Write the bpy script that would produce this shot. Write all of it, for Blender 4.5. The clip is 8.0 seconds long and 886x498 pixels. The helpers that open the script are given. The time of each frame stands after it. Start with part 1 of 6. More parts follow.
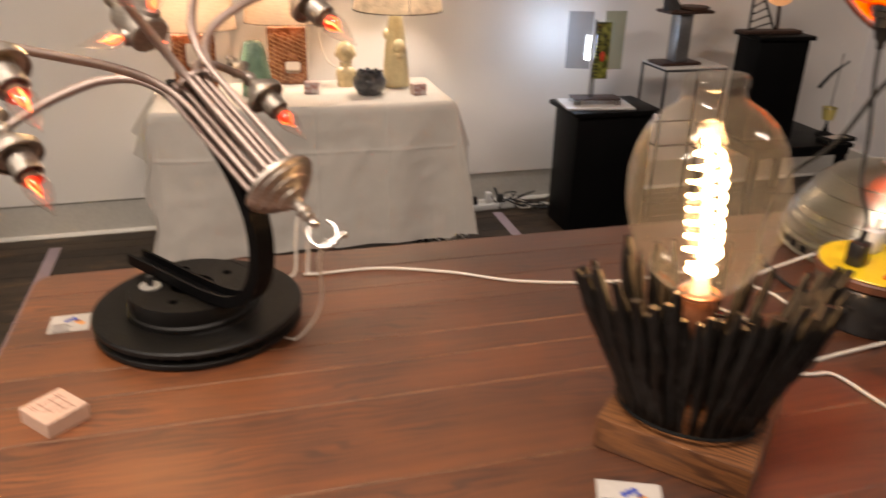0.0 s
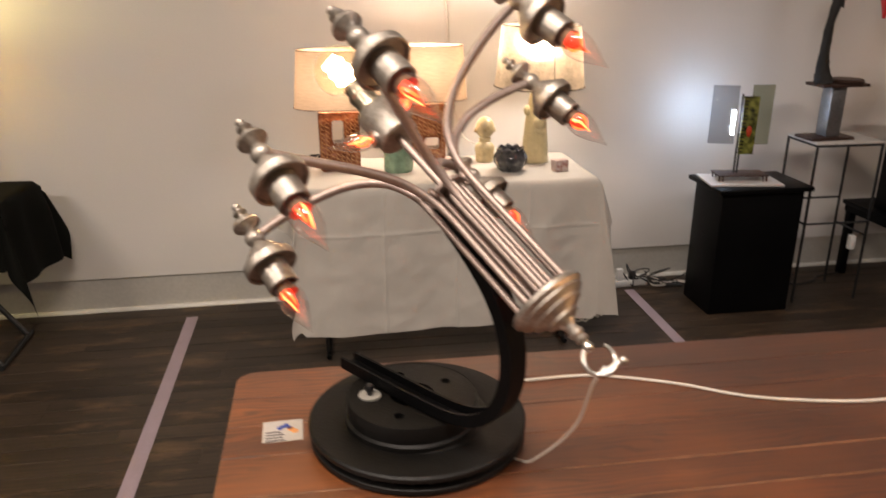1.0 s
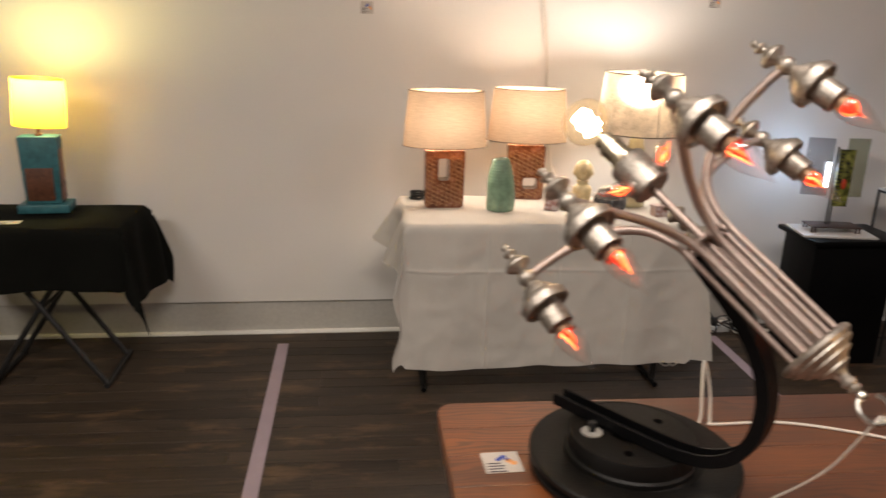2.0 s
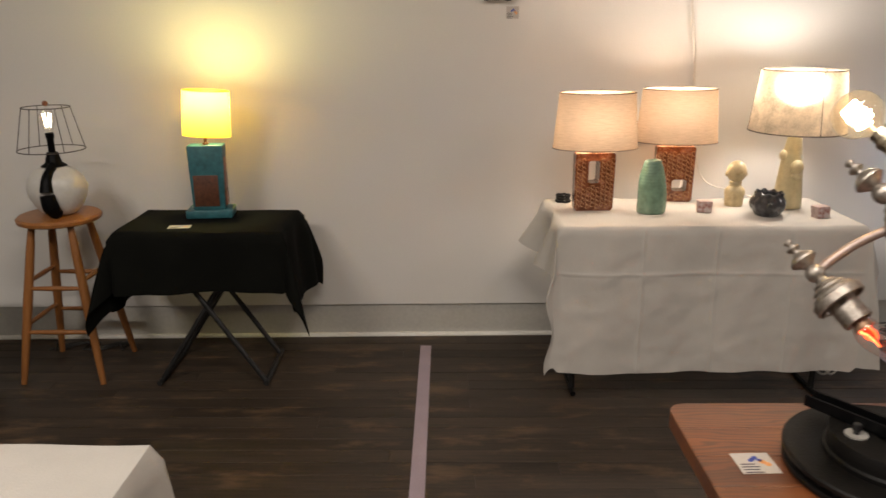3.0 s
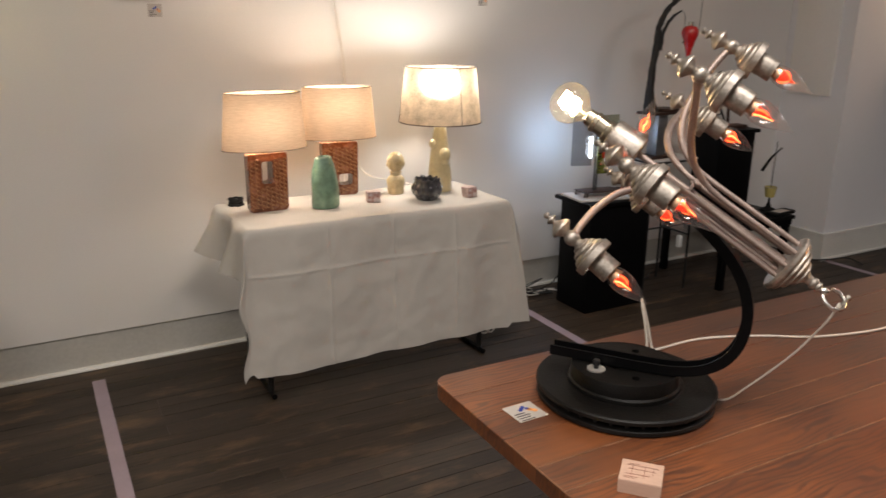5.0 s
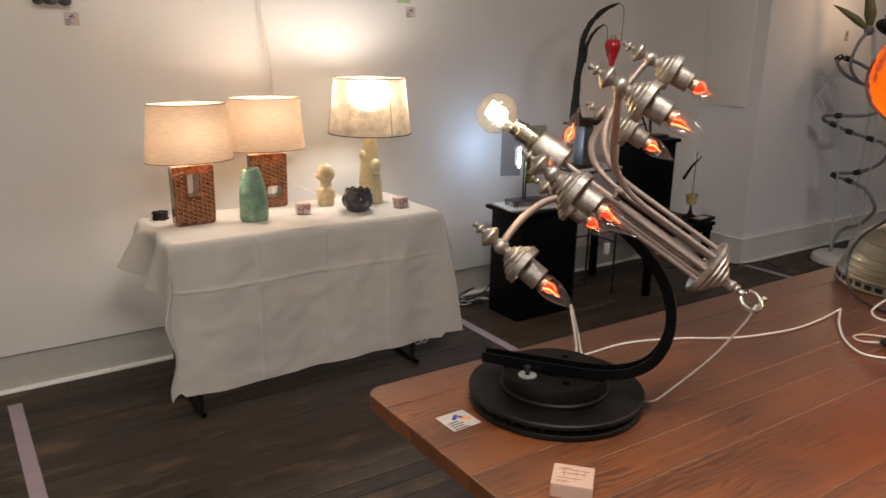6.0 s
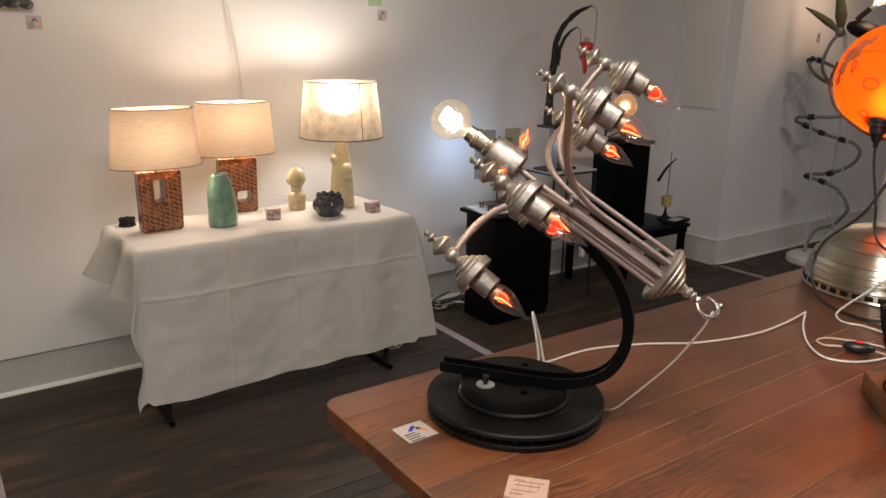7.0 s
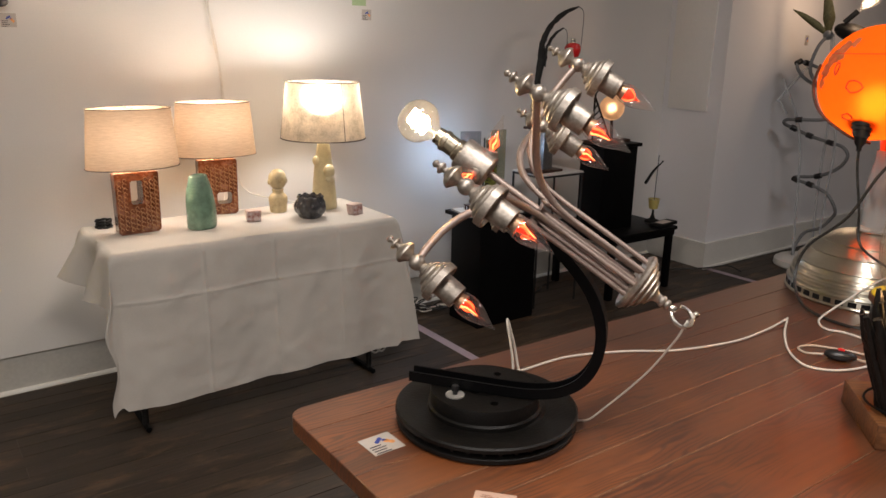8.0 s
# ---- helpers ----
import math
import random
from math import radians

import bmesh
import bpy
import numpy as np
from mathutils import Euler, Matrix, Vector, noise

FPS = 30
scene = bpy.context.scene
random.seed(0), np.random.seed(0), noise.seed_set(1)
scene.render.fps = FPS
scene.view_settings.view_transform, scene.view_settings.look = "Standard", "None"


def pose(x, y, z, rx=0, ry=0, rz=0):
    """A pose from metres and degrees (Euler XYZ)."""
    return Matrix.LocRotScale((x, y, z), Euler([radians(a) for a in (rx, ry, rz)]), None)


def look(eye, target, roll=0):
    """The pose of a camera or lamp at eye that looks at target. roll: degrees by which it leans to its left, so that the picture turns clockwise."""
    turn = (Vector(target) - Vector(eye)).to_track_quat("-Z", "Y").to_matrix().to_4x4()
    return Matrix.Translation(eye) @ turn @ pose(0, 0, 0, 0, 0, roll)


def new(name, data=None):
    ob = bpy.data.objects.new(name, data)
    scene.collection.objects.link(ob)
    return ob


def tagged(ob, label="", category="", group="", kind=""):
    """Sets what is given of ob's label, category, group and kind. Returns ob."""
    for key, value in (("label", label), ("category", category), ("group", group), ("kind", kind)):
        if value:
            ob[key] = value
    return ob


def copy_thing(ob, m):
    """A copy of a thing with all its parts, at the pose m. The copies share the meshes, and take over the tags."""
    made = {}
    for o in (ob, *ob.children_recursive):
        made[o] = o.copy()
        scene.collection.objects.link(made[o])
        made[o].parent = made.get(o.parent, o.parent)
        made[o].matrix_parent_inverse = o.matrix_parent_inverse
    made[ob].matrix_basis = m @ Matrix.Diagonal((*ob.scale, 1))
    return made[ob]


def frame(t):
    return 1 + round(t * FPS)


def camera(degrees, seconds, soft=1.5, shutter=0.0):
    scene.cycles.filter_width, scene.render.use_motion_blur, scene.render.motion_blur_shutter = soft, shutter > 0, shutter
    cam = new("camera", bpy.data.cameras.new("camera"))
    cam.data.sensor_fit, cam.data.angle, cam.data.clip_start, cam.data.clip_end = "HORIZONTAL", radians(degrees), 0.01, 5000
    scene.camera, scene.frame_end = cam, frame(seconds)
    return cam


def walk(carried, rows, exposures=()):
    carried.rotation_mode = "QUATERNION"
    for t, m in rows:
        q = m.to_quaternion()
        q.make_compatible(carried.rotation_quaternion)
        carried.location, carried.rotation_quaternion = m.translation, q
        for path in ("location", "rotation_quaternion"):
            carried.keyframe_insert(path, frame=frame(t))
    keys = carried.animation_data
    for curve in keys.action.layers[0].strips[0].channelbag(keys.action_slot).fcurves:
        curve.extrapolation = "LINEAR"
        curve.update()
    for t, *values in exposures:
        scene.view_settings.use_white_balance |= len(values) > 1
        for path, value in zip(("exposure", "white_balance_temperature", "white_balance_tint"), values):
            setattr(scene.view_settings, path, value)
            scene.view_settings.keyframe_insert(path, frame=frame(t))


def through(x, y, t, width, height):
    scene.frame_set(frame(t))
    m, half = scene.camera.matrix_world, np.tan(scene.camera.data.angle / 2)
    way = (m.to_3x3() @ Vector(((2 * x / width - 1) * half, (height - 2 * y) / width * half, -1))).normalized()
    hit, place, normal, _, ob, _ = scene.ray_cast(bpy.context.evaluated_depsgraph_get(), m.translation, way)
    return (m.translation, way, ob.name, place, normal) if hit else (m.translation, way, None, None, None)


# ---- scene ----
cam = camera(60.5, 8.0, shutter=0.5)
PATH = [
    (0, (0.069, 0.088, 1.472), (0.559, 1.845, 0.652), 1.4),
    (0.5, (-0.032, 0.179, 1.482), (0.305, 2.0, 0.728), -0.6),
    (1, (-0.133, 0.247, 1.499), (0.155, 2.109, 0.826), 0.1),
    (1.5, (-0.277, 0.263, 1.514), (0.001, 2.148, 0.903), 1.5),
    (2, (-0.449, 0.237, 1.521), (-0.222, 2.136, 0.934), 1.9),
    (2.2, (-0.511, 0.221, 1.521), (-0.342, 2.127, 0.94), 2.1),
    (3.3, (-0.737, 0.251, 1.499), (-0.76, 2.167, 0.926), -0.6),
    (3.5, (-0.748, 0.268, 1.496), (-0.642, 2.177, 0.911), -1.1),
    (4, (-0.805, 0.285, 1.496), (-0.33, 2.133, 0.896), -0.1),
    (4.5, (-0.907, 0.282, 1.503), (-0.157, 2.041, 0.917), 0.5),
    (5.8, (-0.937, 0.283, 1.505), (0.119, 1.892, 0.962), 1.0),
    (6, (-0.927, 0.279, 1.503), (0.15, 1.876, 0.965), 1.1),
    (6.5, (-0.898, 0.273, 1.508), (0.21, 1.85, 0.972), 1.1),
    (7, (-0.873, 0.271, 1.509), (0.241, 1.845, 0.976), 1.0),
    (7.5, (-0.847, 0.275, 1.507), (0.271, 1.847, 0.976), 1.2),
    (8, (-0.815, 0.282, 1.507), (0.315, 1.844, 0.977), 1.3),
]
walk(cam, [(t, look(eye, target, roll)) for t, eye, target, roll in PATH],
     [(0, 0.36, 7250, 16), (1, 0.28, 7050, 15), (2, 0.11, 6750, 12), (3.5, 0.0, 6600, 10), (5, 0.0, 6420, 10), (8, -0.05, 6400, 11)])

# ---- light ----
world = bpy.data.worlds.new("world")
scene.world = world
world.use_nodes = True
world.node_tree.nodes["Background"].inputs["Color"].default_value = (0.55, 0.6, 0.7, 1)
world.node_tree.nodes["Background"].inputs["Strength"].default_value = 0.02

WALL_Y, FLOOR_TOP, TABLE_Z, CLOTH_Z = 3.76, 0.0, 0.849, 0.745


def lamp(kind, name, m, watts, colour, size=0.03, size_y=None):
    data = bpy.data.lights.new(name, kind)
    data.energy, data.color = watts, colour
    if kind == "AREA":
        data.shape, data.size, data.size_y = "RECTANGLE", size, size_y or size
    else:
        data.shadow_soft_size = size
    ob = new(name, data)
    ob.matrix_basis = m
    return ob


# unseen ceiling lamps above and behind the camera: one inferred, two added as fill
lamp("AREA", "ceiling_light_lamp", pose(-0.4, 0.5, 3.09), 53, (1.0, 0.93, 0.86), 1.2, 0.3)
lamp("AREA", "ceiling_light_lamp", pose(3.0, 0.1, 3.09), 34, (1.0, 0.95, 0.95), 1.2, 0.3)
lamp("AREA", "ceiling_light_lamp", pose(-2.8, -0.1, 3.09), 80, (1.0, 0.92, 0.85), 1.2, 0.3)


# ---- materials ----
def principled(name):
    m = bpy.data.materials.new(name)
    m.use_nodes = True
    return m, m.node_tree.nodes, m.node_tree.links, m.node_tree.nodes["Principled BSDF"]


def mat(name, col, rough=0.5, metal=0.0, var=0.15, scale=6.0, bump=0.15, fine=90.0, stretch=(1, 1, 1),
        col2=None, spec=0.5, rvar=0.12, rand=0.0, coat=0.0, wear=0.5):
    """Colour with stains, grain, uneven gloss and relief."""
    m, n, l, p = principled(name)
    tc, mp = n.new("ShaderNodeTexCoord"), n.new("ShaderNodeMapping")
    mp.inputs["Scale"].default_value = stretch
    oi = n.new("ShaderNodeObjectInfo")
    shift = n.new("ShaderNodeVectorMath")
    shift.operation = "MULTIPLY_ADD"
    shift.inputs[1].default_value = (7.3, 5.1, 3.7) if rand else (0, 0, 0)
    l.new(oi.outputs["Random"], shift.inputs[0])
    l.new(tc.outputs["Object"], shift.inputs[2])
    l.new(shift.outputs[0], mp.inputs["Vector"])
    big, small = n.new("ShaderNodeTexNoise"), n.new("ShaderNodeTexNoise")
    big.inputs["Scale"].default_value, big.inputs["Detail"].default_value = scale, 6
    small.inputs["Scale"].default_value, small.inputs["Detail"].default_value = fine, 4
    for t in (big, small):
        l.new(mp.outputs["Vector"], t.inputs["Vector"])
    mixf = n.new("ShaderNodeMix")
    mixf.inputs["Factor"].default_value = 1 - wear
    l.new(big.outputs["Fac"], mixf.inputs[2])
    l.new(small.outputs["Fac"], mixf.inputs[3])
    ramp = n.new("ShaderNodeValToRGB")
    c2 = col2 or tuple(min(1, c * (1 + var)) for c in col)
    c1 = col if col2 else tuple(c * (1 - var) for c in col)
    ramp.color_ramp.elements[0].position, ramp.color_ramp.elements[1].position = 0.35, 0.65
    ramp.color_ramp.elements[0].color, ramp.color_ramp.elements[1].color = (*c1, 1), (*c2, 1)
    l.new(mixf.outputs[0], ramp.inputs["Fac"])
    out = ramp.outputs["Color"]
    if rand:
        hsv, mr = n.new("ShaderNodeHueSaturation"), n.new("ShaderNodeMapRange")
        mr.inputs["To Min"].default_value, mr.inputs["To Max"].default_value = 1 - rand, 1 + rand
        l.new(oi.outputs["Random"], mr.inputs["Value"])
        l.new(mr.outputs["Result"], hsv.inputs["Value"])
        l.new(out, hsv.inputs["Color"])
        out = hsv.outputs["Color"]
    l.new(out, p.inputs["Base Color"])
    rr = n.new("ShaderNodeMapRange")
    rr.inputs["To Min"].default_value, rr.inputs["To Max"].default_value = max(0.03, rough - rvar), min(1, rough + rvar)
    l.new(big.outputs["Fac"], rr.inputs["Value"])
    l.new(rr.outputs["Result"], p.inputs["Roughness"])
    p.inputs["Metallic"].default_value = metal
    p.inputs["Specular IOR Level"].default_value = spec
    p.inputs["Coat Weight"].default_value = coat
    if bump:
        b = n.new("ShaderNodeBump")
        b.inputs["Strength"].default_value, b.inputs["Distance"].default_value = bump, 0.004
        l.new(mixf.outputs[0], b.inputs["Height"])
        l.new(b.outputs["Normal"], p.inputs["Normal"])
    return m


def wood(name, dark, light, along=0, rough=0.4, scale=1.0, rand=0.12, spec=0.5, coat=0.0, knots=0.0, worn=0.0, faded=0.0, streak=0.5, relief=0.25):
    """Timber with grain drawn out along one axis, growth bands and pores."""
    m, n, l, p = principled(name)
    tc, mp, oi = n.new("ShaderNodeTexCoord"), n.new("ShaderNodeMapping"), n.new("ShaderNodeObjectInfo")
    shift = n.new("ShaderNodeVectorMath")
    shift.operation = "MULTIPLY_ADD"
    shift.inputs[1].default_value = (6.1, 9.7, 4.3)
    l.new(oi.outputs["Random"], shift.inputs[0])
    l.new(tc.outputs["Object"], shift.inputs[2])
    l.new(shift.outputs[0], mp.inputs["Vector"])
    s = [9 * scale] * 3
    s[along] = 0.9 * scale
    mp.inputs["Scale"].default_value = s
    band, grain, warp = n.new("ShaderNodeTexNoise"), n.new("ShaderNodeTexNoise"), n.new("ShaderNodeTexWave")
    band.inputs["Scale"].default_value, band.inputs["Detail"].default_value, band.inputs["Distortion"].default_value = 1.4, 5, 0.6
    grain.inputs["Scale"].default_value, grain.inputs["Detail"].default_value, grain.inputs["Roughness"].default_value = 15, 10, 0.62
    warp.inputs["Scale"].default_value, warp.inputs["Distortion"].default_value, warp.inputs["Detail"].default_value = 1.6, 5, 3
    warp.bands_direction = "Y" if along == 0 else "X"
    for t in (band, grain, warp):
        l.new(mp.outputs["Vector"], t.inputs["Vector"])
    mix1, mix2 = n.new("ShaderNodeMix"), n.new("ShaderNodeMix")
    mix1.inputs["Factor"].default_value, mix2.inputs["Factor"].default_value = 0.10, streak
    l.new(band.outputs["Fac"], mix1.inputs[2])
    l.new(warp.outputs["Fac"], mix1.inputs[3])
    l.new(mix1.outputs[0], mix2.inputs[2])
    l.new(grain.outputs["Fac"], mix2.inputs[3])
    ramp = n.new("ShaderNodeValToRGB")
    ramp.color_ramp.elements[0].position, ramp.color_ramp.elements[1].position = 0.28, 0.72
    ramp.color_ramp.elements[0].color, ramp.color_ramp.elements[1].color = (*dark, 1), (*light, 1)
    l.new(mix2.outputs[0], ramp.inputs["Fac"])
    hsv, mr = n.new("ShaderNodeHueSaturation"), n.new("ShaderNodeMapRange")
    mr.inputs["To Min"].default_value, mr.inputs["To Max"].default_value = 1 - rand, 1 + rand
    l.new(oi.outputs["Random"], mr.inputs["Value"])
    l.new(mr.outputs["Result"], hsv.inputs["Value"])
    l.new(ramp.outputs["Color"], hsv.inputs["Color"])
    out = hsv.outputs["Color"]
    if knots:    # pores and arched growth rings
        pm, po, pr, pk = n.new("ShaderNodeMapping"), n.new("ShaderNodeTexNoise"), n.new("ShaderNodeMapRange"), n.new("ShaderNodeMix")
        pm.inputs["Scale"].default_value = (5, 230, 230)
        po.inputs["Scale"].default_value, po.inputs["Detail"].default_value = 1.0, 3
        pr.inputs["From Min"].default_value, pr.inputs["From Max"].default_value = 0.52, 0.68
        pr.inputs["To Min"].default_value, pr.inputs["To Max"].default_value = 0.0, 0.45
        cm, cw, cr, ck = n.new("ShaderNodeMapping"), n.new("ShaderNodeTexWave"), n.new("ShaderNodeMapRange"), n.new("ShaderNodeMix")
        cm.inputs["Scale"].default_value = (1.5, 6.5, 6.5)
        cw.bands_direction = "Y"
        cw.inputs["Scale"].default_value, cw.inputs["Distortion"].default_value = 4.6, 17.0
        cw.inputs["Detail"].default_value, cw.inputs["Detail Scale"].default_value = 2.5, 0.8
        cr.inputs["From Min"].default_value, cr.inputs["From Max"].default_value = 0.50, 0.95
        cr.inputs["To Min"].default_value, cr.inputs["To Max"].default_value = 0.0, 0.80
        pk.data_type, ck.data_type = "RGBA", "RGBA"
        for ma, tx, ra, mi in ((pm, po, pr, pk), (cm, cw, cr, ck)):
            l.new(shift.outputs[0], ma.inputs["Vector"])
            l.new(ma.outputs["Vector"], tx.inputs["Vector"])
            l.new(tx.outputs["Fac"], ra.inputs["Value"])
            mo, mm, mx = n.new("ShaderNodeTexNoise"), n.new("ShaderNodeMapRange"), n.new("ShaderNodeMath")
            mo.inputs["Scale"].default_value, mo.inputs["Detail"].default_value = 4.5, 3
            mm.inputs["From Min"].default_value, mm.inputs["From Max"].default_value = 0.38, 0.54
            mx.operation = "MULTIPLY"
            l.new(shift.outputs[0], mo.inputs["Vector"])
            l.new(mo.outputs["Fac"], mm.inputs["Value"])
            l.new(mm.outputs["Result"], mx.inputs[0])
            l.new(ra.outputs["Result"], mx.inputs[1])
            l.new(mx.outputs[0], mi.inputs["Factor"])
            l.new(out, mi.inputs[6])
            mi.inputs[7].default_value = (dark[0] * 0.6, dark[1] * 0.55, dark[2] * 0.55, 1)
            out = mi.outputs[2]
        vo, wob, add, kr, mul = n.new("ShaderNodeTexVoronoi"), n.new("ShaderNodeTexNoise"), n.new("ShaderNodeMix"), n.new("ShaderNodeMapRange"), n.new("ShaderNodeMix")
        loose = n.new("ShaderNodeMapping")
        loose.inputs["Scale"].default_value = (1.7, 3.6, 3.6)
        l.new(shift.outputs[0], loose.inputs["Vector"])
        wob.inputs["Scale"].default_value = 4.0
        l.new(loose.outputs["Vector"], wob.inputs["Vector"])
        add.data_type, mul.data_type = "RGBA", "RGBA"
        add.inputs["Factor"].default_value = 0.10
        l.new(loose.outputs["Vector"], add.inputs[6])
        l.new(wob.outputs["Color"], add.inputs[7])
        l.new(add.outputs[2], vo.inputs["Vector"])
        vo.inputs["Scale"].default_value = 1.0
        kr.inputs["From Min"].default_value, kr.inputs["From Max"].default_value = 0.03, 0.20
        kr.inputs["To Min"].default_value, kr.inputs["To Max"].default_value = knots, 0.0
        l.new(vo.outputs["Distance"], kr.inputs["Value"])
        l.new(kr.outputs["Result"], mul.inputs["Factor"])
        l.new(out, mul.inputs[6])
        mul.inputs[7].default_value = (dark[0] * 0.55, dark[1] * 0.5, dark[2] * 0.5, 1)
        out = mul.outputs[2]
    if faded:    # paler towards the table's open end: thinned stain plus satin sheen put into the colour
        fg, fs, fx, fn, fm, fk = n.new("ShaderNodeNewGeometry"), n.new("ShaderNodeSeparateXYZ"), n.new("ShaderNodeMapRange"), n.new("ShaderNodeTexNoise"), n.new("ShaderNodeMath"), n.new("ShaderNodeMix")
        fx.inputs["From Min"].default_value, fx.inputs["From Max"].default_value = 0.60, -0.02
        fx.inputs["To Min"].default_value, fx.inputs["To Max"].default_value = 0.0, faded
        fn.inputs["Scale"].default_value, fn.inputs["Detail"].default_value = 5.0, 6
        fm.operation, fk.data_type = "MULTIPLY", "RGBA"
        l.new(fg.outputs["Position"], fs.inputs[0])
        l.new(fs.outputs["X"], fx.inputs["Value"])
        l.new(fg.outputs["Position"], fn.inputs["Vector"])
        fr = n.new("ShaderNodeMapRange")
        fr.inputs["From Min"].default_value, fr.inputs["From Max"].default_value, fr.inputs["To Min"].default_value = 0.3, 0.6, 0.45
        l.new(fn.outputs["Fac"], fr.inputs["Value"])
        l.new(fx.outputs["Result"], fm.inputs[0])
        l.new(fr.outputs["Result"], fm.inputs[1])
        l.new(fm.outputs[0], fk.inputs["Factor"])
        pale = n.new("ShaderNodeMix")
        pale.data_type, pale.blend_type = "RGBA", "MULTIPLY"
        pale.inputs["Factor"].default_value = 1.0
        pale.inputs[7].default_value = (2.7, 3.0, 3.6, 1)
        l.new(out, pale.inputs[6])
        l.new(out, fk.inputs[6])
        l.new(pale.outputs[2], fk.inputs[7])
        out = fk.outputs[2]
    if worn:     # bare brown patches where the stain has gone, running on over the boards
        ge, st, pn, pr, pm = n.new("ShaderNodeNewGeometry"), n.new("ShaderNodeMapping"), n.new("ShaderNodeTexNoise"), n.new("ShaderNodeMapRange"), n.new("ShaderNodeMix")
        st.inputs["Scale"].default_value = (2.0, 6.0, 1.0)
        pn.inputs["Scale"].default_value, pn.inputs["Detail"].default_value, pn.inputs["Roughness"].default_value = 1.6, 9, 0.68
        pr.inputs["From Min"].default_value, pr.inputs["From Max"].default_value = 0.53, 0.66
        pr.inputs["To Min"].default_value, pr.inputs["To Max"].default_value = 0.0, worn
        pm.data_type = "RGBA"
        l.new(ge.outputs["Position"], st.inputs["Vector"])
        l.new(st.outputs["Vector"], pn.inputs["Vector"])
        l.new(pn.outputs["Fac"], pr.inputs["Value"])
        l.new(pr.outputs["Result"], pm.inputs["Factor"])
        l.new(out, pm.inputs[6])
        pm.inputs[7].default_value = (light[0] * 2.3, light[1] * 2.0, light[2] * 1.6, 1)
        out = pm.outputs[2]
    l.new(out, p.inputs["Base Color"])
    rr = n.new("ShaderNodeMapRange")
    rr.inputs["To Min"].default_value, rr.inputs["To Max"].default_value = rough - 0.08, rough + 0.16
    l.new(grain.outputs["Fac"], rr.inputs["Value"])
    l.new(rr.outputs["Result"], p.inputs["Roughness"])
    p.inputs["Specular IOR Level"].default_value, p.inputs["Coat Weight"].default_value = spec, coat
    b = n.new("ShaderNodeBump")
    b.inputs["Strength"].default_value, b.inputs["Distance"].default_value = relief, 0.002
    l.new(mix2.outputs[0], b.inputs["Height"])
    l.new(b.outputs["Normal"], p.inputs["Normal"])
    return m


def glow(name, col, strength):
    m, n, l, p = principled(name)
    p.inputs["Base Color"].default_value = (*col, 1)
    p.inputs["Emission Color"].default_value = (*col, 1)
    p.inputs["Emission Strength"].default_value = strength
    return m


def clear_glass(name, tint=(1, 1, 1), gloss=0.5, ior=1.45, rough=0.02, haze=0.0):
    """Thin blown glass: see-through, with a sheen that grows towards the rim."""
    m, n, l, p = principled(name)
    n.remove(p)
    tr, gl, fr, mx = n.new("ShaderNodeBsdfTransparent"), n.new("ShaderNodeBsdfGlossy"), n.new("ShaderNodeLayerWeight"), n.new("ShaderNodeMixShader")
    tr.inputs["Color"].default_value = (*tint, 1)
    gl.inputs["Roughness"].default_value = rough
    fr.inputs["Blend"].default_value = 0.5
    steep, most = n.new("ShaderNodeMath"), n.new("ShaderNodeMath")
    steep.operation, most.operation = "POWER", "MULTIPLY_ADD"
    steep.inputs[1].default_value = 4.0
    most.inputs[1].default_value, most.inputs[2].default_value = gloss, (ior - 1) ** 2 / (ior + 1) ** 2
    l.new(fr.outputs["Facing"], steep.inputs[0])
    l.new(steep.outputs[0], most.inputs[0])
    l.new(most.outputs[0], mx.inputs["Fac"])
    l.new(tr.outputs["BSDF"], mx.inputs[1])
    l.new(gl.outputs["BSDF"], mx.inputs[2])
    out = mx.outputs["Shader"]
    if haze:     # a thin scattering layer, added to give the glass a hazy glow
        du, dt, dm, hm = n.new("ShaderNodeBsdfDiffuse"), n.new("ShaderNodeBsdfTranslucent"), n.new("ShaderNodeMixShader"), n.new("ShaderNodeMixShader")
        dm.inputs["Fac"].default_value, hm.inputs["Fac"].default_value = 0.6, haze
        l.new(du.outputs["BSDF"], dm.inputs[1])
        l.new(dt.outputs["BSDF"], dm.inputs[2])
        l.new(out, hm.inputs[1])
        l.new(dm.outputs["Shader"], hm.inputs[2])
        for d in (du, dt):
            d.inputs["Color"].default_value = (0.86, 0.88, 0.9, 1)
        out = hm.outputs["Shader"]
    l.new(out, n["Material Output"].inputs["Surface"])
    return m


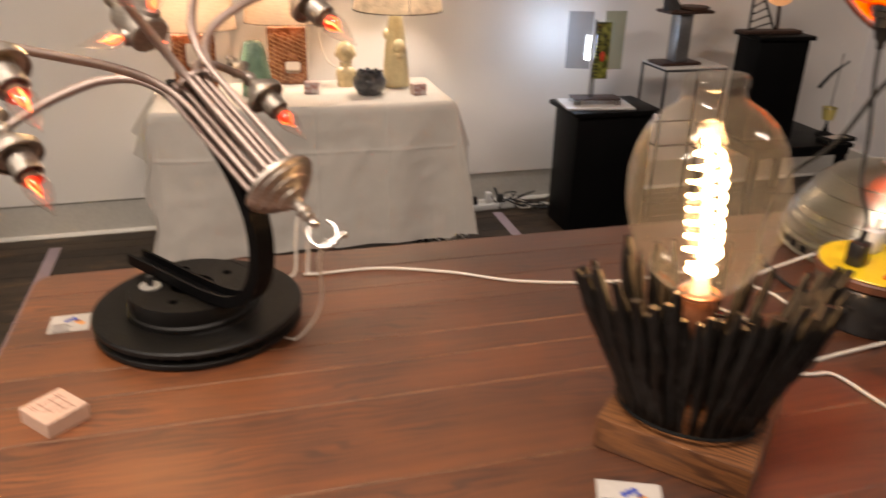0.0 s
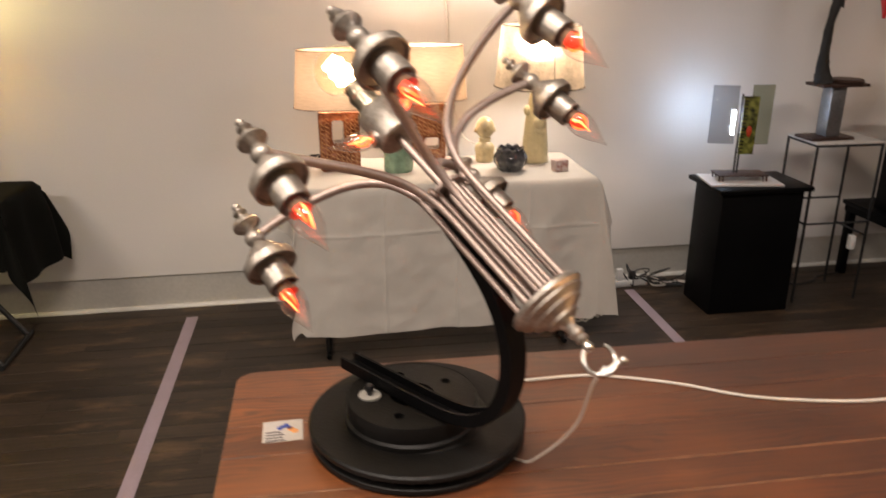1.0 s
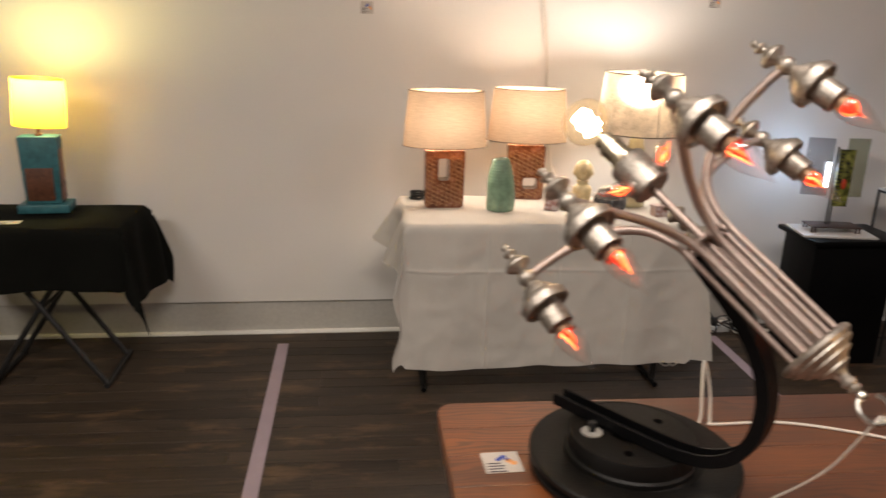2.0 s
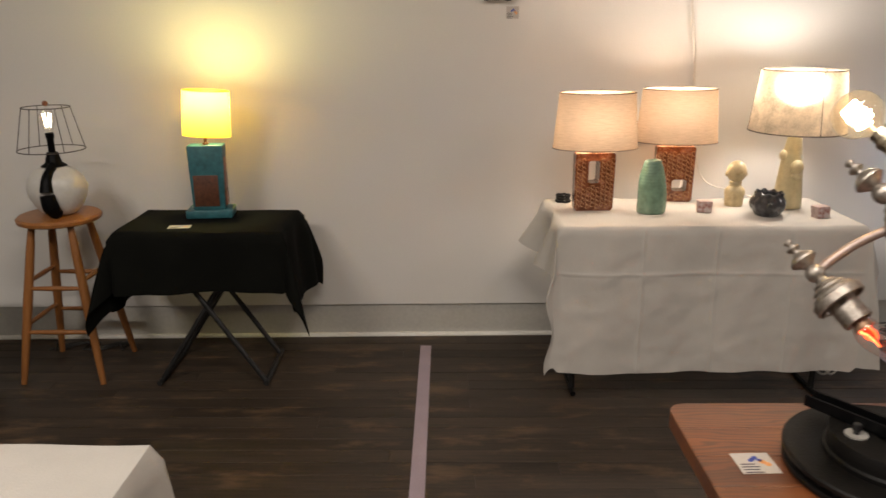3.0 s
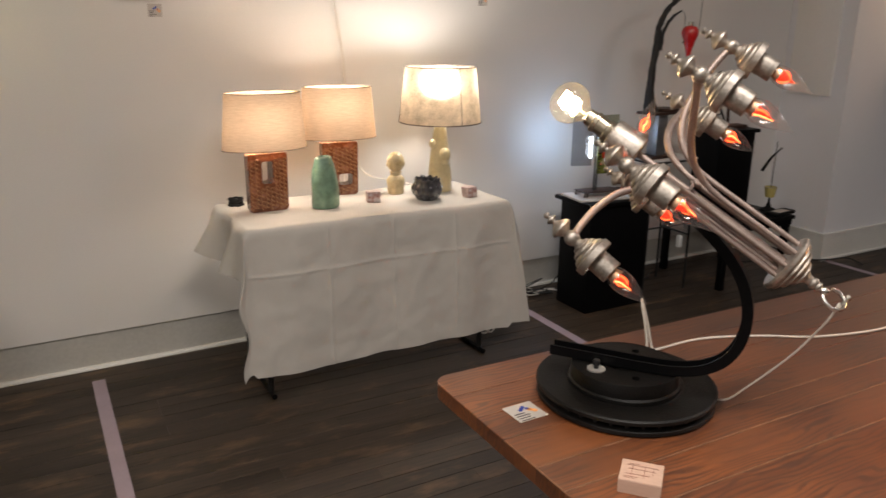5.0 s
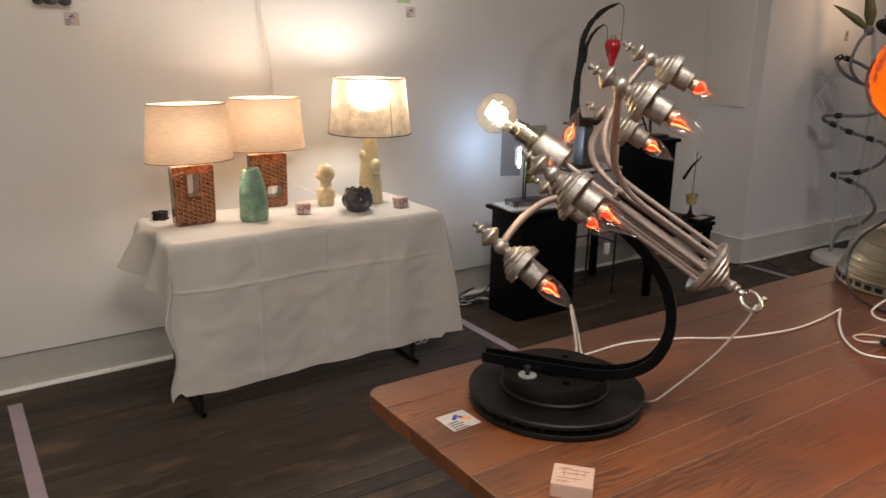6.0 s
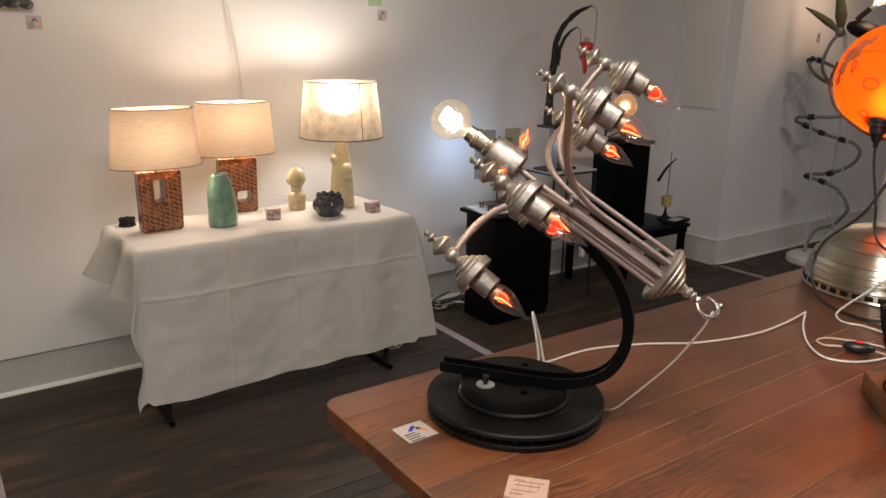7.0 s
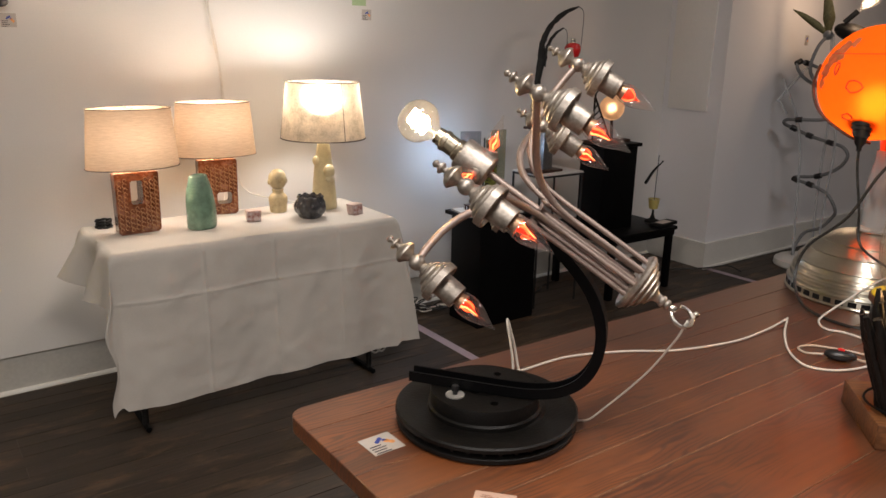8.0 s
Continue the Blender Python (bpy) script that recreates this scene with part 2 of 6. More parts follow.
def shade_cloth(name, col, through=0.6, weave=420.0, mottle=0.12, mscale=14.0, stretch=(1, 1, 1), hot=0.1):
    """Lampshade cloth or paper that passes part of the light."""
    m, n, l, p = principled(name)
    n.remove(p)
    tc, mp = n.new("ShaderNodeTexCoord"), n.new("ShaderNodeMapping")
    mp.inputs["Scale"].default_value = stretch
    a, b = n.new("ShaderNodeTexNoise"), n.new("ShaderNodeTexNoise")
    a.inputs["Scale"].default_value, b.inputs["Scale"].default_value = mscale, weave
    l.new(tc.outputs["Object"], mp.inputs["Vector"])
    for t in (a, b):
        l.new(mp.outputs["Vector"], t.inputs["Vector"])
    mf = n.new("ShaderNodeMix")
    mf.inputs["Factor"].default_value = 0.35
    l.new(a.outputs["Fac"], mf.inputs[2])
    l.new(b.outputs["Fac"], mf.inputs[3])
    ramp = n.new("ShaderNodeValToRGB")
    ramp.color_ramp.elements[0].position, ramp.color_ramp.elements[1].position = 0.3, 0.7
    ramp.color_ramp.elements[0].color = (*[c * (1 - mottle) for c in col], 1)
    ramp.color_ramp.elements[1].color = (*[min(1, c * (1 + mottle)) for c in col], 1)
    l.new(mf.outputs[0], ramp.inputs["Fac"])
    di, tr, mx = n.new("ShaderNodeBsdfDiffuse"), n.new("ShaderNodeBsdfTranslucent"), n.new("ShaderNodeMixShader")
    bp = n.new("ShaderNodeBump")
    bp.inputs["Strength"].default_value, bp.inputs["Distance"].default_value = 0.2, 0.002
    l.new(b.outputs["Fac"], bp.inputs["Height"])
    for s in (di, tr):
        l.new(ramp.outputs["Color"], s.inputs["Color"])
        l.new(bp.outputs["Normal"], s.inputs["Normal"])
    mx.inputs["Fac"].default_value = through
    l.new(di.outputs["BSDF"], mx.inputs[1])
    l.new(tr.outputs["BSDF"], mx.inputs[2])
    rf, mh = n.new("ShaderNodeBsdfRefraction"), n.new("ShaderNodeMixShader")
    rf.inputs["IOR"].default_value, rf.inputs["Roughness"].default_value = 1.25, 0.75
    l.new(ramp.outputs["Color"], rf.inputs["Color"])
    mh.inputs["Fac"].default_value = hot
    l.new(mx.outputs["Shader"], mh.inputs[1])
    l.new(rf.outputs["BSDF"], mh.inputs[2])
    l.new(mh.outputs["Shader"], n["Material Output"].inputs["Surface"])
    return m


M_WALL = mat("wall_paint", (0.70, 0.675, 0.64), 0.75, var=0.03, scale=1.3, bump=0.06, fine=160)
M_WALL_COOL = mat("wall_paint_cool", (0.76, 0.75, 0.76), 0.75, var=0.03, scale=1.3, bump=0.06, fine=160)
# plinth plaster, greyed in its colour for the shade under the wall board
M_PLINTH = mat("shaded_plaster", (0.49, 0.47, 0.425), 0.7, var=0.08, scale=3, bump=0.10, fine=60)
M_TRIM = mat("trim_paint", (0.70, 0.68, 0.63), 0.45, var=0.06, scale=5, bump=0.1)
M_CEIL = mat("ceiling_paint", (0.72, 0.71, 0.69), 0.8, var=0.03, scale=1, bump=0.05)
M_BOARD = wood("floor_board", (0.0095, 0.0065, 0.0045), (0.064, 0.044, 0.030), 0, 0.46, 1.0, 0.16, 0.32, worn=0.55)
M_SUBFLOOR = mat("floor_gap", (0.004, 0.0035, 0.003), 0.9, var=0.2, bump=0)
M_TAPE = mat("floor_tape", (0.32, 0.25, 0.285), 0.5, var=0.12, scale=9, bump=0.15, fine=200)
# faded here also carries the satin reflection at the table's left end
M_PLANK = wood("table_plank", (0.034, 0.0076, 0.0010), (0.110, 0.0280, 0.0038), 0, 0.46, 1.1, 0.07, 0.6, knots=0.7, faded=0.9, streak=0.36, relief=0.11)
coat = M_PLANK.node_tree.nodes["Principled BSDF"].inputs
coat["Coat Weight"].default_value, coat["Coat Roughness"].default_value = 1.0, 0.40
coat["Coat IOR"].default_value = 1.57
M_PLANK_EDGE = mat("pale_plank_edge", (0.17, 0.080, 0.038), 0.5, var=0.4, scale=14, bump=0.1)
M_TABLE_EDGE = wood("table_edge", (0.05, 0.022, 0.012), (0.12, 0.055, 0.030), 1, 0.5, 1.0, 0.05)
M_CLOTH = mat("white_linen", (0.50, 0.468, 0.425), 0.95, var=0.05, scale=11, bump=0.75, fine=330, spec=0.15)
M_BLACK_CLOTH = mat("black_cloth", (0.0048, 0.0050, 0.0040), 0.9, var=0.3, scale=8, bump=0.4, fine=300, spec=0.08)
M_IRON = mat("cast_iron", (0.0044, 0.0039, 0.0035), 0.5, spec=0.28, metal=0.1, var=0.25, scale=9, bump=0.35, fine=260, rvar=0.1)
M_BLACK_PAINT = mat("black_paint", (0.003, 0.003, 0.0033), 0.4, spec=0.08, var=0.25, scale=5, bump=0.08, fine=120)
M_BLACK_MATT = mat("black_matt", (0.005, 0.005, 0.005), 0.6, spec=0.2, var=0.3, scale=7, bump=0.2)
M_STEEL = mat("satin_silver", (0.385, 0.343, 0.30), 0.46, 0.92, var=0.26, scale=38, bump=0.18, fine=170, rvar=0.12)
M_ROD = mat("brushed_rod", (0.39, 0.31, 0.275), 0.54, 0.92, var=0.15, scale=24, bump=0.10, fine=240, rvar=0.08)
M_CHROME = mat("polished_nickel", (0.56, 0.54, 0.50), 0.27, 1.0, var=0.05, scale=10, bump=0.02, rvar=0.05)
M_ALU = mat("spun_aluminium", (0.50, 0.475, 0.40), 0.32, 1.0, var=0.08, scale=4, bump=0.10, fine=60, stretch=(1, 1, 14), rvar=0.08)
# spun metal draws its highlights out up and down
tang = M_ALU.node_tree.nodes.new("ShaderNodeTangent")
tang.direction_type, tang.axis = "RADIAL", "Z"
M_ALU.node_tree.links.new(tang.outputs["Tangent"], M_ALU.node_tree.nodes["Principled BSDF"].inputs["Tangent"])
M_ALU.node_tree.nodes["Principled BSDF"].inputs["Anisotropic"].default_value = 0.85
M_ALU.node_tree.nodes["Principled BSDF"].inputs["Anisotropic Rotation"].default_value = 0.25
M_FIXTURE = mat("ceiling_light_housing", (0.65, 0.65, 0.63), 0.5, var=0.05, bump=0.05)
M_FIXTURE_GLOW = glow("fixture_diffuser", (1.0, 0.88, 0.74), 1.5)
M_SOCKET = mat("socket_brass", (0.48, 0.42, 0.32), 0.3, 1.0, var=0.15, scale=30, bump=0.1, fine=150)
M_BULB_GLASS = clear_glass("bulb_glass", (0.96, 0.93, 0.91), 0.95, 1.6, 0.04, 0.03)
M_GLOBE_GLASS = clear_glass("round_bulb_glass", (0.95, 0.89, 0.79), 0.95, 1.6, 0.05, 0.012)
M_BIG_GLASS = clear_glass("amber_bulb_glass", (0.985, 0.978, 0.96), 0.65, 1.5, 0.04, 0.016)
M_ROD_GLASS = clear_glass("acrylic_rod", (0.95, 0.955, 0.96), 0.9, 1.7, 0.12, 0.38)
M_GREY_GLASS = clear_glass("smoked_glass_pane", (0.70, 0.70, 0.72), 0.3, 1.4)
M_GREEN_GLASS = clear_glass("green_tinted_pane", (0.70, 0.71, 0.62), 0.3, 1.4)
M_FLAME = glow("flame_filament", (1.0, 0.085, 0.018), 4.2)
M_FLAME_PLATE = glow("flame_plate", (1.0, 0.038, 0.008), 0.85)
M_FLAME_CORE = glow("flame_core", (1.0, 0.22, 0.06), 5)
M_FLAME_COAT = mat("bulb_foot_brass", (0.50, 0.30, 0.18), 0.35, 0.8, var=0.1, bump=0.05)
M_SPIRAL = glow("spiral_filament", (1.0, 0.60, 0.27), 72)
M_HOSE_BULB = glow("small_bulb_filament", (1.0, 0.72, 0.40), 60)
M_ORANGE_PLASTIC = mat("orange_collar", (0.85, 0.12, 0.01), 0.4, var=0.08, bump=0.03)
M_HOT = glow("white_hot_filament", (1.0, 0.74, 0.42), 115)
M_LED = glow("led_strip", (0.80, 0.90, 1.0), 22)
M_LED_WARM = glow("led_filament", (1.0, 0.93, 0.72), 14)
M_ORB = shade_cloth("frosted_orb", (0.74, 0.62, 0.50), 0.30, 200, 0.05, 20, hot=0.5)
M_SHADE_A = shade_cloth("linen_shade", (0.565, 0.42, 0.295), 0.118, 300, 0.13, 34, (1, 1, 7), 0.0)
M_SHADE_C = shade_cloth("parchment_shade", (0.60, 0.50, 0.38), 0.15, 120, 0.34, 18, hot=0.50)
M_SHADE_Y = shade_cloth("yellow_shade", (0.92, 0.62, 0.09), 0.9, 300, 0.05, 12, hot=0.0)
M_SHADE_RIM = mat("shade_rim", (0.05, 0.035, 0.025), 0.6, var=0.2, bump=0.1)
M_SLAB = mat("red_brown_glaze", (0.075, 0.021, 0.008), 0.25, scale=26, bump=0.5, fine=70, col2=(0.25, 0.088, 0.037), coat=0.3, wear=0.7)
M_LOOP = mat("golden_brown_glaze", (0.24, 0.098, 0.042), 0.24, scale=22, bump=0.2, fine=80, col2=(0.43, 0.225, 0.105), coat=0.3)
M_CLAY = mat("brown_glaze", (0.23, 0.085, 0.04), 0.3, var=0.25, scale=14, bump=0.2)
M_GREEN = mat("celadon_glaze", (0.148, 0.235, 0.163), 0.22, var=0.25, scale=22, bump=0.3, fine=40, coat=0.3)
M_POT = mat("black_white_glaze", (0.012, 0.012, 0.015), 0.16, var=0.3, scale=16, bump=0.25, fine=40, col2=(0.075, 0.073, 0.078), coat=0.4)
M_BONE = mat("pale_yellow_glaze", (0.52, 0.435, 0.25), 0.32, var=0.12, scale=12, bump=0.15, fine=60, coat=0.2)
M_BONE_DARK = mat("amber_glaze", (0.46, 0.36, 0.20), 0.30, var=0.2, scale=18, bump=0.15, fine=60)
M_TURQ = mat("turquoise_glaze", (0.030, 0.120, 0.138), 0.4, var=0.3, scale=12, bump=0.25, fine=60)
M_RUST = mat("rust_brown_glaze", (0.10, 0.035, 0.016), 0.5, var=0.45, scale=16, bump=0.4, fine=70)
M_PINE = wood("stool_pine", (0.20, 0.072, 0.018), (0.36, 0.15, 0.045), 2, 0.35, 1.2, 0.08)
M_OAK = wood("rough_oak", (0.060, 0.019, 0.0055), (0.27, 0.105, 0.033), 0, 0.40, 2.6, 0.05, knots=0.4)
M_STICK = mat("charred_bark", (0.0018, 0.0016, 0.0014), 0.55, var=0.3, scale=45, bump=1.0, fine=160, stretch=(1, 1, 0.4), col2=(0.007, 0.0055, 0.0042), spec=0.35, rand=0.3)
M_CARD = mat("card_paper", (0.49, 0.445, 0.40), 0.6, var=0.05, bump=0.05)
M_CARD_STACK = mat("kraft_card_stack", (0.52, 0.345, 0.26), 0.6, var=0.06, scale=18, bump=0.35, fine=120, stretch=(1, 1, 12))
M_INK_BLUE = mat("blue_ink", (0.045, 0.075, 0.36), 0.6, var=0.2, bump=0)
M_INK_ORANGE = mat("orange_ink", (0.75, 0.33, 0.12), 0.6, var=0.2, bump=0)
M_INK_DARK = mat("dark_ink", (0.05, 0.04, 0.05), 0.6, var=0.2, bump=0)
M_INK_BROWN = mat("brown_ink", (0.20, 0.06, 0.035), 0.6, var=0.2, bump=0)
M_CORD_WHITE = mat("white_cord", (0.60, 0.56, 0.50), 0.45, var=0.06, bump=0.1)
M_CORD_CLEAR = mat("clear_cord", (0.46, 0.38, 0.30), 0.3, var=0.1, bump=0.05)
M_CORD_BLACK = mat("black_cord", (0.012, 0.011, 0.010), 0.45, var=0.2, bump=0.15, fine=300)
M_PLASTIC_BLACK = mat("black_plastic", (0.010, 0.010, 0.011), 0.35, var=0.15, bump=0.08, fine=300)
M_PLASTIC_WHITE = mat("white_plastic", (0.66, 0.66, 0.64), 0.35, var=0.04, bump=0.03)
M_PLASTIC_YELLOW = mat("yellow_plastic", (0.72, 0.50, 0.02), 0.38, var=0.06, bump=0.05)
M_RED = mat("red_plastic", (0.60, 0.02, 0.02), 0.25, var=0.1, bump=0.03, coat=0.4)
M_STONE = mat("pale_stone", (0.55, 0.52, 0.49), 0.35, var=0.12, scale=7, bump=0.08)
M_PINK_BLOCK = mat("pinkish_clay_block", (0.42, 0.31, 0.28), 0.45, var=0.25, scale=40, bump=0.3)
M_RUSTED = mat("rusted_steel", (0.055, 0.028, 0.020), 0.5, 0.5, var=0.4, scale=24, bump=0.3, fine=90)
M_PLATE = mat("raw_steel", (0.26, 0.265, 0.275), 0.42, 0.85, var=0.16, scale=9, bump=0.1, fine=80)
M_BARE = mat("grey_metal_leg", (0.055, 0.055, 0.055), 0.4, 0.8, var=0.15, scale=14, bump=0.1)
M_HOSE = mat("grey_hose", (0.17, 0.172, 0.175), 0.45, var=0.15, scale=14, bump=0.1)
M_BLADE = mat("tarnished_blade", (0.11, 0.10, 0.045), 0.4, 0.5, var=0.35, scale=14, bump=0.2)
M_ENAMEL_WARM = mat("panel_paint", (0.80, 0.775, 0.73), 0.5, var=0.03, scale=3, bump=0.05)
M_ENAMEL = mat("white_enamel", (0.58, 0.56, 0.52), 0.35, var=0.06, scale=6, bump=0.05)
M_GLOBE = shade_cloth("orange_globe", (0.93, 0.215, 0.016), 0.62, 60, 0.05, 5, hot=0.12)
M_ZINC = mat("zinc_washer", (0.62, 0.61, 0.58), 0.35, 0.6, var=0.08, scale=40, bump=0.05)
M_GLOBE_MARK = mat("globe_printing", (0.55, 0.045, 0.012), 0.5, var=0.3, bump=0)
M_GLOBE_LAND = shade_cloth("globe_faded_land", (0.38, 0.24, 0.12), 0.5, 60, 0.3, 30, hot=0.0)
M_ART = mat("fused_glass", (0.012, 0.016, 0.008), 0.15, var=0.6, scale=34, bump=0.3, fine=70, col2=(0.26, 0.27, 0.06), coat=0.5, wear=0.85)
M_ART_RED = mat("fused_glass_red", (0.42, 0.05, 0.02), 0.2, var=0.4, scale=20, bump=0.2)
M_PICTURE = mat("picture_glaze", (0.26, 0.09, 0.07), 0.3, var=0.3, scale=55, bump=0.15, fine=120, col2=(0.50, 0.45, 0.43), wear=0.9)
M_BARK = mat("black_branch", (0.007, 0.006, 0.005), 0.7, var=0.4, scale=18, bump=0.8, fine=60)
M_CANDLE = mat("yellow_oil", (0.50, 0.42, 0.14), 0.3, var=0.1, bump=0.05)
M_PAPER_GREEN = mat("pale_green_paper", (0.42, 0.55, 0.30), 0.7, var=0.1, bump=0.05)


# ---- building helpers ----
from mathutils import noise

def thing(name, m, label, category, group="", kind=""):
    ob = new(name)
    ob.empty_display_size = 0.05
    ob.matrix_basis = m
    return tagged(ob, label, category, group, kind)


def mesh_of(name, bm, material, smooth=38):
    me = bpy.data.meshes.new(name)
    bmesh.ops.recalc_face_normals(bm, faces=bm.faces)
    bm.to_mesh(me)
    bm.free()
    me.materials.append(material)
    if smooth:
        me.polygons.foreach_set("use_smooth", [True] * len(me.polygons))
        me.set_sharp_from_angle(angle=radians(smooth))
    return me


def part(name, bm, material, parent=None, label="", m=None, smooth=38):
    me = bm if isinstance(bm, bpy.types.Mesh) else mesh_of(name, bm, material, smooth)
    ob = new(name, me)
    ob.parent = parent
    if m is not None:
        ob.matrix_basis = m
    return tagged(ob, label)


def solo(name, bm, material, m, label, category, group="", kind="", smooth=38):
    ob = part(name, bm, material, None, "", m, smooth)
    return tagged(ob, label, category, group, kind)


def box(x0, y0, z0, x1, y1, z1, bevel=0.0, segs=2, bm=None):
    own = bm is None
    b = bmesh.new()
    bmesh.ops.create_cube(b, size=1)
    for v in b.verts:
        v.co = ((x0 + x1) / 2 + v.co.x * (x1 - x0), (y0 + y1) / 2 + v.co.y * (y1 - y0), (z0 + z1) / 2 + v.co.z * (z1 - z0))
    if bevel:
        bmesh.ops.bevel(b, geom=b.edges[:], offset=bevel, segments=segs, affect="EDGES", profile=0.5)
    return b if own else merge(bm, b)


def merge(bm, b, m=None):
    if m is not None:
        bmesh.ops.transform(b, matrix=m, verts=b.verts)
    tmp = bpy.data.meshes.new("tmp")
    b.to_mesh(tmp)
    b.free()
    bm.from_mesh(tmp)
    bpy.data.meshes.remove(tmp)
    return bm


def moved(bm, m):
    bmesh.ops.transform(bm, matrix=m, verts=bm.verts)
    return bm


def lathe(profile, segs=32, bm=None, rx=1.0, ry=1.0, cap=True):
    """Turns (radius, z) pairs about z."""
    bm = bm or bmesh.new()
    rings = []
    for r, z in profile:
        if r < 1e-5:
            rings.append([bm.verts.new((0, 0, z))])
        else:
            rings.append([bm.verts.new((r * rx * math.cos(2 * math.pi * i / segs), r * ry * math.sin(2 * math.pi * i / segs), z)) for i in range(segs)])
    for a, b in zip(rings, rings[1:]):
        for i in range(segs):
            j = (i + 1) % segs
            if len(a) == 1 and len(b) == 1:
                continue
            if len(a) == 1:
                bm.faces.new((a[0], b[i], b[j]))
            elif len(b) == 1:
                bm.faces.new((a[i], a[j], b[0]))
            else:
                bm.faces.new((a[i], a[j], b[j], b[i]))
    if cap:
        for ring in (rings[0], rings[-1]):
            if len(ring) > 1:
                bm.faces.new(ring)
    return bm


def smooth_line(points, steps=6):
    """A Catmull-Rom curve through the points."""
    p = [Vector(q) for q in points]
    p = [2 * p[0] - p[1], *p, 2 * p[-1] - p[-2]]
    out = []
    for i in range(1, len(p) - 2):
        for k in range(steps):
            t = k / steps
            a, b, c, d = p[i - 1:i + 3]
            out.append(0.5 * ((2 * b) + (c - a) * t + (2 * a - 5 * b + 4 * c - d) * t * t + (3 * b - a - 3 * c + d) * t ** 3))
    out.append(p[-2])
    return out


def tube(points, radius, segs=8, steps=6, bm=None, smooth=True, section=None, up=None):
    """Sweeps a round (or given) section along a line; radius may be a list, one for each given point."""
    bm = bm or bmesh.new()
    line = smooth_line(points, steps) if smooth else [Vector(q) for q in points]
    if isinstance(radius, (list, tuple)):
        t = np.linspace(0, len(radius) - 1, len(line))
        radii = np.interp(t, range(len(radius)), radius)
    else:
        radii = [radius] * len(line)
    sec = section or [(math.cos(2 * math.pi * i / segs), math.sin(2 * math.pi * i / segs)) for i in range(segs)]
    tangent = (line[1] - line[0]).normalized()
    normal = Vector(up) if up else tangent.orthogonal()
    rings = []
    for i, q in enumerate(line):
        a, b = line[max(0, i - 1)], line[min(len(line) - 1, i + 1)]
        if (b - a).length > 1e-9:
            tangent = (b - a).normalized()
        normal = (normal - tangent * normal.dot(tangent)).normalized()
        side = tangent.cross(normal)
        rings.append([bm.verts.new(q + (normal * x + side * y) * radii[i]) for x, y in sec])
    n = len(sec)
    for a, b in zip(rings, rings[1:]):
        for i in range(n):
            bm.faces.new((a[i], a[(i + 1) % n], b[(i + 1) % n], b[i]))
    bm.faces.new(rings[0][::-1])
    bm.faces.new(rings[-1])
    return bm


def ball(r, at=(0, 0, 0), segs=20, rings=12, scale=(1, 1, 1), bm=None):
    b = bmesh.new()
    bmesh.ops.create_uvsphere(b, u_segments=segs, v_segments=rings, radius=r)
    moved(b, Matrix.Translation(at) @ Matrix.Diagonal((*scale, 1)))
    return b if bm is None else merge(bm, b)


def rod(a, b, r, segs=10, bm=None):
    return tube([a, b], r, segs, 1, bm, smooth=False)


def circle2(r, at=(0, 0), n=24, flip=False):
    pts = [(at[0] + r * math.cos(2 * math.pi * i / n), at[1] + r * math.sin(2 * math.pi * i / n)) for i in range(n)]
    return pts[::-1] if flip else pts


def round_rect(x0, y0, x1, y1, r, n=4):
    out = []
    for cx, cy, a in ((x1 - r, y1 - r, 0), (x0 + r, y1 - r, 90), (x0 + r, y0 + r, 180), (x1 - r, y0 + r, 270)):
        for k in range(n + 1):
            t = radians(a + 90 * k / n)
            out.append((cx + r * math.cos(t), cy + r * math.sin(t)))
    return out


def plate(outline, holes, z0, z1):
    """A flat plate in x, y with holes that go through it."""
    bm = bmesh.new()
    loops = [outline, *holes]
    layers = []
    for z in (z0, z1):
        rings, edges = [], []
        for pts in loops:
            vs = [bm.verts.new((x, y, z)) for x, y in pts]
            edges += [bm.edges.new((vs[i], vs[(i + 1) % len(vs)])) for i in range(len(vs))]
            rings.append(vs)
        bmesh.ops.triangle_fill(bm, use_beauty=True, use_dissolve=False, edges=edges)
        layers.append(rings)
    for a, b in zip(*layers):
        for i in range(len(a)):
            j = (i + 1) % len(a)
            bm.faces.new((a[i], a[j], b[j], b[i]))
    return bm


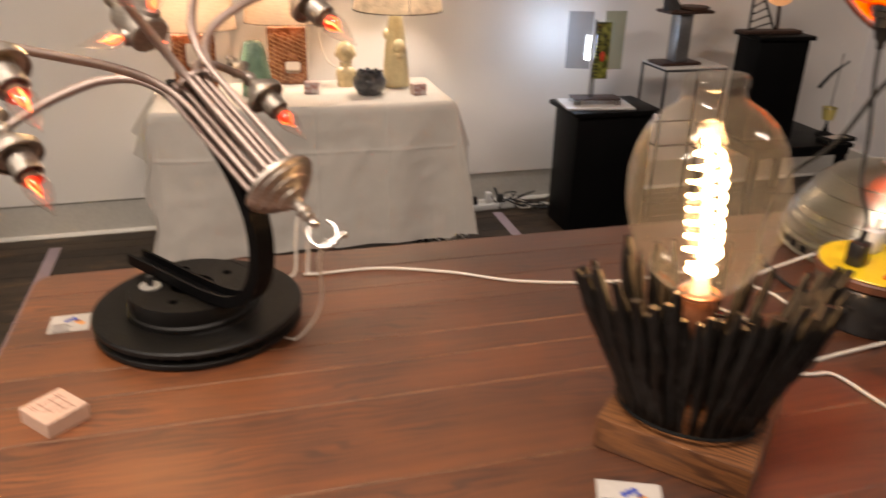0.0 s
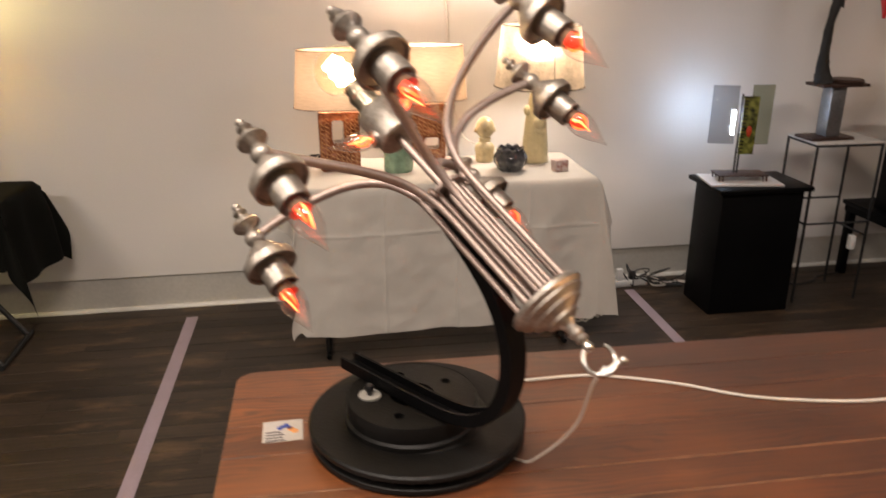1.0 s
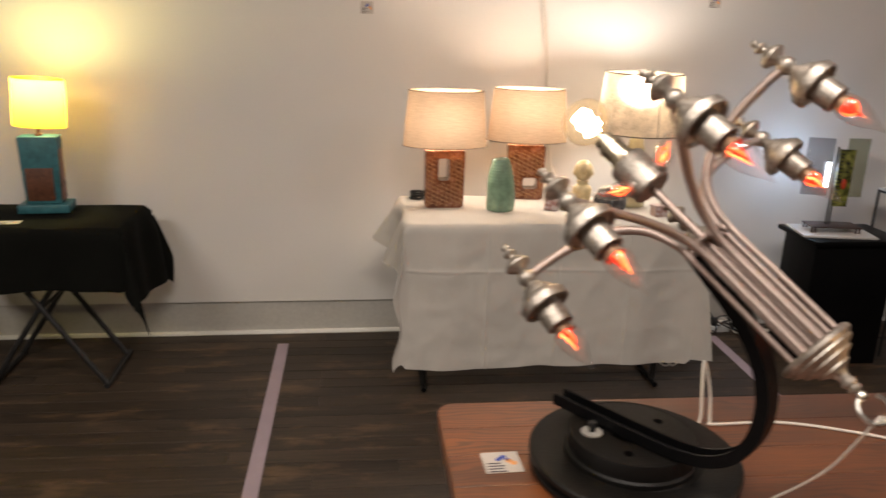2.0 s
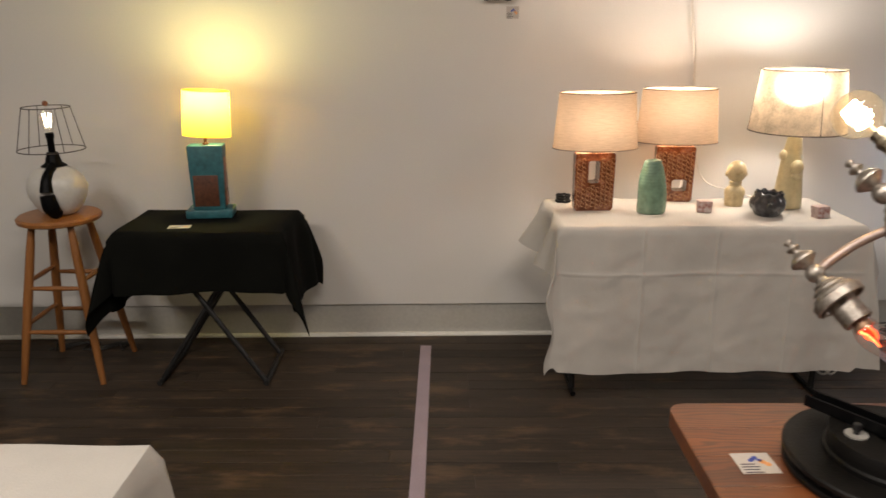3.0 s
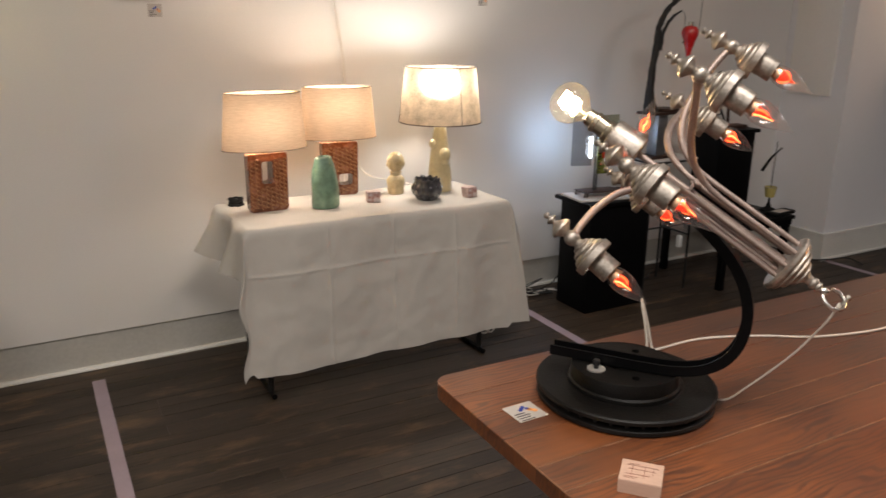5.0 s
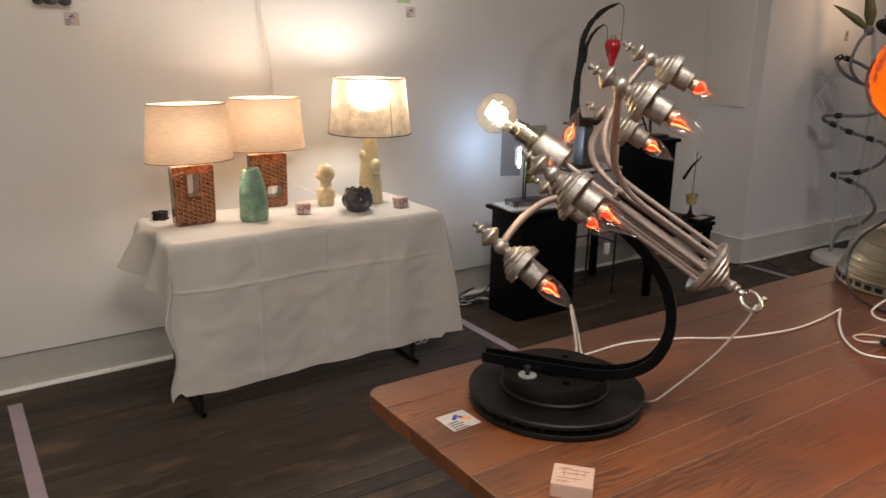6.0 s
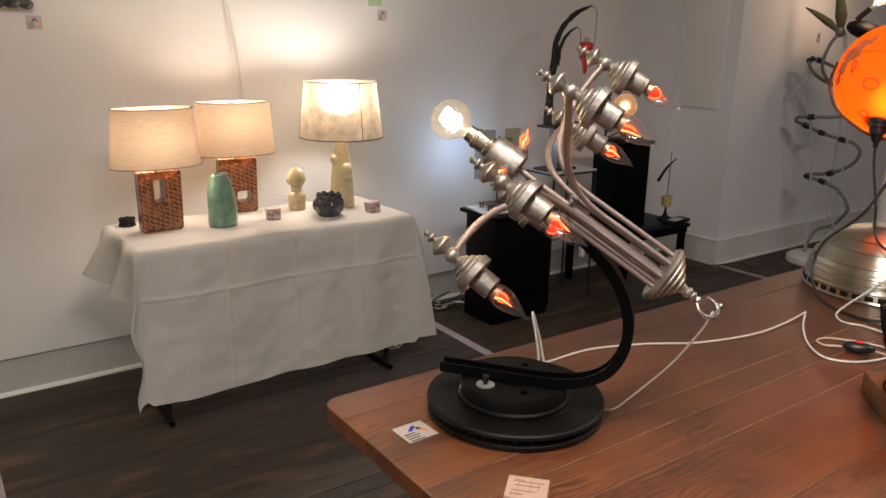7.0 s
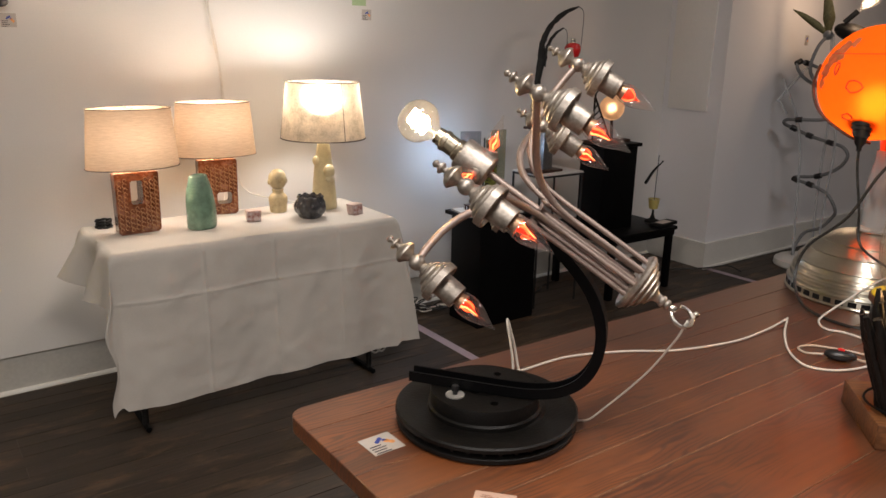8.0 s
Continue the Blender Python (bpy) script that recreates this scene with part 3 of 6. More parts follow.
def draped(width, depth, front, side, back, seed, flare=0.05, fold=0.34, step=0.03, ripple=0.012, round_r=0.012, side_flare=None, creases=(), cross=(), fold_r=None, side_wave=0.0):
    """A cloth laid on a table top: flat on it, hanging over the edges, folded at the corners. Origin: top centre."""
    rng = random.Random(seed)
    ph = [rng.uniform(0, 6.28) for _ in range(8)]
    sflare = flare if side_flare is None else side_flare

    def billow(b):
        """How far the short end stands out at its hem: two soft pleats."""
        k = 2 * b / depth
        return side_wave * (0.022 + 0.090 * math.exp(-((k - 0.62) / 0.30) ** 2) + 0.055 * math.exp(-((k + 0.52) / 0.20) ** 2))

    def place(a, b, hang_a, hang_b):
        x, y, z = max(-width / 2, min(width / 2, a)), max(-depth / 2, min(depth / 2, b)), 0.0
        p, q = abs(a) - width / 2, abs(b) - depth / 2
        sx, sy = (1 if a > 0 else -1), (1 if b > 0 else -1)
        if p > 0 and q > 0:
            r, th = math.hypot(p, q), math.atan2(q, p)
            if fold_r is not None and a > 0:
                r = min(r, 0.60)      # a corner rounded off by its fold
            pleat = (fold if a < 0 or fold_r is None else fold_r) * math.sin(2 * th) ** 2 * (0.85 + 0.15 * math.sin(5 * th + ph[0]))
            ox, oy = sflare * p * (1 - 0.85 * min(1, q / 0.22)) + r * pleat * math.cos(th), flare * q * (1 - 0.5 * min(1, p / 0.3)) + r * pleat * math.sin(th)
            if side_wave:       # one corner turns in and out down its hanging edge, the other swings wide
                t = min(1, q / 0.22)
                if a < 0:
                    ox = (1 - t) * billow(sy * depth / 2) * p / hang_a + t * 0.042 * p / hang_a * (0.66 + 0.34 * math.cos(6.2832 * (r - 0.30) / 0.29))
                else:
                    ox = (1 - t) * sflare * p + t * 0.52 * p * r / 0.6
            x += sx * (ox + round_r * min(1, p / 0.02))
            y += sy * (oy + round_r * min(1, q / 0.02))
            z = -r * 0.97
        elif p > 0:
            w = ripple * min(1, p / 0.12) * (math.sin(b * 13 + ph[2]) + 0.6 * math.sin(b * 29 + ph[3]))
            out = billow(b) * p / hang_a if side_wave and a < 0 else sflare * p
            x += sx * (out + w + round_r * min(1, p / 0.02))
            z = -math.sqrt(p * p - 0.8 * out * out)
        elif q > 0:
            w = ripple * min(1, q / 0.2) * (math.sin(a * 9 + ph[4] + q * 2) + 0.5 * math.sin(a * 23 + ph[5]))
            y += sy * (flare * q + w + round_r * min(1, q / 0.02))
            z = -q + 0.012 * q * math.sin(a * 6 + ph[6])
            crease = sum(math.exp(-((a - c) / 0.006) ** 2) for c in creases) + sum(math.exp(-((q - c) / 0.006) ** 2) for c in cross)
            y += sy * (0.0036 if a < 0.03 else 0.0026) * crease + sy * min(1, q / 0.05) * (0.006 * noise.noise(Vector((a * 7, q * 5, seed))) + 0.0038 * noise.noise(Vector((a * 19, q * 17, seed + 3))) + 0.0042 * (1 - abs(noise.noise(Vector((a * 6 + q * 4, q * 9, seed + 8))))) ** 9)
        else:
            z = 0.0012 * (math.sin(a * 21 + ph[7]) + math.sin(b * 17 + a * 9))
        return x, y, z

    def stations(half, lo, hi):
        out = [-half - lo + i * lo / max(1, round(lo / step)) for i in range(max(1, round(lo / step)))] if lo else []
        n = max(4, round(2 * half / step))
        out += [-half + 2 * half * i / n for i in range(n + 1)]
        k = max(1, round(hi / step)) if hi else 0
        out += [half + hi * (i + 1) / k for i in range(k)]
        return out

    bm = bmesh.new()
    xs, ys = stations(width / 2, side, side), stations(depth / 2, front, back)
    xs = sorted(xs + [c + e for c in creases for e in (-0.012, -0.005, 0.0, 0.005, 0.012)])
    ys = sorted(ys + [-depth / 2 - c + e for c in cross for e in (-0.012, -0.005, 0.0, 0.005, 0.012)])
    grid = [[bm.verts.new(place(a, b, side, front)) for a in xs] for b in ys]
    for r0, r1 in zip(grid, grid[1:]):
        for i in range(len(xs) - 1):
            bm.faces.new((r0[i], r0[i + 1], r1[i + 1], r1[i]))
    # thickness: a second layer just below, joined along the hem
    bm.normal_update()
    under = [[bm.verts.new(v.co - v.normal * 0.0014 * (1 if v.normal.z > -0.2 else -1)) for v in row] for row in grid]
    for r0, r1 in zip(under, under[1:]):
        for i in range(len(xs) - 1):
            bm.faces.new((r0[i], r1[i], r1[i + 1], r0[i + 1]))
    rim = [(j, 0) for j in range(len(ys))] + [(len(ys) - 1, i) for i in range(1, len(xs))] + [(j, len(xs) - 1) for j in range(len(ys) - 2, -1, -1)] + [(0, i) for i in range(len(xs) - 2, 0, -1)]
    for (j0, i0), (j1, i1) in zip(rim, rim[1:] + rim[:1]):
        bm.faces.new((grid[j0][i0], grid[j1][i1], under[j1][i1], under[j0][i0]))
    return bm


def cable(name, points, r, material, label, category="cable", steps=8):
    return solo(name, tube(points, r, 8, steps), material, Matrix(), label, category)


def flat_bars(parent, name, rects, z, material, label=""):
    """Printed marks: thin strips just above a card."""
    bm = bmesh.new()
    for x0, y0, x1, y1 in rects:
        box(x0, y0, z, x1, y1, z + 0.0003, bm=bm)
    return part(name, bm, material, parent, label, smooth=0)


def gnarled(bm, amount, seed):
    """Knocks the smooth surface of a branch uneven."""
    rng = random.Random(seed)
    for v in bm.verts:
        v.co += Vector((rng.uniform(-1, 1), rng.uniform(-1, 1), rng.uniform(-1, 1))) * amount
    return bm


# ---- the room ----
TILT_WALL = 1.1      # the long wall runs a little off the x axis
wall_frame = pose(-0.8, WALL_Y, 0, 0, 0, TILT_WALL)


def room():
    w = solo("wall_north", box(-5.2, 0, 0.168, 4.75, 0.16, 3.15), M_WALL, wall_frame, "off-white wall assumed out of view board ending above a plinth", "wall", kind="structure")
    solo("baseboard", box(-5.2, 0.012, 0.0, 4.75, 0.15, 0.172), M_PLINTH, wall_frame, "set-back plaster plinth, shade of the wall board put into its grey", "baseboard", kind="structure")
    bead = tube([(-5.2, 0.006, 0.0), (4.75, 0.006, 0.0)], 0.016, 10, 1, smooth=False)
    solo("trim", bead, M_TRIM, wall_frame, "white quarter-round trim along the floor", "trim", kind="structure")
    # the chimney breast that stands forward beyond the low table
    solo("wall_breast", box(3.67, 3.37, 0, 8.2, 3.95, 3.15), M_WALL_COOL, Matrix(), "grey-white wall that steps forward", "wall", kind="structure")
    b = box(3.656, 3.354, 0, 8.2, 3.37, 0.165)
    box(3.656, 3.3705, 0, 3.67, 3.86, 0.165, bm=b)
    solo("baseboard", b, M_TRIM, Matrix(), "tall white painted baseboard", "baseboard", kind="structure")
    c = box(3.652, 3.350, 0.1655, 8.2, 3.37, 0.183)
    box(3.652, 3.3705, 0.1655, 3.67, 3.86, 0.183, bm=c)
    solo("trim", c, M_TRIM, Matrix(), "moulded white cap of the baseboard", "trim", kind="structure")
    s = tube([(3.65, 3.348, 0.008), (8.2, 3.348, 0.008)], 0.011, 8, 1, smooth=False)
    solo("trim", s, M_TRIM, Matrix(), "white shoe moulding at the floor", "trim", kind="structure")
    # three unseen walls and a ceiling, added to close the room and bounce light
    for nm, dims in (("wall_south", (-6, -4.2, 0, 8.2, -4.05, 3.15)), ("wall_west", (-6.1, -4.2, 0, -5.95, 4.1, 3.15)), ("wall_east", (8.2, -4.2, 0, 8.35, 3.95, 3.15))):
        solo(nm, box(*dims), M_WALL, Matrix(), "off-white wall assumed out of view", "wall", kind="structure")
    solo("ceiling", box(-6.1, -4.2, 3.15, 8.35, 4.2, 3.3), M_CEIL, Matrix(), "plain white ceiling assumed out of view", "ceiling", kind="structure")
    return w


def ceiling_lights():
    # housings assumed for the unseen ceiling lamps
    first = thing("ceiling_light", pose(-0.4, 0.5, 3.15), "long white ceiling light with a glowing diffuser, assumed out of view", "light", "ceiling lights")
    part("frame", plate(round_rect(-0.66, -0.2, 0.66, 0.2, 0.02), [round_rect(-0.6, -0.15, 0.6, 0.15, 0.01)[::-1]], -0.05, 0.0), M_FIXTURE, first)
    part("diffuser", box(-0.6, -0.15, -0.03, 0.6, 0.15, -0.02), M_FIXTURE_GLOW, first)
    for x, y in ((3.0, 0.1), (-2.8, -0.1)):
        copy_thing(first, pose(x, y, 3.15))


def panel_cover():
    """Flat painted cover on the side of the breast."""
    p = thing("wall_panel", pose(3.67, 3.62, 1.08), "flat white painted cover panel on the wall", "panel", kind="structure")
    part("cover", box(-0.016, -0.15, 0, 0.0, 0.17, 1.4, 0.003), M_ENAMEL_WARM, p)
    part("hinge", box(-0.016, 0.165, 0.18, -0.004, 0.172, 0.26, 0.001), M_TRIM, p)
    part("hinge", box(-0.016, 0.165, 1.12, -0.004, 0.172, 1.20, 0.001), M_TRIM, p)


room()
ceiling_lights()
panel_cover()


# ---- the branching lamp on a brake disc ----
AXIS = Vector((-0.514, 0.669, 0.538)).normalized()
AXIS_FOOT = Vector((0.112, 1.038, 1.143))
AXIS_X = AXIS.cross(Vector((0, 0, 1))).normalized()
AXIS_Y = AXIS.cross(AXIS_X)
DISC = Vector((-0.018, 1.240, TABLE_Z))
REACH, BALL_S = 0.228, 0.283


def axis_frame(origin):
    return Matrix.Translation(AXIS_FOOT - Vector(origin)) @ Matrix((AXIS_X, AXIS_Y, AXIS)).transposed().to_4x4()


def flame_profile(length, r):
    """A candle bulb from its neck (0) to its drawn-out tip (length)."""
    shape = ((0, 0.70), (0.05, 0.76), (0.14, 0.91), (0.26, 1.0), (0.40, 0.97), (0.54, 0.82), (0.68, 0.58), (0.80, 0.35), (0.90, 0.17), (0.985, 0.085), (1, 0.0))
    return [(r * b, length * a) for a, b in shape]


def flame_wire(length, r):
    """The flame-shaped electrode inside a candle bulb: a pointed loop on two leads."""
    b = bmesh.new()
    loop = [(0.12 * r, 0.0, 0.02), (0.20 * r, 0.1 * r, 0.10), (0.42 * r, 0.05 * r, 0.19), (0.46 * r, -0.05 * r, 0.28), (0.28 * r, -0.10 * r, 0.37), (0.0, -0.04 * r, 0.42), (-0.28 * r, 0.04 * r, 0.37), (-0.44 * r, 0.10 * r, 0.28), (-0.38 * r, 0.0, 0.19), (-0.20 * r, -0.1 * r, 0.10), (-0.12 * r, 0.0, 0.02)]
    tube([(x, y, z * length) for x, y, z in loop], [0.0009, 0.0012, 0.0017, 0.0018, 0.0017, 0.0016, 0.0017, 0.0018, 0.0017, 0.0012, 0.0009], 6, 4, b)
    return b


def flame_body(length, r):
    """The glowing flame-shaped plates, folded round the middle."""
    return lathe([(0.0, 0.01 * length), (0.46 * r, 0.03 * length), (0.60 * r, 0.12 * length), (0.62 * r, 0.22 * length), (0.46 * r, 0.32 * length), (0.22 * r, 0.42 * length), (0.08 * r, 0.50 * length), (0.0, 0.55 * length)], 14, None, 1.0, 0.62)


def flame_core(length, r):
    """The hot tongue in front of the loop."""
    b = bmesh.new()
    tongue = [(0.05 * r, 0.22 * r, 0.07), (-0.05 * r, 0.26 * r, 0.20), (0.10 * r, 0.18 * r, 0.30), (0.0, 0.06 * r, 0.56)]
    tube([(x, y, z * length) for x, y, z in tongue], [0.0010, 0.0021, 0.0017, 0.0005], 6, 4, b)
    return b


def branching_lamp():
    lampthing = thing("branching_lamp", Matrix.Translation(DISC), "brushed silver branching lamp with orange flame bulbs on black disc", "lamp")
    # vented disc: two plates and the ribs between them
    lower = lathe([(0.0, 0.0), (0.156, 0.0), (0.161, 0.003), (0.161, 0.010), (0.156, 0.013), (0, 0.013)], 72)
    part("lower_disc", lower, M_IRON, lampthing)
    ribs = bmesh.new()
    for k in range(36):
        merge(ribs, box(0.06, -0.003, 0.012, 0.154, 0.003, 0.021), Matrix.Rotation(k * math.pi / 18, 4, "Z"))
    part("vent_ribs", ribs, M_BLACK_MATT, lampthing)
    upper = lathe([(0.05, 0.0205), (0.158, 0.0205), (0.163, 0.023), (0.163, 0.029), (0.160, 0.0315), (0.110, 0.0315), (0.106, 0.0300), (0.102, 0.0315), (0.05, 0.0315)], 72)
    part("upper_disc", upper, M_IRON, lampthing)
    hat = Vector((-0.008, -0.004, 0))
    side = lathe([(0.101, 0.030), (0.101, 0.038), (0.097, 0.041), (0.097, 0.063), (0.0955, 0.066), (0.0955, 0.060)], 64, cap=False)
    part("hub_wall", moved(side, Matrix.Translation(hat)), M_IRON, lampthing)
    lugs = [circle2(0.0075, (0.063 * math.cos(radians(a)), 0.063 * math.sin(radians(a))), 16, True) for a in (174, 246, 318, 30, 102)]
    face = plate(circle2(0.0962, n=64), [circle2(0.034, n=32, flip=True), *lugs], 0.0555, 0.0655)
    part("hub_face", moved(face, Matrix.Translation(hat)), M_IRON, lampthing, "black hub face with bolt holes")
    inner = lathe([(0.0, 0.033), (0.09, 0.033), (0.09, 0.0345), (0, 0.0345)], 40)
    part("hub_floor", moved(inner, Matrix.Translation(hat)), M_BLACK_MATT, lampthing)
    ws = Vector((0.063 * math.cos(radians(176)), 0.063 * math.sin(radians(176)), 0.0655)) + hat
    washer = part("washer", plate(circle2(0.0165, n=32), [circle2(0.004, n=12, flip=True)], 0, 0.0022), M_ZINC, lampthing, "bright steel washer", Matrix.Translation(ws))
    bolt = lathe([(0, 0.0), (0.0042, 0.0), (0.0042, 0.009), (0.0065, 0.009), (0.0065, 0.016), (0.0055, 0.0185), (0, 0.0185)], 12)
    part("bolt", bolt, M_PLASTIC_BLACK, washer)
    # the bent channel that carries the arms, in the upright plane of the axis
    along = Vector((-AXIS.x, -AXIS.y, 0)).normalized()
    foot = AXIS_FOOT - DISC

    def at(h, z):
        return Vector((foot.x, foot.y, 0)) + along * (h - 0.235) + Vector((0, 0, z - TABLE_Z))

    line = [at(h, z) for h, z in ((-0.140, 0.9245), (-0.06, 0.9235), (0.03, 0.9225), (0.085, 0.925), (0.130, 0.936), (0.166, 0.961), (0.187, 1.000), (0.192, 1.047), (0.182, 1.094), (0.159, 1.136), (0.125, 1.174), (0.090, 1.205), (0.060, 1.232))]
    channel = [(-0.4, -1), (-0.4, 1), (0.75, 1), (0.75, 0.72), (-0.02, 0.72), (-0.02, -0.72), (0.75, -0.72), (0.75, -1)]
    part("bent_bar", tube(line, 0.0155, steps=6, section=channel, up=(0, 0, 1)), M_BLACK_PAINT, lampthing, "black bent steel channel")
    fr = axis_frame(DISC)
    # bundle: cap, centre rod, short filler rods, clamp
    cap = [(0.0, 0.004), (0.046, 0.004), (0.0500, 0.001), (0.0500, -0.004), (0.0465, -0.007), (0.0440, -0.009), (0.0448, -0.0115), (0.0420, -0.0135), (0.0365, -0.016), (0.0342, -0.0185), (0.0350, -0.0205), (0.0320, -0.0225), (0.0250, -0.0255), (0.0215, -0.029), (0.0220, -0.031),
           (0.0180, -0.033), (0.0120, -0.036), (0.0085, -0.041), (0.0075, -0.047), (0.0098, -0.0505), (0.0098, -0.054), (0.0070, -0.057), (0.0088, -0.060), (0.0085, -0.063), (0.0050, -0.066), (0, -0.067)]
    part("end_cap", lathe(cap, 48), M_STEEL, lampthing, "stepped brushed silver end cap", fr, 24)
    part("centre_rod", rod((0, 0, 0), (0, 0, 0.30), 0.0056, 14), M_ROD, lampthing, m=fr)
    for turned in (100, 180, 62, 4, -44, -100):
        a = radians(turned)
        part("filler_rod", rod((0.018 * math.cos(a), 0.018 * math.sin(a), 0.0), (0.018 * math.cos(a), 0.018 * math.sin(a), 0.193), 0.0040, 12), M_ROD, lampthing, m=fr)
    clamp = plate(circle2(0.0255, n=32), [circle2(0.007, n=12, flip=True)], 0.188, 0.193)
    part("clamp_plate", clamp, M_ROD, lampthing, m=fr)
    for k in range(6):
        a = radians((-68, -19, -131, -173, 149, 28)[k])
        part("weld_bead", ball(0.0042, (0.028 * math.cos(a), 0.028 * math.sin(a), 0.186 + 0.004 * (k % 2)), 10, 6, (1, 1, 1.9)), M_ROD, lampthing, m=fr)
    # ring shackle below the cap
    ring = []
    for i in range(21):
        t = radians(60 + 300 * i / 20)
        ring.append((0.0178 * math.sin(t), 0.002, -0.0915 + 0.0190 * math.cos(t)))
    shackle = part("shackle", tube(ring, 0.0031, 10, 2), M_CHROME, lampthing, "bright steel ring shackle", fr @ Matrix.Rotation(radians(-35), 4, "Z"))
    part("shackle_pin", rod((-0.015, 0.002, -0.104), (0.019, 0.002, -0.109), 0.0032, 10), M_CHROME, shackle)
    part("pin_head", ball(0.0056, (0.020, 0.002, -0.109), 12, 8), M_CHROME, shackle)
    part("eye", lathe([(0, -0.078), (0.004, -0.078), (0.0065, -0.075), (0.0065, -0.070), (0.004, -0.066), (0, -0.066)], 16), M_CHROME, shackle)
    # six arms, alike, turned round the axis
    q = [(0.035, 0, 0.002), (0.035, 0, 0.10), (0.035, 0, 0.178), (0.0395, 0, 0.214), (0.058, 0, 0.249), (0.097, 0, 0.274), (0.150, 0, 0.285), (0.195, 0, 0.286), (0.2185, 0, 0.2842)]
    slim = [0.0043, 0.0043, 0.0044, 0.0050, 0.0060, 0.0061, 0.0061, 0.0060, 0.0058]      # thin in the bundle, thicker where it bends out
    arm_mesh = mesh_of("arm", tube(q, slim, 12, 6), M_ROD)
    low = [(0.035, 0, 0.002), (0.035, 0, 0.10), (0.035, 0, 0.145), (0.042, 0, 0.181), (0.065, 0, 0.213), (0.105, 0, 0.238), (0.150, 0, 0.256), (0.195, 0, 0.2735), (0.2185, 0, 0.2832)]
    low_mesh = mesh_of("arm", tube(low, slim, 12, 6), M_ROD)
    z = BALL_S
    finial = [(0, 0.0565), (0.0036, 0.0555), (0.0054, 0.0530), (0.0050, 0.0505), (0.0032, 0.0485), (0.0030, 0.0470), (0.0052, 0.0455), (0.0086, 0.0435), (0.0090, 0.0415), (0.0072, 0.0395), (0.0042, 0.0375), (0.0040, 0.0350),
              (0.0072, 0.0335), (0.0080, 0.0320), (0.0125, 0.0295), (0.0160, 0.0262), (0.0176, 0.0232), (0.0178, 0.0210), (0.0160, 0.0192), (0.0120, 0.0165), (0.0082, 0.0130), (0.006, 0.0095), (0, 0.0095)]
    cup = [(0, -0.0085), (0.0065, -0.0085), (0.0080, -0.0115), (0.0092, -0.0140), (0.0138, -0.0155), (0.0148, -0.0175), (0.0142, -0.0192), (0.0182, -0.0212), (0.0210, -0.0238), (0.0216, -0.0260), (0.0212, -0.0272), (0.0248, -0.0292), (0.0276, -0.0318), (0.0284, -0.0340), (0.0282, -0.0352),
           (0.0292, -0.0360), (0.0318, -0.0366), (0.0326, -0.0374), (0.0326, -0.0478), (0.0318, -0.0488), (0.0296, -0.0490), (0.0290, -0.0484), (0.0284, -0.0440), (0.017, -0.0430), (0, -0.0430)]
    sleeve = [(0.0184, -0.044), (0.0186, -0.0775), (0.0176, -0.0785), (0.0150, -0.0775), (0.0150, -0.060), (0, -0.060)]
    meshes = {
        "finial": mesh_of("finial", lathe(finial, 28), M_STEEL, 22),
        "knuckle_ball": mesh_of("knuckle_ball", ball(0.0122, segs=24, rings=14), M_STEEL),
        "bulb_cup": mesh_of("bulb_cup", lathe(cup, 32), M_STEEL, 22),
        "sleeve": mesh_of("sleeve", lathe(sleeve, 28), M_STEEL, 25),
    }
    blen = 0.071
    turn = Matrix.Translation((0, 0, -0.0765)) @ Matrix.Rotation(math.pi, 4, "X")
    bulb_mesh = mesh_of("bulb", moved(lathe(flame_profile(blen, 0.0168), 28, cap=False), turn), M_BULB_GLASS)
    coat_mesh = mesh_of("bulb_base", moved(lathe([(0.0090, 0.0), (0.0104, 0.006), (0.0128, 0.013)], 24, cap=False), turn), M_FLAME_COAT)
    wire_mesh = mesh_of("filament", moved(flame_wire(blen, 0.0200), turn), M_FLAME)
    body_mesh = mesh_of("flame_plate", moved(flame_body(blen, 0.0150), turn), M_FLAME_PLATE)
    core_mesh = mesh_of("flame_tongue", moved(flame_core(blen, 0.0240), turn), M_FLAME_CORE)
    for ang in (-68, -19, -131, -173, 149, 28):
        arm = part("arm", low_mesh if ang in (-131, -173) else arm_mesh, None, lampthing, "curved brushed arm with turned finial and flame bulb", fr @ Matrix.Rotation(radians(ang), 4, "Z"))
        head = Matrix.Translation((REACH, 0, z)) @ Matrix.Rotation(radians(-4.5), 4, "Y") @ Matrix.Rotation(radians(ang * 3), 4, "Z")
        for nm, me in meshes.items():
            part(nm, me, None, arm, m=head)
        g = part("bulb", bulb_mesh, None, arm, "clear flame-shaped bulb", head)
        g.visible_shadow = False
        c = part("bulb_base", coat_mesh, None, arm, m=head)
        c.visible_shadow = False
        part("filament", wire_mesh, None, arm, "glowing red-orange filament", head)
        part("flame_plate", body_mesh, None, arm, "red glowing flame plate", head)
        part("flame_tongue", core_mesh, None, arm, "bright orange tongue of the filament", head)
    # the head: can, socket and round bulb on the axis, three small flame bulbs round it
    can = lathe([(0, 0.292), (0.026, 0.292), (0.0285, 0.2945), (0.0285, 0.345), (0.026, 0.349), (0.018, 0.350), (0, 0.350)], 40)
    head = part("head_can", can, M_STEEL, lampthing, "brushed silver can with bulbs round it", fr)
    sock = lathe([(0.0175, 0.349), (0.0185, 0.352), (0.0185, 0.358), (0.0165, 0.360), (0.0165, 0.377), (0.0180, 0.378), (0.0180, 0.384), (0.0150, 0.386), (0.0145, 0.398), (0, 0.398)], 28)
    part("socket", sock, M_SOCKET, head, "nickel bulb socket")
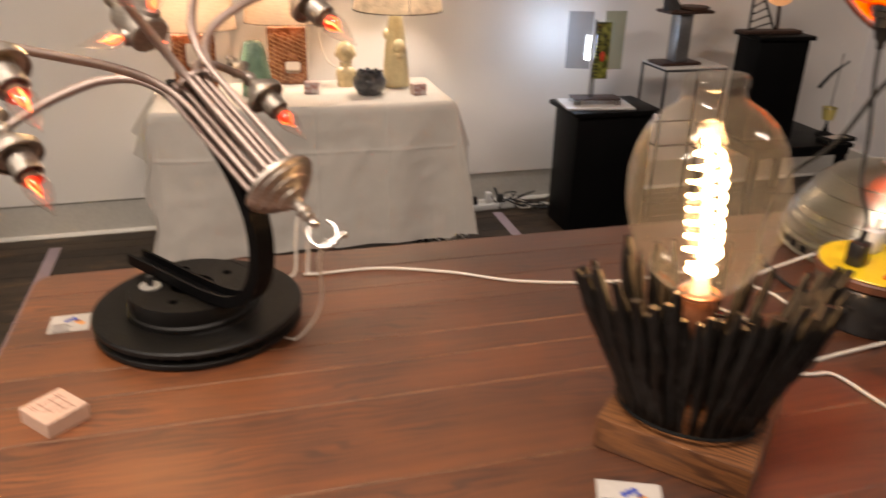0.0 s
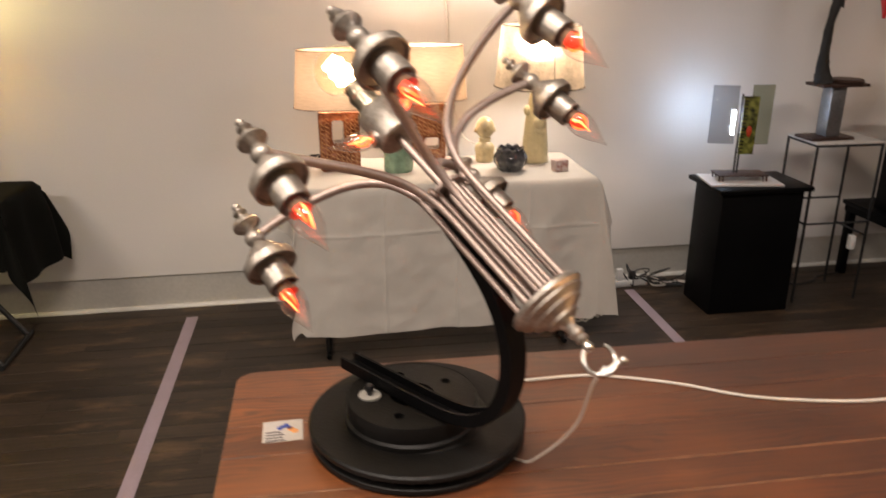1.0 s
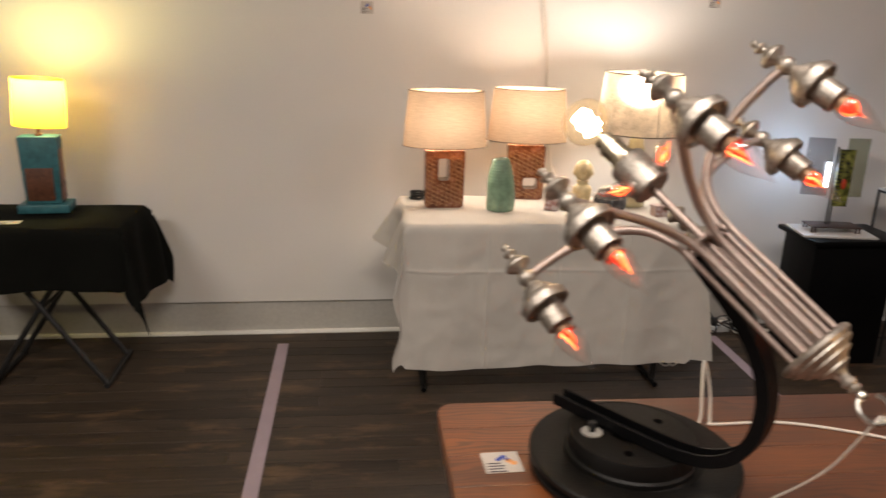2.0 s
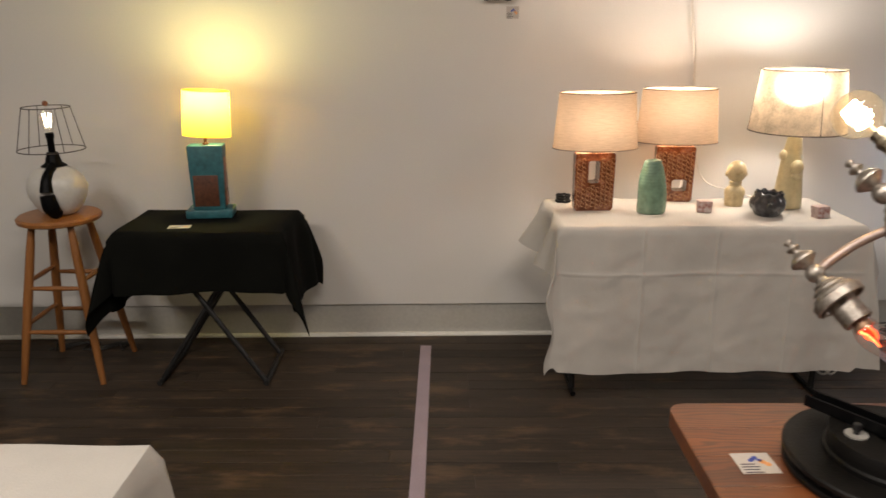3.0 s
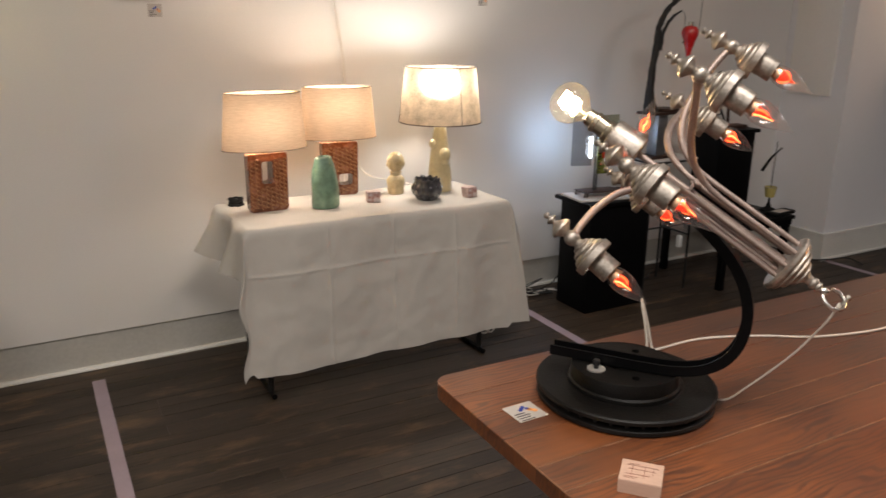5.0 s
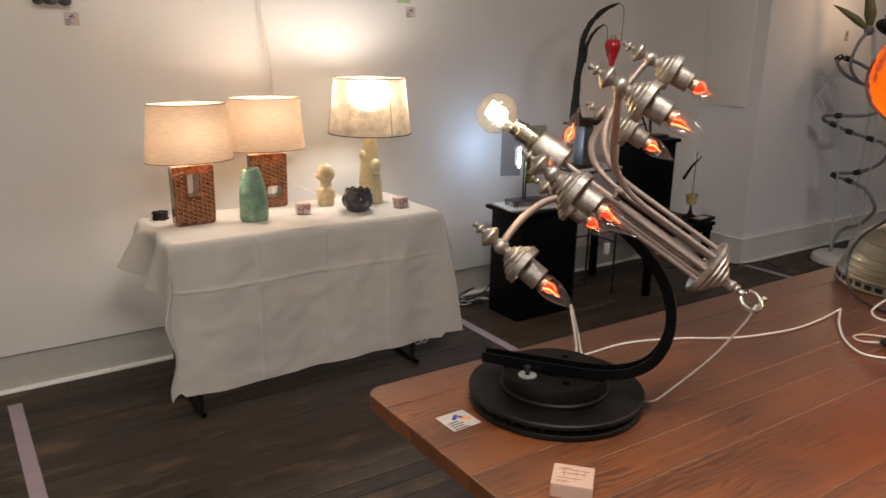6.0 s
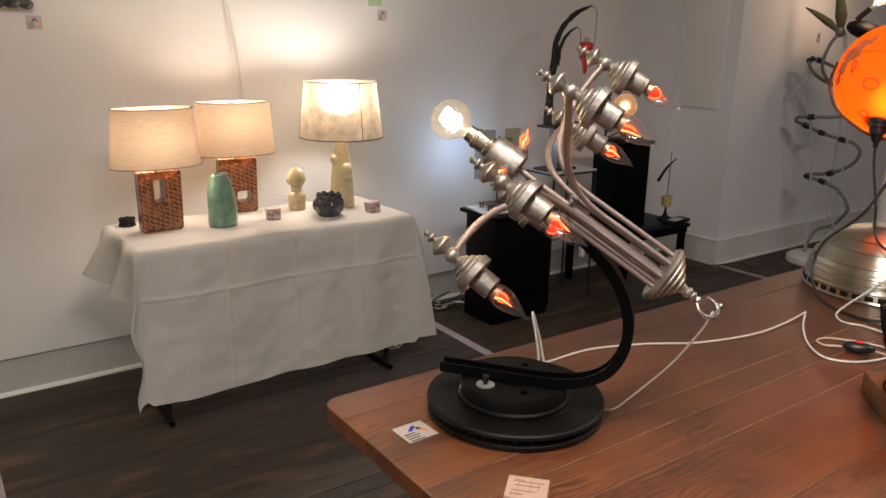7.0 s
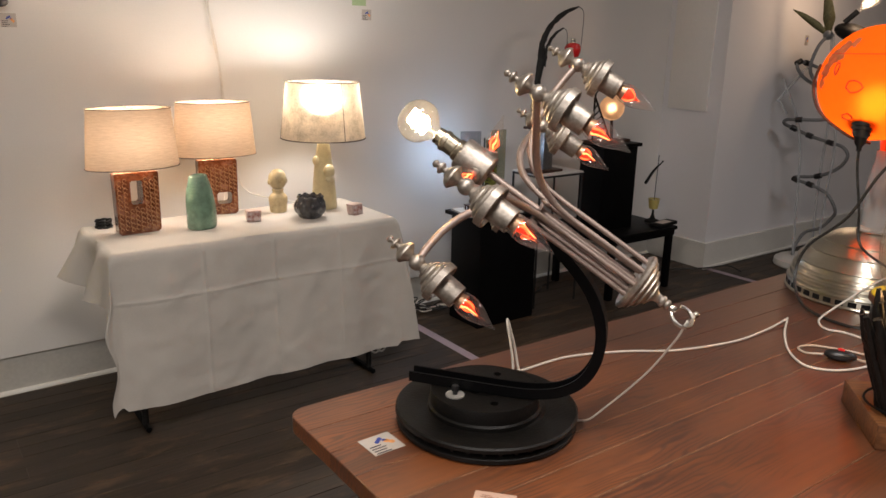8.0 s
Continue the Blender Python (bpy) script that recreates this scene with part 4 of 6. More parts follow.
    globe = lathe([(0.0125, 0.394), (0.0135, 0.402), (0.0185, 0.408), (0.0270, 0.4145), (0.0335, 0.423), (0.0365, 0.434), (0.0345, 0.447), (0.0275, 0.4590), (0.0170, 0.4660), (0.0, 0.4690)], 36, cap=False)
    g = part("globe_bulb", globe, M_GLOBE_GLASS, head, "clear round bulb")
    g.visible_shadow = False
    pts = [(0.0140 * math.cos(k * 1.9), 0.0140 * math.sin(k * 1.9), 0.419 + 0.0017 * k) for k in range(20)]
    part("globe_filament", tube(pts, 0.0022, 6, 3), M_HOT, head, "white-hot filament")
    part("filament_stem", rod((0, 0, 0.394), (0, 0, 0.418), 0.0022, 8), M_CORD_CLEAR, head)
    smallb = mesh_of("small_bulb", lathe(flame_profile(0.062, 0.0125), 20, cap=False), M_BULB_GLASS)
    smallw = mesh_of("small_filament", flame_wire(0.062, 0.0140), M_FLAME)
    smallt = mesh_of("small_flame_tongue", flame_core(0.062, 0.0160), M_FLAME_CORE)
    smallc = mesh_of("small_bulb_collar", lathe([(0, -0.004), (0.0125, -0.004), (0.0125, 0.002), (0.0085, 0.004), (0, 0.004)], 18), M_STEEL)
    for ang in (-82, 158, 38):
        m = Matrix.Rotation(radians(ang), 4, "Z") @ Matrix.Translation((0.0290, 0, 0.309)) @ Matrix.Rotation(radians(73), 4, "Y")
        part("small_bulb_collar", smallc, None, head, m=m)
        g = part("small_bulb", smallb, None, head, "small clear flame bulb", m)
        g.visible_shadow = False
        part("small_filament", smallw, None, head, m=m)
        part("small_flame_tongue", smallt, None, head, m=m)
    return lampthing


branching_lamp()
head_at = AXIS_FOOT + AXIS * 0.434


# ---- the wooden table and what stands on it ----
TABLE_X0, TABLE_X1, TABLE_Y0, TABLE_Y1 = -0.306, 2.35, 0.46, 1.462


def wooden_table():
    t = thing("wooden_table", pose(0, 0, 0), "long reddish-brown stained plank table with rounded corners", "table")
    joints = [TABLE_Y0, 0.64, 0.788, 0.9565, 1.0425, 1.113, 1.206, 1.288, 1.375, TABLE_Y1]
    for i, (y0, y1) in enumerate(zip(joints, joints[1:])):
        g = 0.0003
        x0, x1 = TABLE_X0, TABLE_X1
        b = bmesh.new()
        if i == len(joints) - 2:
            pts = [(x1, y0 + g), (x1, y1)] + [(x0 + 0.035 - 0.035 * math.sin(radians(90 * k / 8)), y1 - 0.035 + 0.035 * math.cos(radians(90 * k / 8))) for k in range(9)] + [(x0, y0 + g)]
        elif i == 0:
            pts = [(x1, y0), (x1, y1 - g), (x0, y1 - g)] + [(x0 + 0.035 - 0.035 * math.cos(radians(90 * k / 8)), y0 + 0.035 - 0.035 * math.sin(radians(90 * k / 8))) for k in range(9)]
        else:
            pts = [(x1, y0 + g), (x1, y1 - g), (x0, y1 - g), (x0, y0 + g)]
        b = plate(pts, [], TABLE_Z - 0.030, TABLE_Z)
        bmesh.ops.dissolve_limit(b, angle_limit=0.01, verts=b.verts, edges=b.edges)
        sharp = [e for e in b.edges if len(e.link_faces) == 2 and e.calc_face_angle() > 1.0 and abs(e.verts[0].co.z - e.verts[1].co.z) < 1e-6 and e.verts[0].co.z > TABLE_Z - 0.001]
        bmesh.ops.bevel(b, geom=sharp, offset=0.0016, segments=2, affect="EDGES", profile=0.5)
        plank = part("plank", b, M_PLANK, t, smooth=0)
        if i in (2, 3, 4, 5):      # pale arrises: rubbed stain, with the bevels' highlight put into the colour
            plank.data.materials.append(M_PLANK_EDGE)
            for f in plank.data.polygons:
                if 0.15 < f.normal.z < 0.97:
                    f.material_index = 1
    part("apron", box(0.0, TABLE_Y1 - 0.12, 0.74, 2.2, TABLE_Y1 - 0.095, TABLE_Z - 0.031), M_TABLE_EDGE, t)
    part("apron", box(0.0, TABLE_Y0 + 0.095, 0.74, 2.2, TABLE_Y0 + 0.12, TABLE_Z - 0.031), M_TABLE_EDGE, t)
    for x in (0.02, 2.16):
        for y in (TABLE_Y0 + 0.07, TABLE_Y1 - 0.14):
            part("leg", box(x, y, 0, x + 0.07, y + 0.07, TABLE_Z - 0.031, 0.005), M_TABLE_EDGE, t)


def price_card(m, w=0.060, d=0.057, label="small white printed card with blue and orange picture", seed=1):
    c = thing("label_card", m, label, "card", "label cards")
    part("card", box(-w / 2, -d / 2, 0, w / 2, d / 2, 0.0006), M_CARD, c, smooth=0)
    rng = random.Random(seed)
    bars = [(-w * 0.42, -d * (0.08 + 0.13 * k), -w * 0.42 + w * rng.uniform(0.3, 0.6), -d * (0.08 + 0.13 * k) + d * 0.045) for k in range(4)]
    flat_bars(c, "printed_lines", bars, 0.0008, M_INK_DARK)
    blob = bmesh.new()
    for k in range(4):
        merge(blob, lathe([(0, 0), (d * 0.075, 0), (d * 0.075, 0.0003), (0, 0.0003)], 10), Matrix.Translation((-w * 0.08 + w * 0.08 * k, d * (0.12 + 0.07 * (k % 3)), 0.0008)))
    part("blue_picture", blob, M_INK_BLUE, c)
    blob = bmesh.new()
    for k in range(2):
        merge(blob, lathe([(0, 0), (d * 0.10, 0), (d * 0.10, 0.0003), (0, 0.0003)], 12), Matrix.Translation((w * (0.20 + 0.10 * k), d * (0.05 - 0.12 * k), 0.0008)))
    part("orange_picture", blob, M_INK_ORANGE, c)
    return c


def card_stack():
    s = thing("card_stack", pose(-0.195, 1.003, TABLE_Z, 0, 0, -48), "squared stack of pinkish business cards with a line drawing", "cards")
    part("card_block", box(-0.031, -0.029, 0, 0.031, 0.029, 0.0215, 0.0008, 1), M_CARD_STACK, s)
    part("top_card", box(-0.0305, -0.0285, 0.0218, 0.0305, 0.0285, 0.0224), M_CARD_STACK, s)
    lines = [(-0.022, 0.014, 0.024, 0.0148), (-0.020, 0.004, 0.020, 0.0046), (-0.022, -0.010, 0.012, -0.0093), (-0.014, -0.014, -0.0134, 0.018), (0.004, -0.016, 0.0046, 0.017),
             (0.016, -0.006, 0.0166, 0.015), (-0.024, -0.018, -0.004, -0.0173), (-0.024, -0.0215, -0.008, -0.0209), (-0.02, 0.018, -0.004, 0.0185)]
    flat_bars(s, "line_drawing", lines, 0.0226, M_INK_BROWN)


STICK_AT = Vector((0.592, 0.778, TABLE_Z))


def stick_lamp():
    s = thing("stick_lamp", Matrix.Translation(STICK_AT), "charred stick basket on oak block holding a huge spiral bulb", "lamp")
    part("oak_block", box(-0.095, -0.095, 0, 0.095, 0.095, 0.046, 0.003, 2), M_OAK, s, "thick red-brown oak block", pose(0.011, 0.007, 0, 0, 0, -47))
    rng = random.Random(4)
    turn = Matrix.Rotation(radians(-36), 4, "Z")     # the long way of the oval basket
    n = 42
    for layer in (0, 1):
        for k in range(n):
            deg = 360 * (k + 0.5 * layer) / n
            if 50 < deg < 190 and k % 3 == 0:   # open at the back, where light streaks fall on the block
                continue
            if layer == 1 and 262 < deg < 278:      # two slits at the front let the light out
                continue
            if layer == 1 and not 200 < deg < 340 and rng.random() < 0.25:
                continue
            a = radians(deg + rng.uniform(-1.0, 1.0))
            front = max(0.0, -math.sin(a)) ** 2
            inner = 1.0 - 0.10 * layer
            grow = inner * 0.93 * (1.0 - 0.20 * math.exp(-((deg - 140) / 36) ** 2))
            flare = inner * (1.0 - 0.44 * math.exp(-((deg - 152) / 32) ** 2) + 0.19 * math.exp(-((deg - 212) / 25) ** 2))
            p0 = turn @ Vector((0.083 * grow * math.cos(a), 0.066 * grow * math.sin(a), 0.0462))
            spread = rng.uniform(-0.035, 0.035)
            p1 = turn @ Vector((0.146 * flare * math.cos(a + spread), 0.094 * flare * math.sin(a + spread), 0.242 + 0.004 * front + 0.010 * math.cos(2 * a) + rng.uniform(-0.020, 0.014) - 0.02 * layer))
            base = rng.uniform(0.0054, 0.0072) * (1.26 if 170 < deg < 262 else 1.05 if deg < 340 else 1.0)
            pts, rad = [], []
            for i in range(6):
                t = i / 5
                pts.append(p0.lerp(p1, t) + Vector((rng.uniform(-1, 1), rng.uniform(-1, 1), 0)) * 0.0018 * (i > 0))
                rad.append(base * (1 + 0.10 * t + 0.16 * rng.uniform(-1, 1)))
            rad[-1] *= 0.5
            rad[0] *= 0.70
            rad[1] *= 0.86
            if 255 < deg < 285:
                rad[0], rad[1], rad[2] = rad[0] * 0.62, rad[1] * 0.62, rad[2] * 0.8
            part("stick", gnarled(tube(pts, rad, 8, 4), 0.0008, len(s.children)), M_STICK, s)
    for zz, gx, gy in ((0.056, 0.092, 0.075), (0.150, 0.108, 0.072)):
        ring = [turn @ Vector((gx * math.cos(6.2832 * i / 32), gy * math.sin(6.2832 * i / 32), zz)) for i in range(33)]
        part("binding_wire", tube(ring, 0.0022, 6, 1, smooth=False), M_BLACK_MATT, s)
    # bulb, leaning a little
    lean = Matrix.Translation((-0.021, 0.010, 0.337)) @ Matrix.Rotation(radians(-5.0), 4, Vector((0.58, 0.81, 0)))
    sock = lathe([(0, -0.235), (0.017, -0.235), (0.018, -0.165), (0.020, -0.160), (0.020, -0.142), (0.017, -0.132), (0, -0.132)], 24)
    part("socket", sock, M_CLAY, s, "reddish ceramic bulb socket", lean)
    part("socket_post", rod((-0.016, 0.008, 0.0462), (-0.016, 0.008, 0.110), 0.009, 12), M_BLACK_MATT, s)
    part("bulb_collar", lathe([(0.0215, -0.130), (0.0235, -0.128), (0.0235, -0.1245), (0.0215, -0.1235), (0.0195, -0.1265)], 32, cap=False), M_CLAY, s, "red-brown ring at the foot of the bulb", lean)
    shape = [(0.0, -0.124), (0.018, -0.1235), (0.032, -0.118), (0.048, -0.106), (0.062, -0.090), (0.074, -0.070), (0.0825, -0.045), (0.087, -0.018), (0.088, 0.004), (0.0855, 0.030), (0.0785, 0.056), (0.067, 0.077), (0.053, 0.092), (0.041, 0.100),
             (0.0345, 0.105), (0.0325, 0.110), (0.0325, 0.116), (0.0345, 0.120), (0.0345, 0.127), (0.0325, 0.131), (0.020, 0.1325), (0, 0.1325)]
    g = part("spiral_bulb", lathe(shape, 64, cap=False), M_BIG_GLASS, s, "huge clear glass bulb with a flat neck on top", lean)
    g.visible_shadow = False
    for strand in (0, 1):
        turns, pts, rad = 4.5, [], []
        steps = int(turns * 14)
        for i in range(steps + 1):
            t = i / steps
            r = 0.0185 * min(1.0, 0.12 + (1 - t) / 0.22, 0.80 + t / 0.10)
            w = 6.2832 * turns * t + math.pi * strand
            pts.append((r * math.cos(w), r * math.sin(w), -0.084 + 0.148 * t))
            rad.append(0.0023)
        part("spiral_filament", tube(pts, rad, 7, 2), M_SPIRAL, s, "glowing white spiral filament", lean)
    part("filament_disc", lathe([(0, -0.098), (0.015, -0.098), (0.0165, -0.095), (0.015, -0.092), (0, -0.092)], 20), M_SPIRAL, s, "bright disc under the spiral", lean)
    part("filament_stem", lathe([(0, -0.124), (0.012, -0.124), (0.010, -0.106), (0.004, -0.098), (0.003, 0.058), (0, 0.060)], 12), M_ROD_GLASS, s, m=lean)
    for sx in (-1, 1):
        part("lead_wire", rod((0.008 * sx, 0, -0.120), (0.014 * sx, 0, -0.094), 0.0012, 6), M_SOCKET, s, m=lean)


GLOBE_AT = Vector((1.335, 1.235, TABLE_Z))


def globe_lamp():
    s = thing("globe_lamp", Matrix.Translation(GLOBE_AT), "orange glowing globe lamp on a domed spun aluminium base", "lamp")
    rim = bmesh.new()
    part("base_ring", lathe([(0, 0), (0.200, 0), (0.204, 0.004), (0.2005, 0.008), (0.2005, 0.026), (0, 0.026)], 64), M_ALU, s)
    for k in range(40):
        merge(rim, box(0.196, -0.0105, 0.0095, 0.2014, 0.0105, 0.0235, 0.001, 1), Matrix.Rotation(k * math.pi / 20, 4, "Z"))
    part("vent_grille", rim, M_BLACK_MATT, s, "ring of dark vent slots")
    dome = [(0.199, 0.026), (0.203, 0.030), (0.201, 0.036), (0.194, 0.040), (0.1935, 0.047), (0.1965, 0.050), (0.1955, 0.055), (0.1905, 0.058), (0.1890, 0.064), (0.1915, 0.067), (0.1895, 0.072), (0.1845, 0.075), (0.1800, 0.088), (0.1820, 0.091), (0.1790, 0.096), (0.1730, 0.100),
            (0.1655, 0.112), (0.1570, 0.123), (0.1590, 0.126), (0.1550, 0.130), (0.1430, 0.139), (0.1270, 0.149), (0.1285, 0.152), (0.1240, 0.155), (0.0960, 0.166), (0.0600, 0.174), (0.0, 0.176)]
    part("dome", lathe(dome, 64), M_ALU, s, "ridged spun aluminium dome")
    neck = [(0.040, 0.175), (0.041, 0.186), (0.036, 0.192), (0.037, 0.25), (0.040, 0.29), (0.034, 0.335), (0.027, 0.37), (0.026, 0.40)]
    part("glass_neck", lathe(neck, 24, cap=False), M_ROD_GLASS, s, "clear glass column")
    part("neck_core", lathe([(0, 0.24), (0.016, 0.245), (0.026, 0.27), (0.028, 0.30), (0.020, 0.335), (0.014, 0.36), (0.012, 0.40), (0, 0.40)], 18), M_RUST, s, "brown paper inside the column")
    part("neck_collar", lathe([(0.016, 0.385), (0.019, 0.385), (0.023, 0.42), (0.023, 0.435), (0.018, 0.435), (0.014, 0.40)], 24), M_ORANGE_PLASTIC, s, "orange collar under the globe")
    glint = lathe([(0, 0.1762), (0.044, 0.1762), (0.046, 0.1775), (0.044, 0.1790), (0, 0.1790)], 32)
    part("neck_flange", glint, M_SOCKET, s)
    gc, r = Vector((-0.029, 0.038, 0.574)), 0.149
    ob = part("globe", ball(r, gc, 48, 28), M_GLOBE, s, "orange glass globe with faded map printing")
    rng = random.Random(8)
    view = Vector((-0.9, -0.42, 0.0)).normalized()
    side = Vector((-view.y, view.x, 0))

    def on(a, b, lift=0.0012):
        v = (view * math.cos(radians(a)) * math.cos(radians(b)) + side * math.sin(radians(a)) * math.cos(radians(b)) + Vector((0, 0, 1)) * math.sin(radians(b))).normalized()
        return gc + v * (r + lift)

    for a, b, w, h in ((-22, -2, 8, 5.5), (-44, 14, 2.5, 5.5), (-30, -34, 6, 3.5), (12, 22, 4, 3)):
        pts = [on(a + w * math.cos(t) * (1 + 0.13 * rng.uniform(-1, 1)), b + h * math.sin(t) * (1 + 0.2 * rng.uniform(-1, 1))) for t in [6.2832 * i / 16 for i in range(17)]]
        part("printed_outline", tube(pts, 0.0016, 5, 2), M_GLOBE_MARK, ob)
    for a, b, rr in ((-62, 12, 0.020), (-58, 24, 0.024), (-50, 36, 0.020), (-38, 44, 0.016), (-64, -2, 0.014), (-46, 26, 0.012)):
        pts = [on(a, b, -0.0002), on(a, b, 0.0016)]
        patch = bmesh.new()
        c0 = patch.verts.new(on(a, b, 0.0012))
        ringv = [patch.verts.new(on(a + math.degrees(rr / r) * math.cos(t) * rng.uniform(0.6, 1.3), b + math.degrees(rr / r) * math.sin(t) * rng.uniform(0.6, 1.3), 0.001)) for t in [6.2832 * i / 18 for i in range(18)]]
        for i in range(18):
            patch.faces.new((c0, ringv[i], ringv[(i + 1) % 18]))
        part("faded_land", patch, M_GLOBE_LAND, ob)
    band = [on(a, 30 + 0.02 * a, 0.0009) for a in range(-80, 81, 8)]
    part("map_line", tube(band, 0.0009, 5, 2), M_GLOBE_MARK, ob)
    # socket let into the lower front of the globe
    d = (Vector((1.212, 1.256, 1.308)) - GLOBE_AT - gc).normalized()
    m = Matrix.Translation(gc + d * (r - 0.012)) @ Vector((0, 0, -1)).rotation_difference(Vector((0, 0, -1))).to_matrix().to_4x4()
    skt = lathe([(0, 0.018), (0.028, 0.018), (0.030, 0.010), (0.030, 0.004), (0.026, 0.002), (0.026, -0.008), (0.022, -0.010), (0.021, -0.026), (0.016, -0.031), (0.013, -0.046), (0.007, -0.054), (0.006, -0.066), (0, -0.066)], 24)
    part("socket", skt, M_PLASTIC_BLACK, s, "black ribbed bulb socket", m)
    part("meridian_arm", tube([on(-72, 16, 0.008), on(-78, -5, 0.010), on(-70, -30, 0.010), on(-40, -58, 0.010), on(0, -80, 0.008)], 0.0040, 8, 5), M_RUST, s, "curved tarnished meridian arm")
    lamp("POINT", "globe_bulb_lamp", Matrix.Translation(GLOBE_AT + gc + Vector((0, 0, -0.045))), 2.0, (1.0, 0.48, 0.18), 0.04)
    return GLOBE_AT + gc + d * (r - 0.012) + Vector((0, 0, -0.066))


def power_hub():
    p = thing("power_hub", pose(1.08, 1.0, TABLE_Z, 0, 0, 20), "black and yellow round power distribution box with plugs", "power box")
    part("body", lathe([(0, 0), (0.088, 0), (0.092, 0.006), (0.092, 0.070), (0.086, 0.078), (0, 0.078)], 40), M_PLASTIC_BLACK, p)
    part("cover_rim", lathe([(0.07, 0.076), (0.094, 0.078), (0.100, 0.083), (0.100, 0.094), (0.097, 0.097), (0, 0.097)], 40), M_RUST, p, "dark red-brown rim")
    part("yellow_top", lathe([(0, 0.097), (0.094, 0.097), (0.0955, 0.0985), (0.094, 0.1005), (0, 0.102)], 40), M_PLASTIC_YELLOW, p, "yellow plastic cover")
    for k, (x, y) in enumerate(((0.03, 0.035), (-0.045, 0.02), (0.01, -0.045))):
        m = [M_PLASTIC_WHITE, M_PLASTIC_BLACK, M_PLASTIC_WHITE][k]
        plug = part("plug", box(x - 0.016, y - 0.014, 0.101, x + 0.016, y + 0.014, 0.142, 0.005), m, p)
        part("plug_neck", rod((x, y, 0.140), (x + 0.004, y, 0.160), 0.006, 10), m, plug)
    part("switch", box(-0.062, -0.050, 0.101, -0.040, -0.034, 0.106, 0.002), M_RED, p)


def inline_switch():
    p = thing("cord_switch", pose(0.800, 1.022, TABLE_Z + 0.0125, 0, 0, -60), "black in-line cord switch with a red button", "switch")
    part("housing", ball(0.0125, (0, 0, 0), 20, 12, (2.7, 1.35, 1.0)), M_PLASTIC_BLACK, p)
    part("rocker", box(-0.007, -0.005, 0.010, 0.007, 0.005, 0.0150, 0.0015), M_RED, p)


wooden_table()
price_card(pose(-0.221, 1.267, TABLE_Z + 0.0004, 0, 0, 2), seed=3)
price_card(pose(0.470, 0.690, TABLE_Z + 0.0004, 0, 0, -22), 0.075, 0.06, seed=5)
card_stack()
stick_lamp()
globe_socket = globe_lamp()
power_hub()
inline_switch()
T = TABLE_Z + 0.0032
cable("electric_cable", [(0.06, 1.35, T), (0.125, 1.348, T + 0.002), (0.145, 1.356, T + 0.012), (0.149, 1.370, T + 0.055), (0.156, 1.392, T + 0.095), (0.163, 1.398, T + 0.097), (0.172, 1.385, T + 0.045), (0.168, 1.365, T + 0.004), (0.174, 1.358, T), (0.297, 1.357, T), (0.425, 1.312, T), (0.538, 1.249, T),
                    (0.691, 1.212, T), (0.82, 1.213, T), (0.925, 1.225, T + 0.002), (0.928, 1.222, T + 0.002), (0.839, 1.175, T), (0.751, 1.113, T), (0.703, 1.052, T), (0.716, 1.01, T), (0.757, 0.983, T), (0.82, 0.968, T), (0.901, 0.972, T), (0.95, 0.98, T + 0.02)],
      0.0027, M_CORD_WHITE, "white lamp cord looped behind the disc and along the table")
cable("electric_cable", [(0.164, 0.970, 1.088), (0.153, 0.974, 1.066), (0.154, 0.988, 1.042), (0.160, 1.030, 0.981), (0.156, 1.070, 0.929), (0.144, 1.100, 0.890), (0.127, 1.122, 0.860), (0.116, 1.137, T), (0.10, 1.15, T)],
      0.0019, M_CORD_WHITE, "thin white cord hanging from the shackle to the table")
cable("electric_cable", [(0.783, 1.050, T + 0.006), (0.770, 1.085, T), (0.787, 1.110, T), (0.826, 1.096, T), (0.862, 1.036, T), (0.872, 0.995, T), (0.851, 0.975, T), (0.84, 0.95, T)], 0.0027, M_CORD_CLEAR, "tan cord looped beside the switch")
cable("electric_cable", [(0.816, 0.996, T + 0.006), (0.835, 0.972, T), (0.86, 0.958, T), (0.93, 0.970, T), (0.989, 0.985, T + 0.008)], 0.0027, M_CORD_CLEAR, "tan cord from the switch to the power box")
cable("electric_cable", [(0.745, 0.900, T), (0.790, 0.885, T), (0.836, 0.884, T), (0.93, 0.90, T), (1.035, 0.908, T + 0.004)], 0.0027, M_CORD_WHITE, "white cord from the stick lamp to the power box")
cable("electric_cable", [(0.735, 0.888, T), (0.809, 0.871, T), (0.86, 0.862, T), (0.892, 0.851, T), (0.905, 0.769, T), (0.93, 0.66, T), (1.0, 0.56, T)], 0.0027, M_CORD_WHITE, "white cord trailing across the table")
cable("electric_cable", [(1.105, 1.03, TABLE_Z + 0.150), (1.19, 1.10, TABLE_Z + 0.115), (1.16, 1.155, TABLE_Z + 0.065), (1.109, 1.17, TABLE_Z + 0.040), (1.02, 1.183, TABLE_Z + 0.008), (0.975, 1.165, T), (0.955, 1.134, T), (0.970, 1.094, T), (0.963, 1.017, T), (0.955, 0.99, T)], 0.0027, M_CORD_WHITE, "white cord bent on the table below a plug")
gs = globe_socket
cable("electric_cable", [gs + Vector((0, 0, 0.004)), gs + Vector((0.002, -0.004, -0.05)), gs + Vector((0.0, -0.026, -0.15)), gs + Vector((-0.012, -0.05, -0.24)), (1.13, 1.10, TABLE_Z + 0.14), (1.09, 1.06, TABLE_Z + 0.125)], 0.0034, M_CORD_BLACK, "black cord hanging from the globe socket")
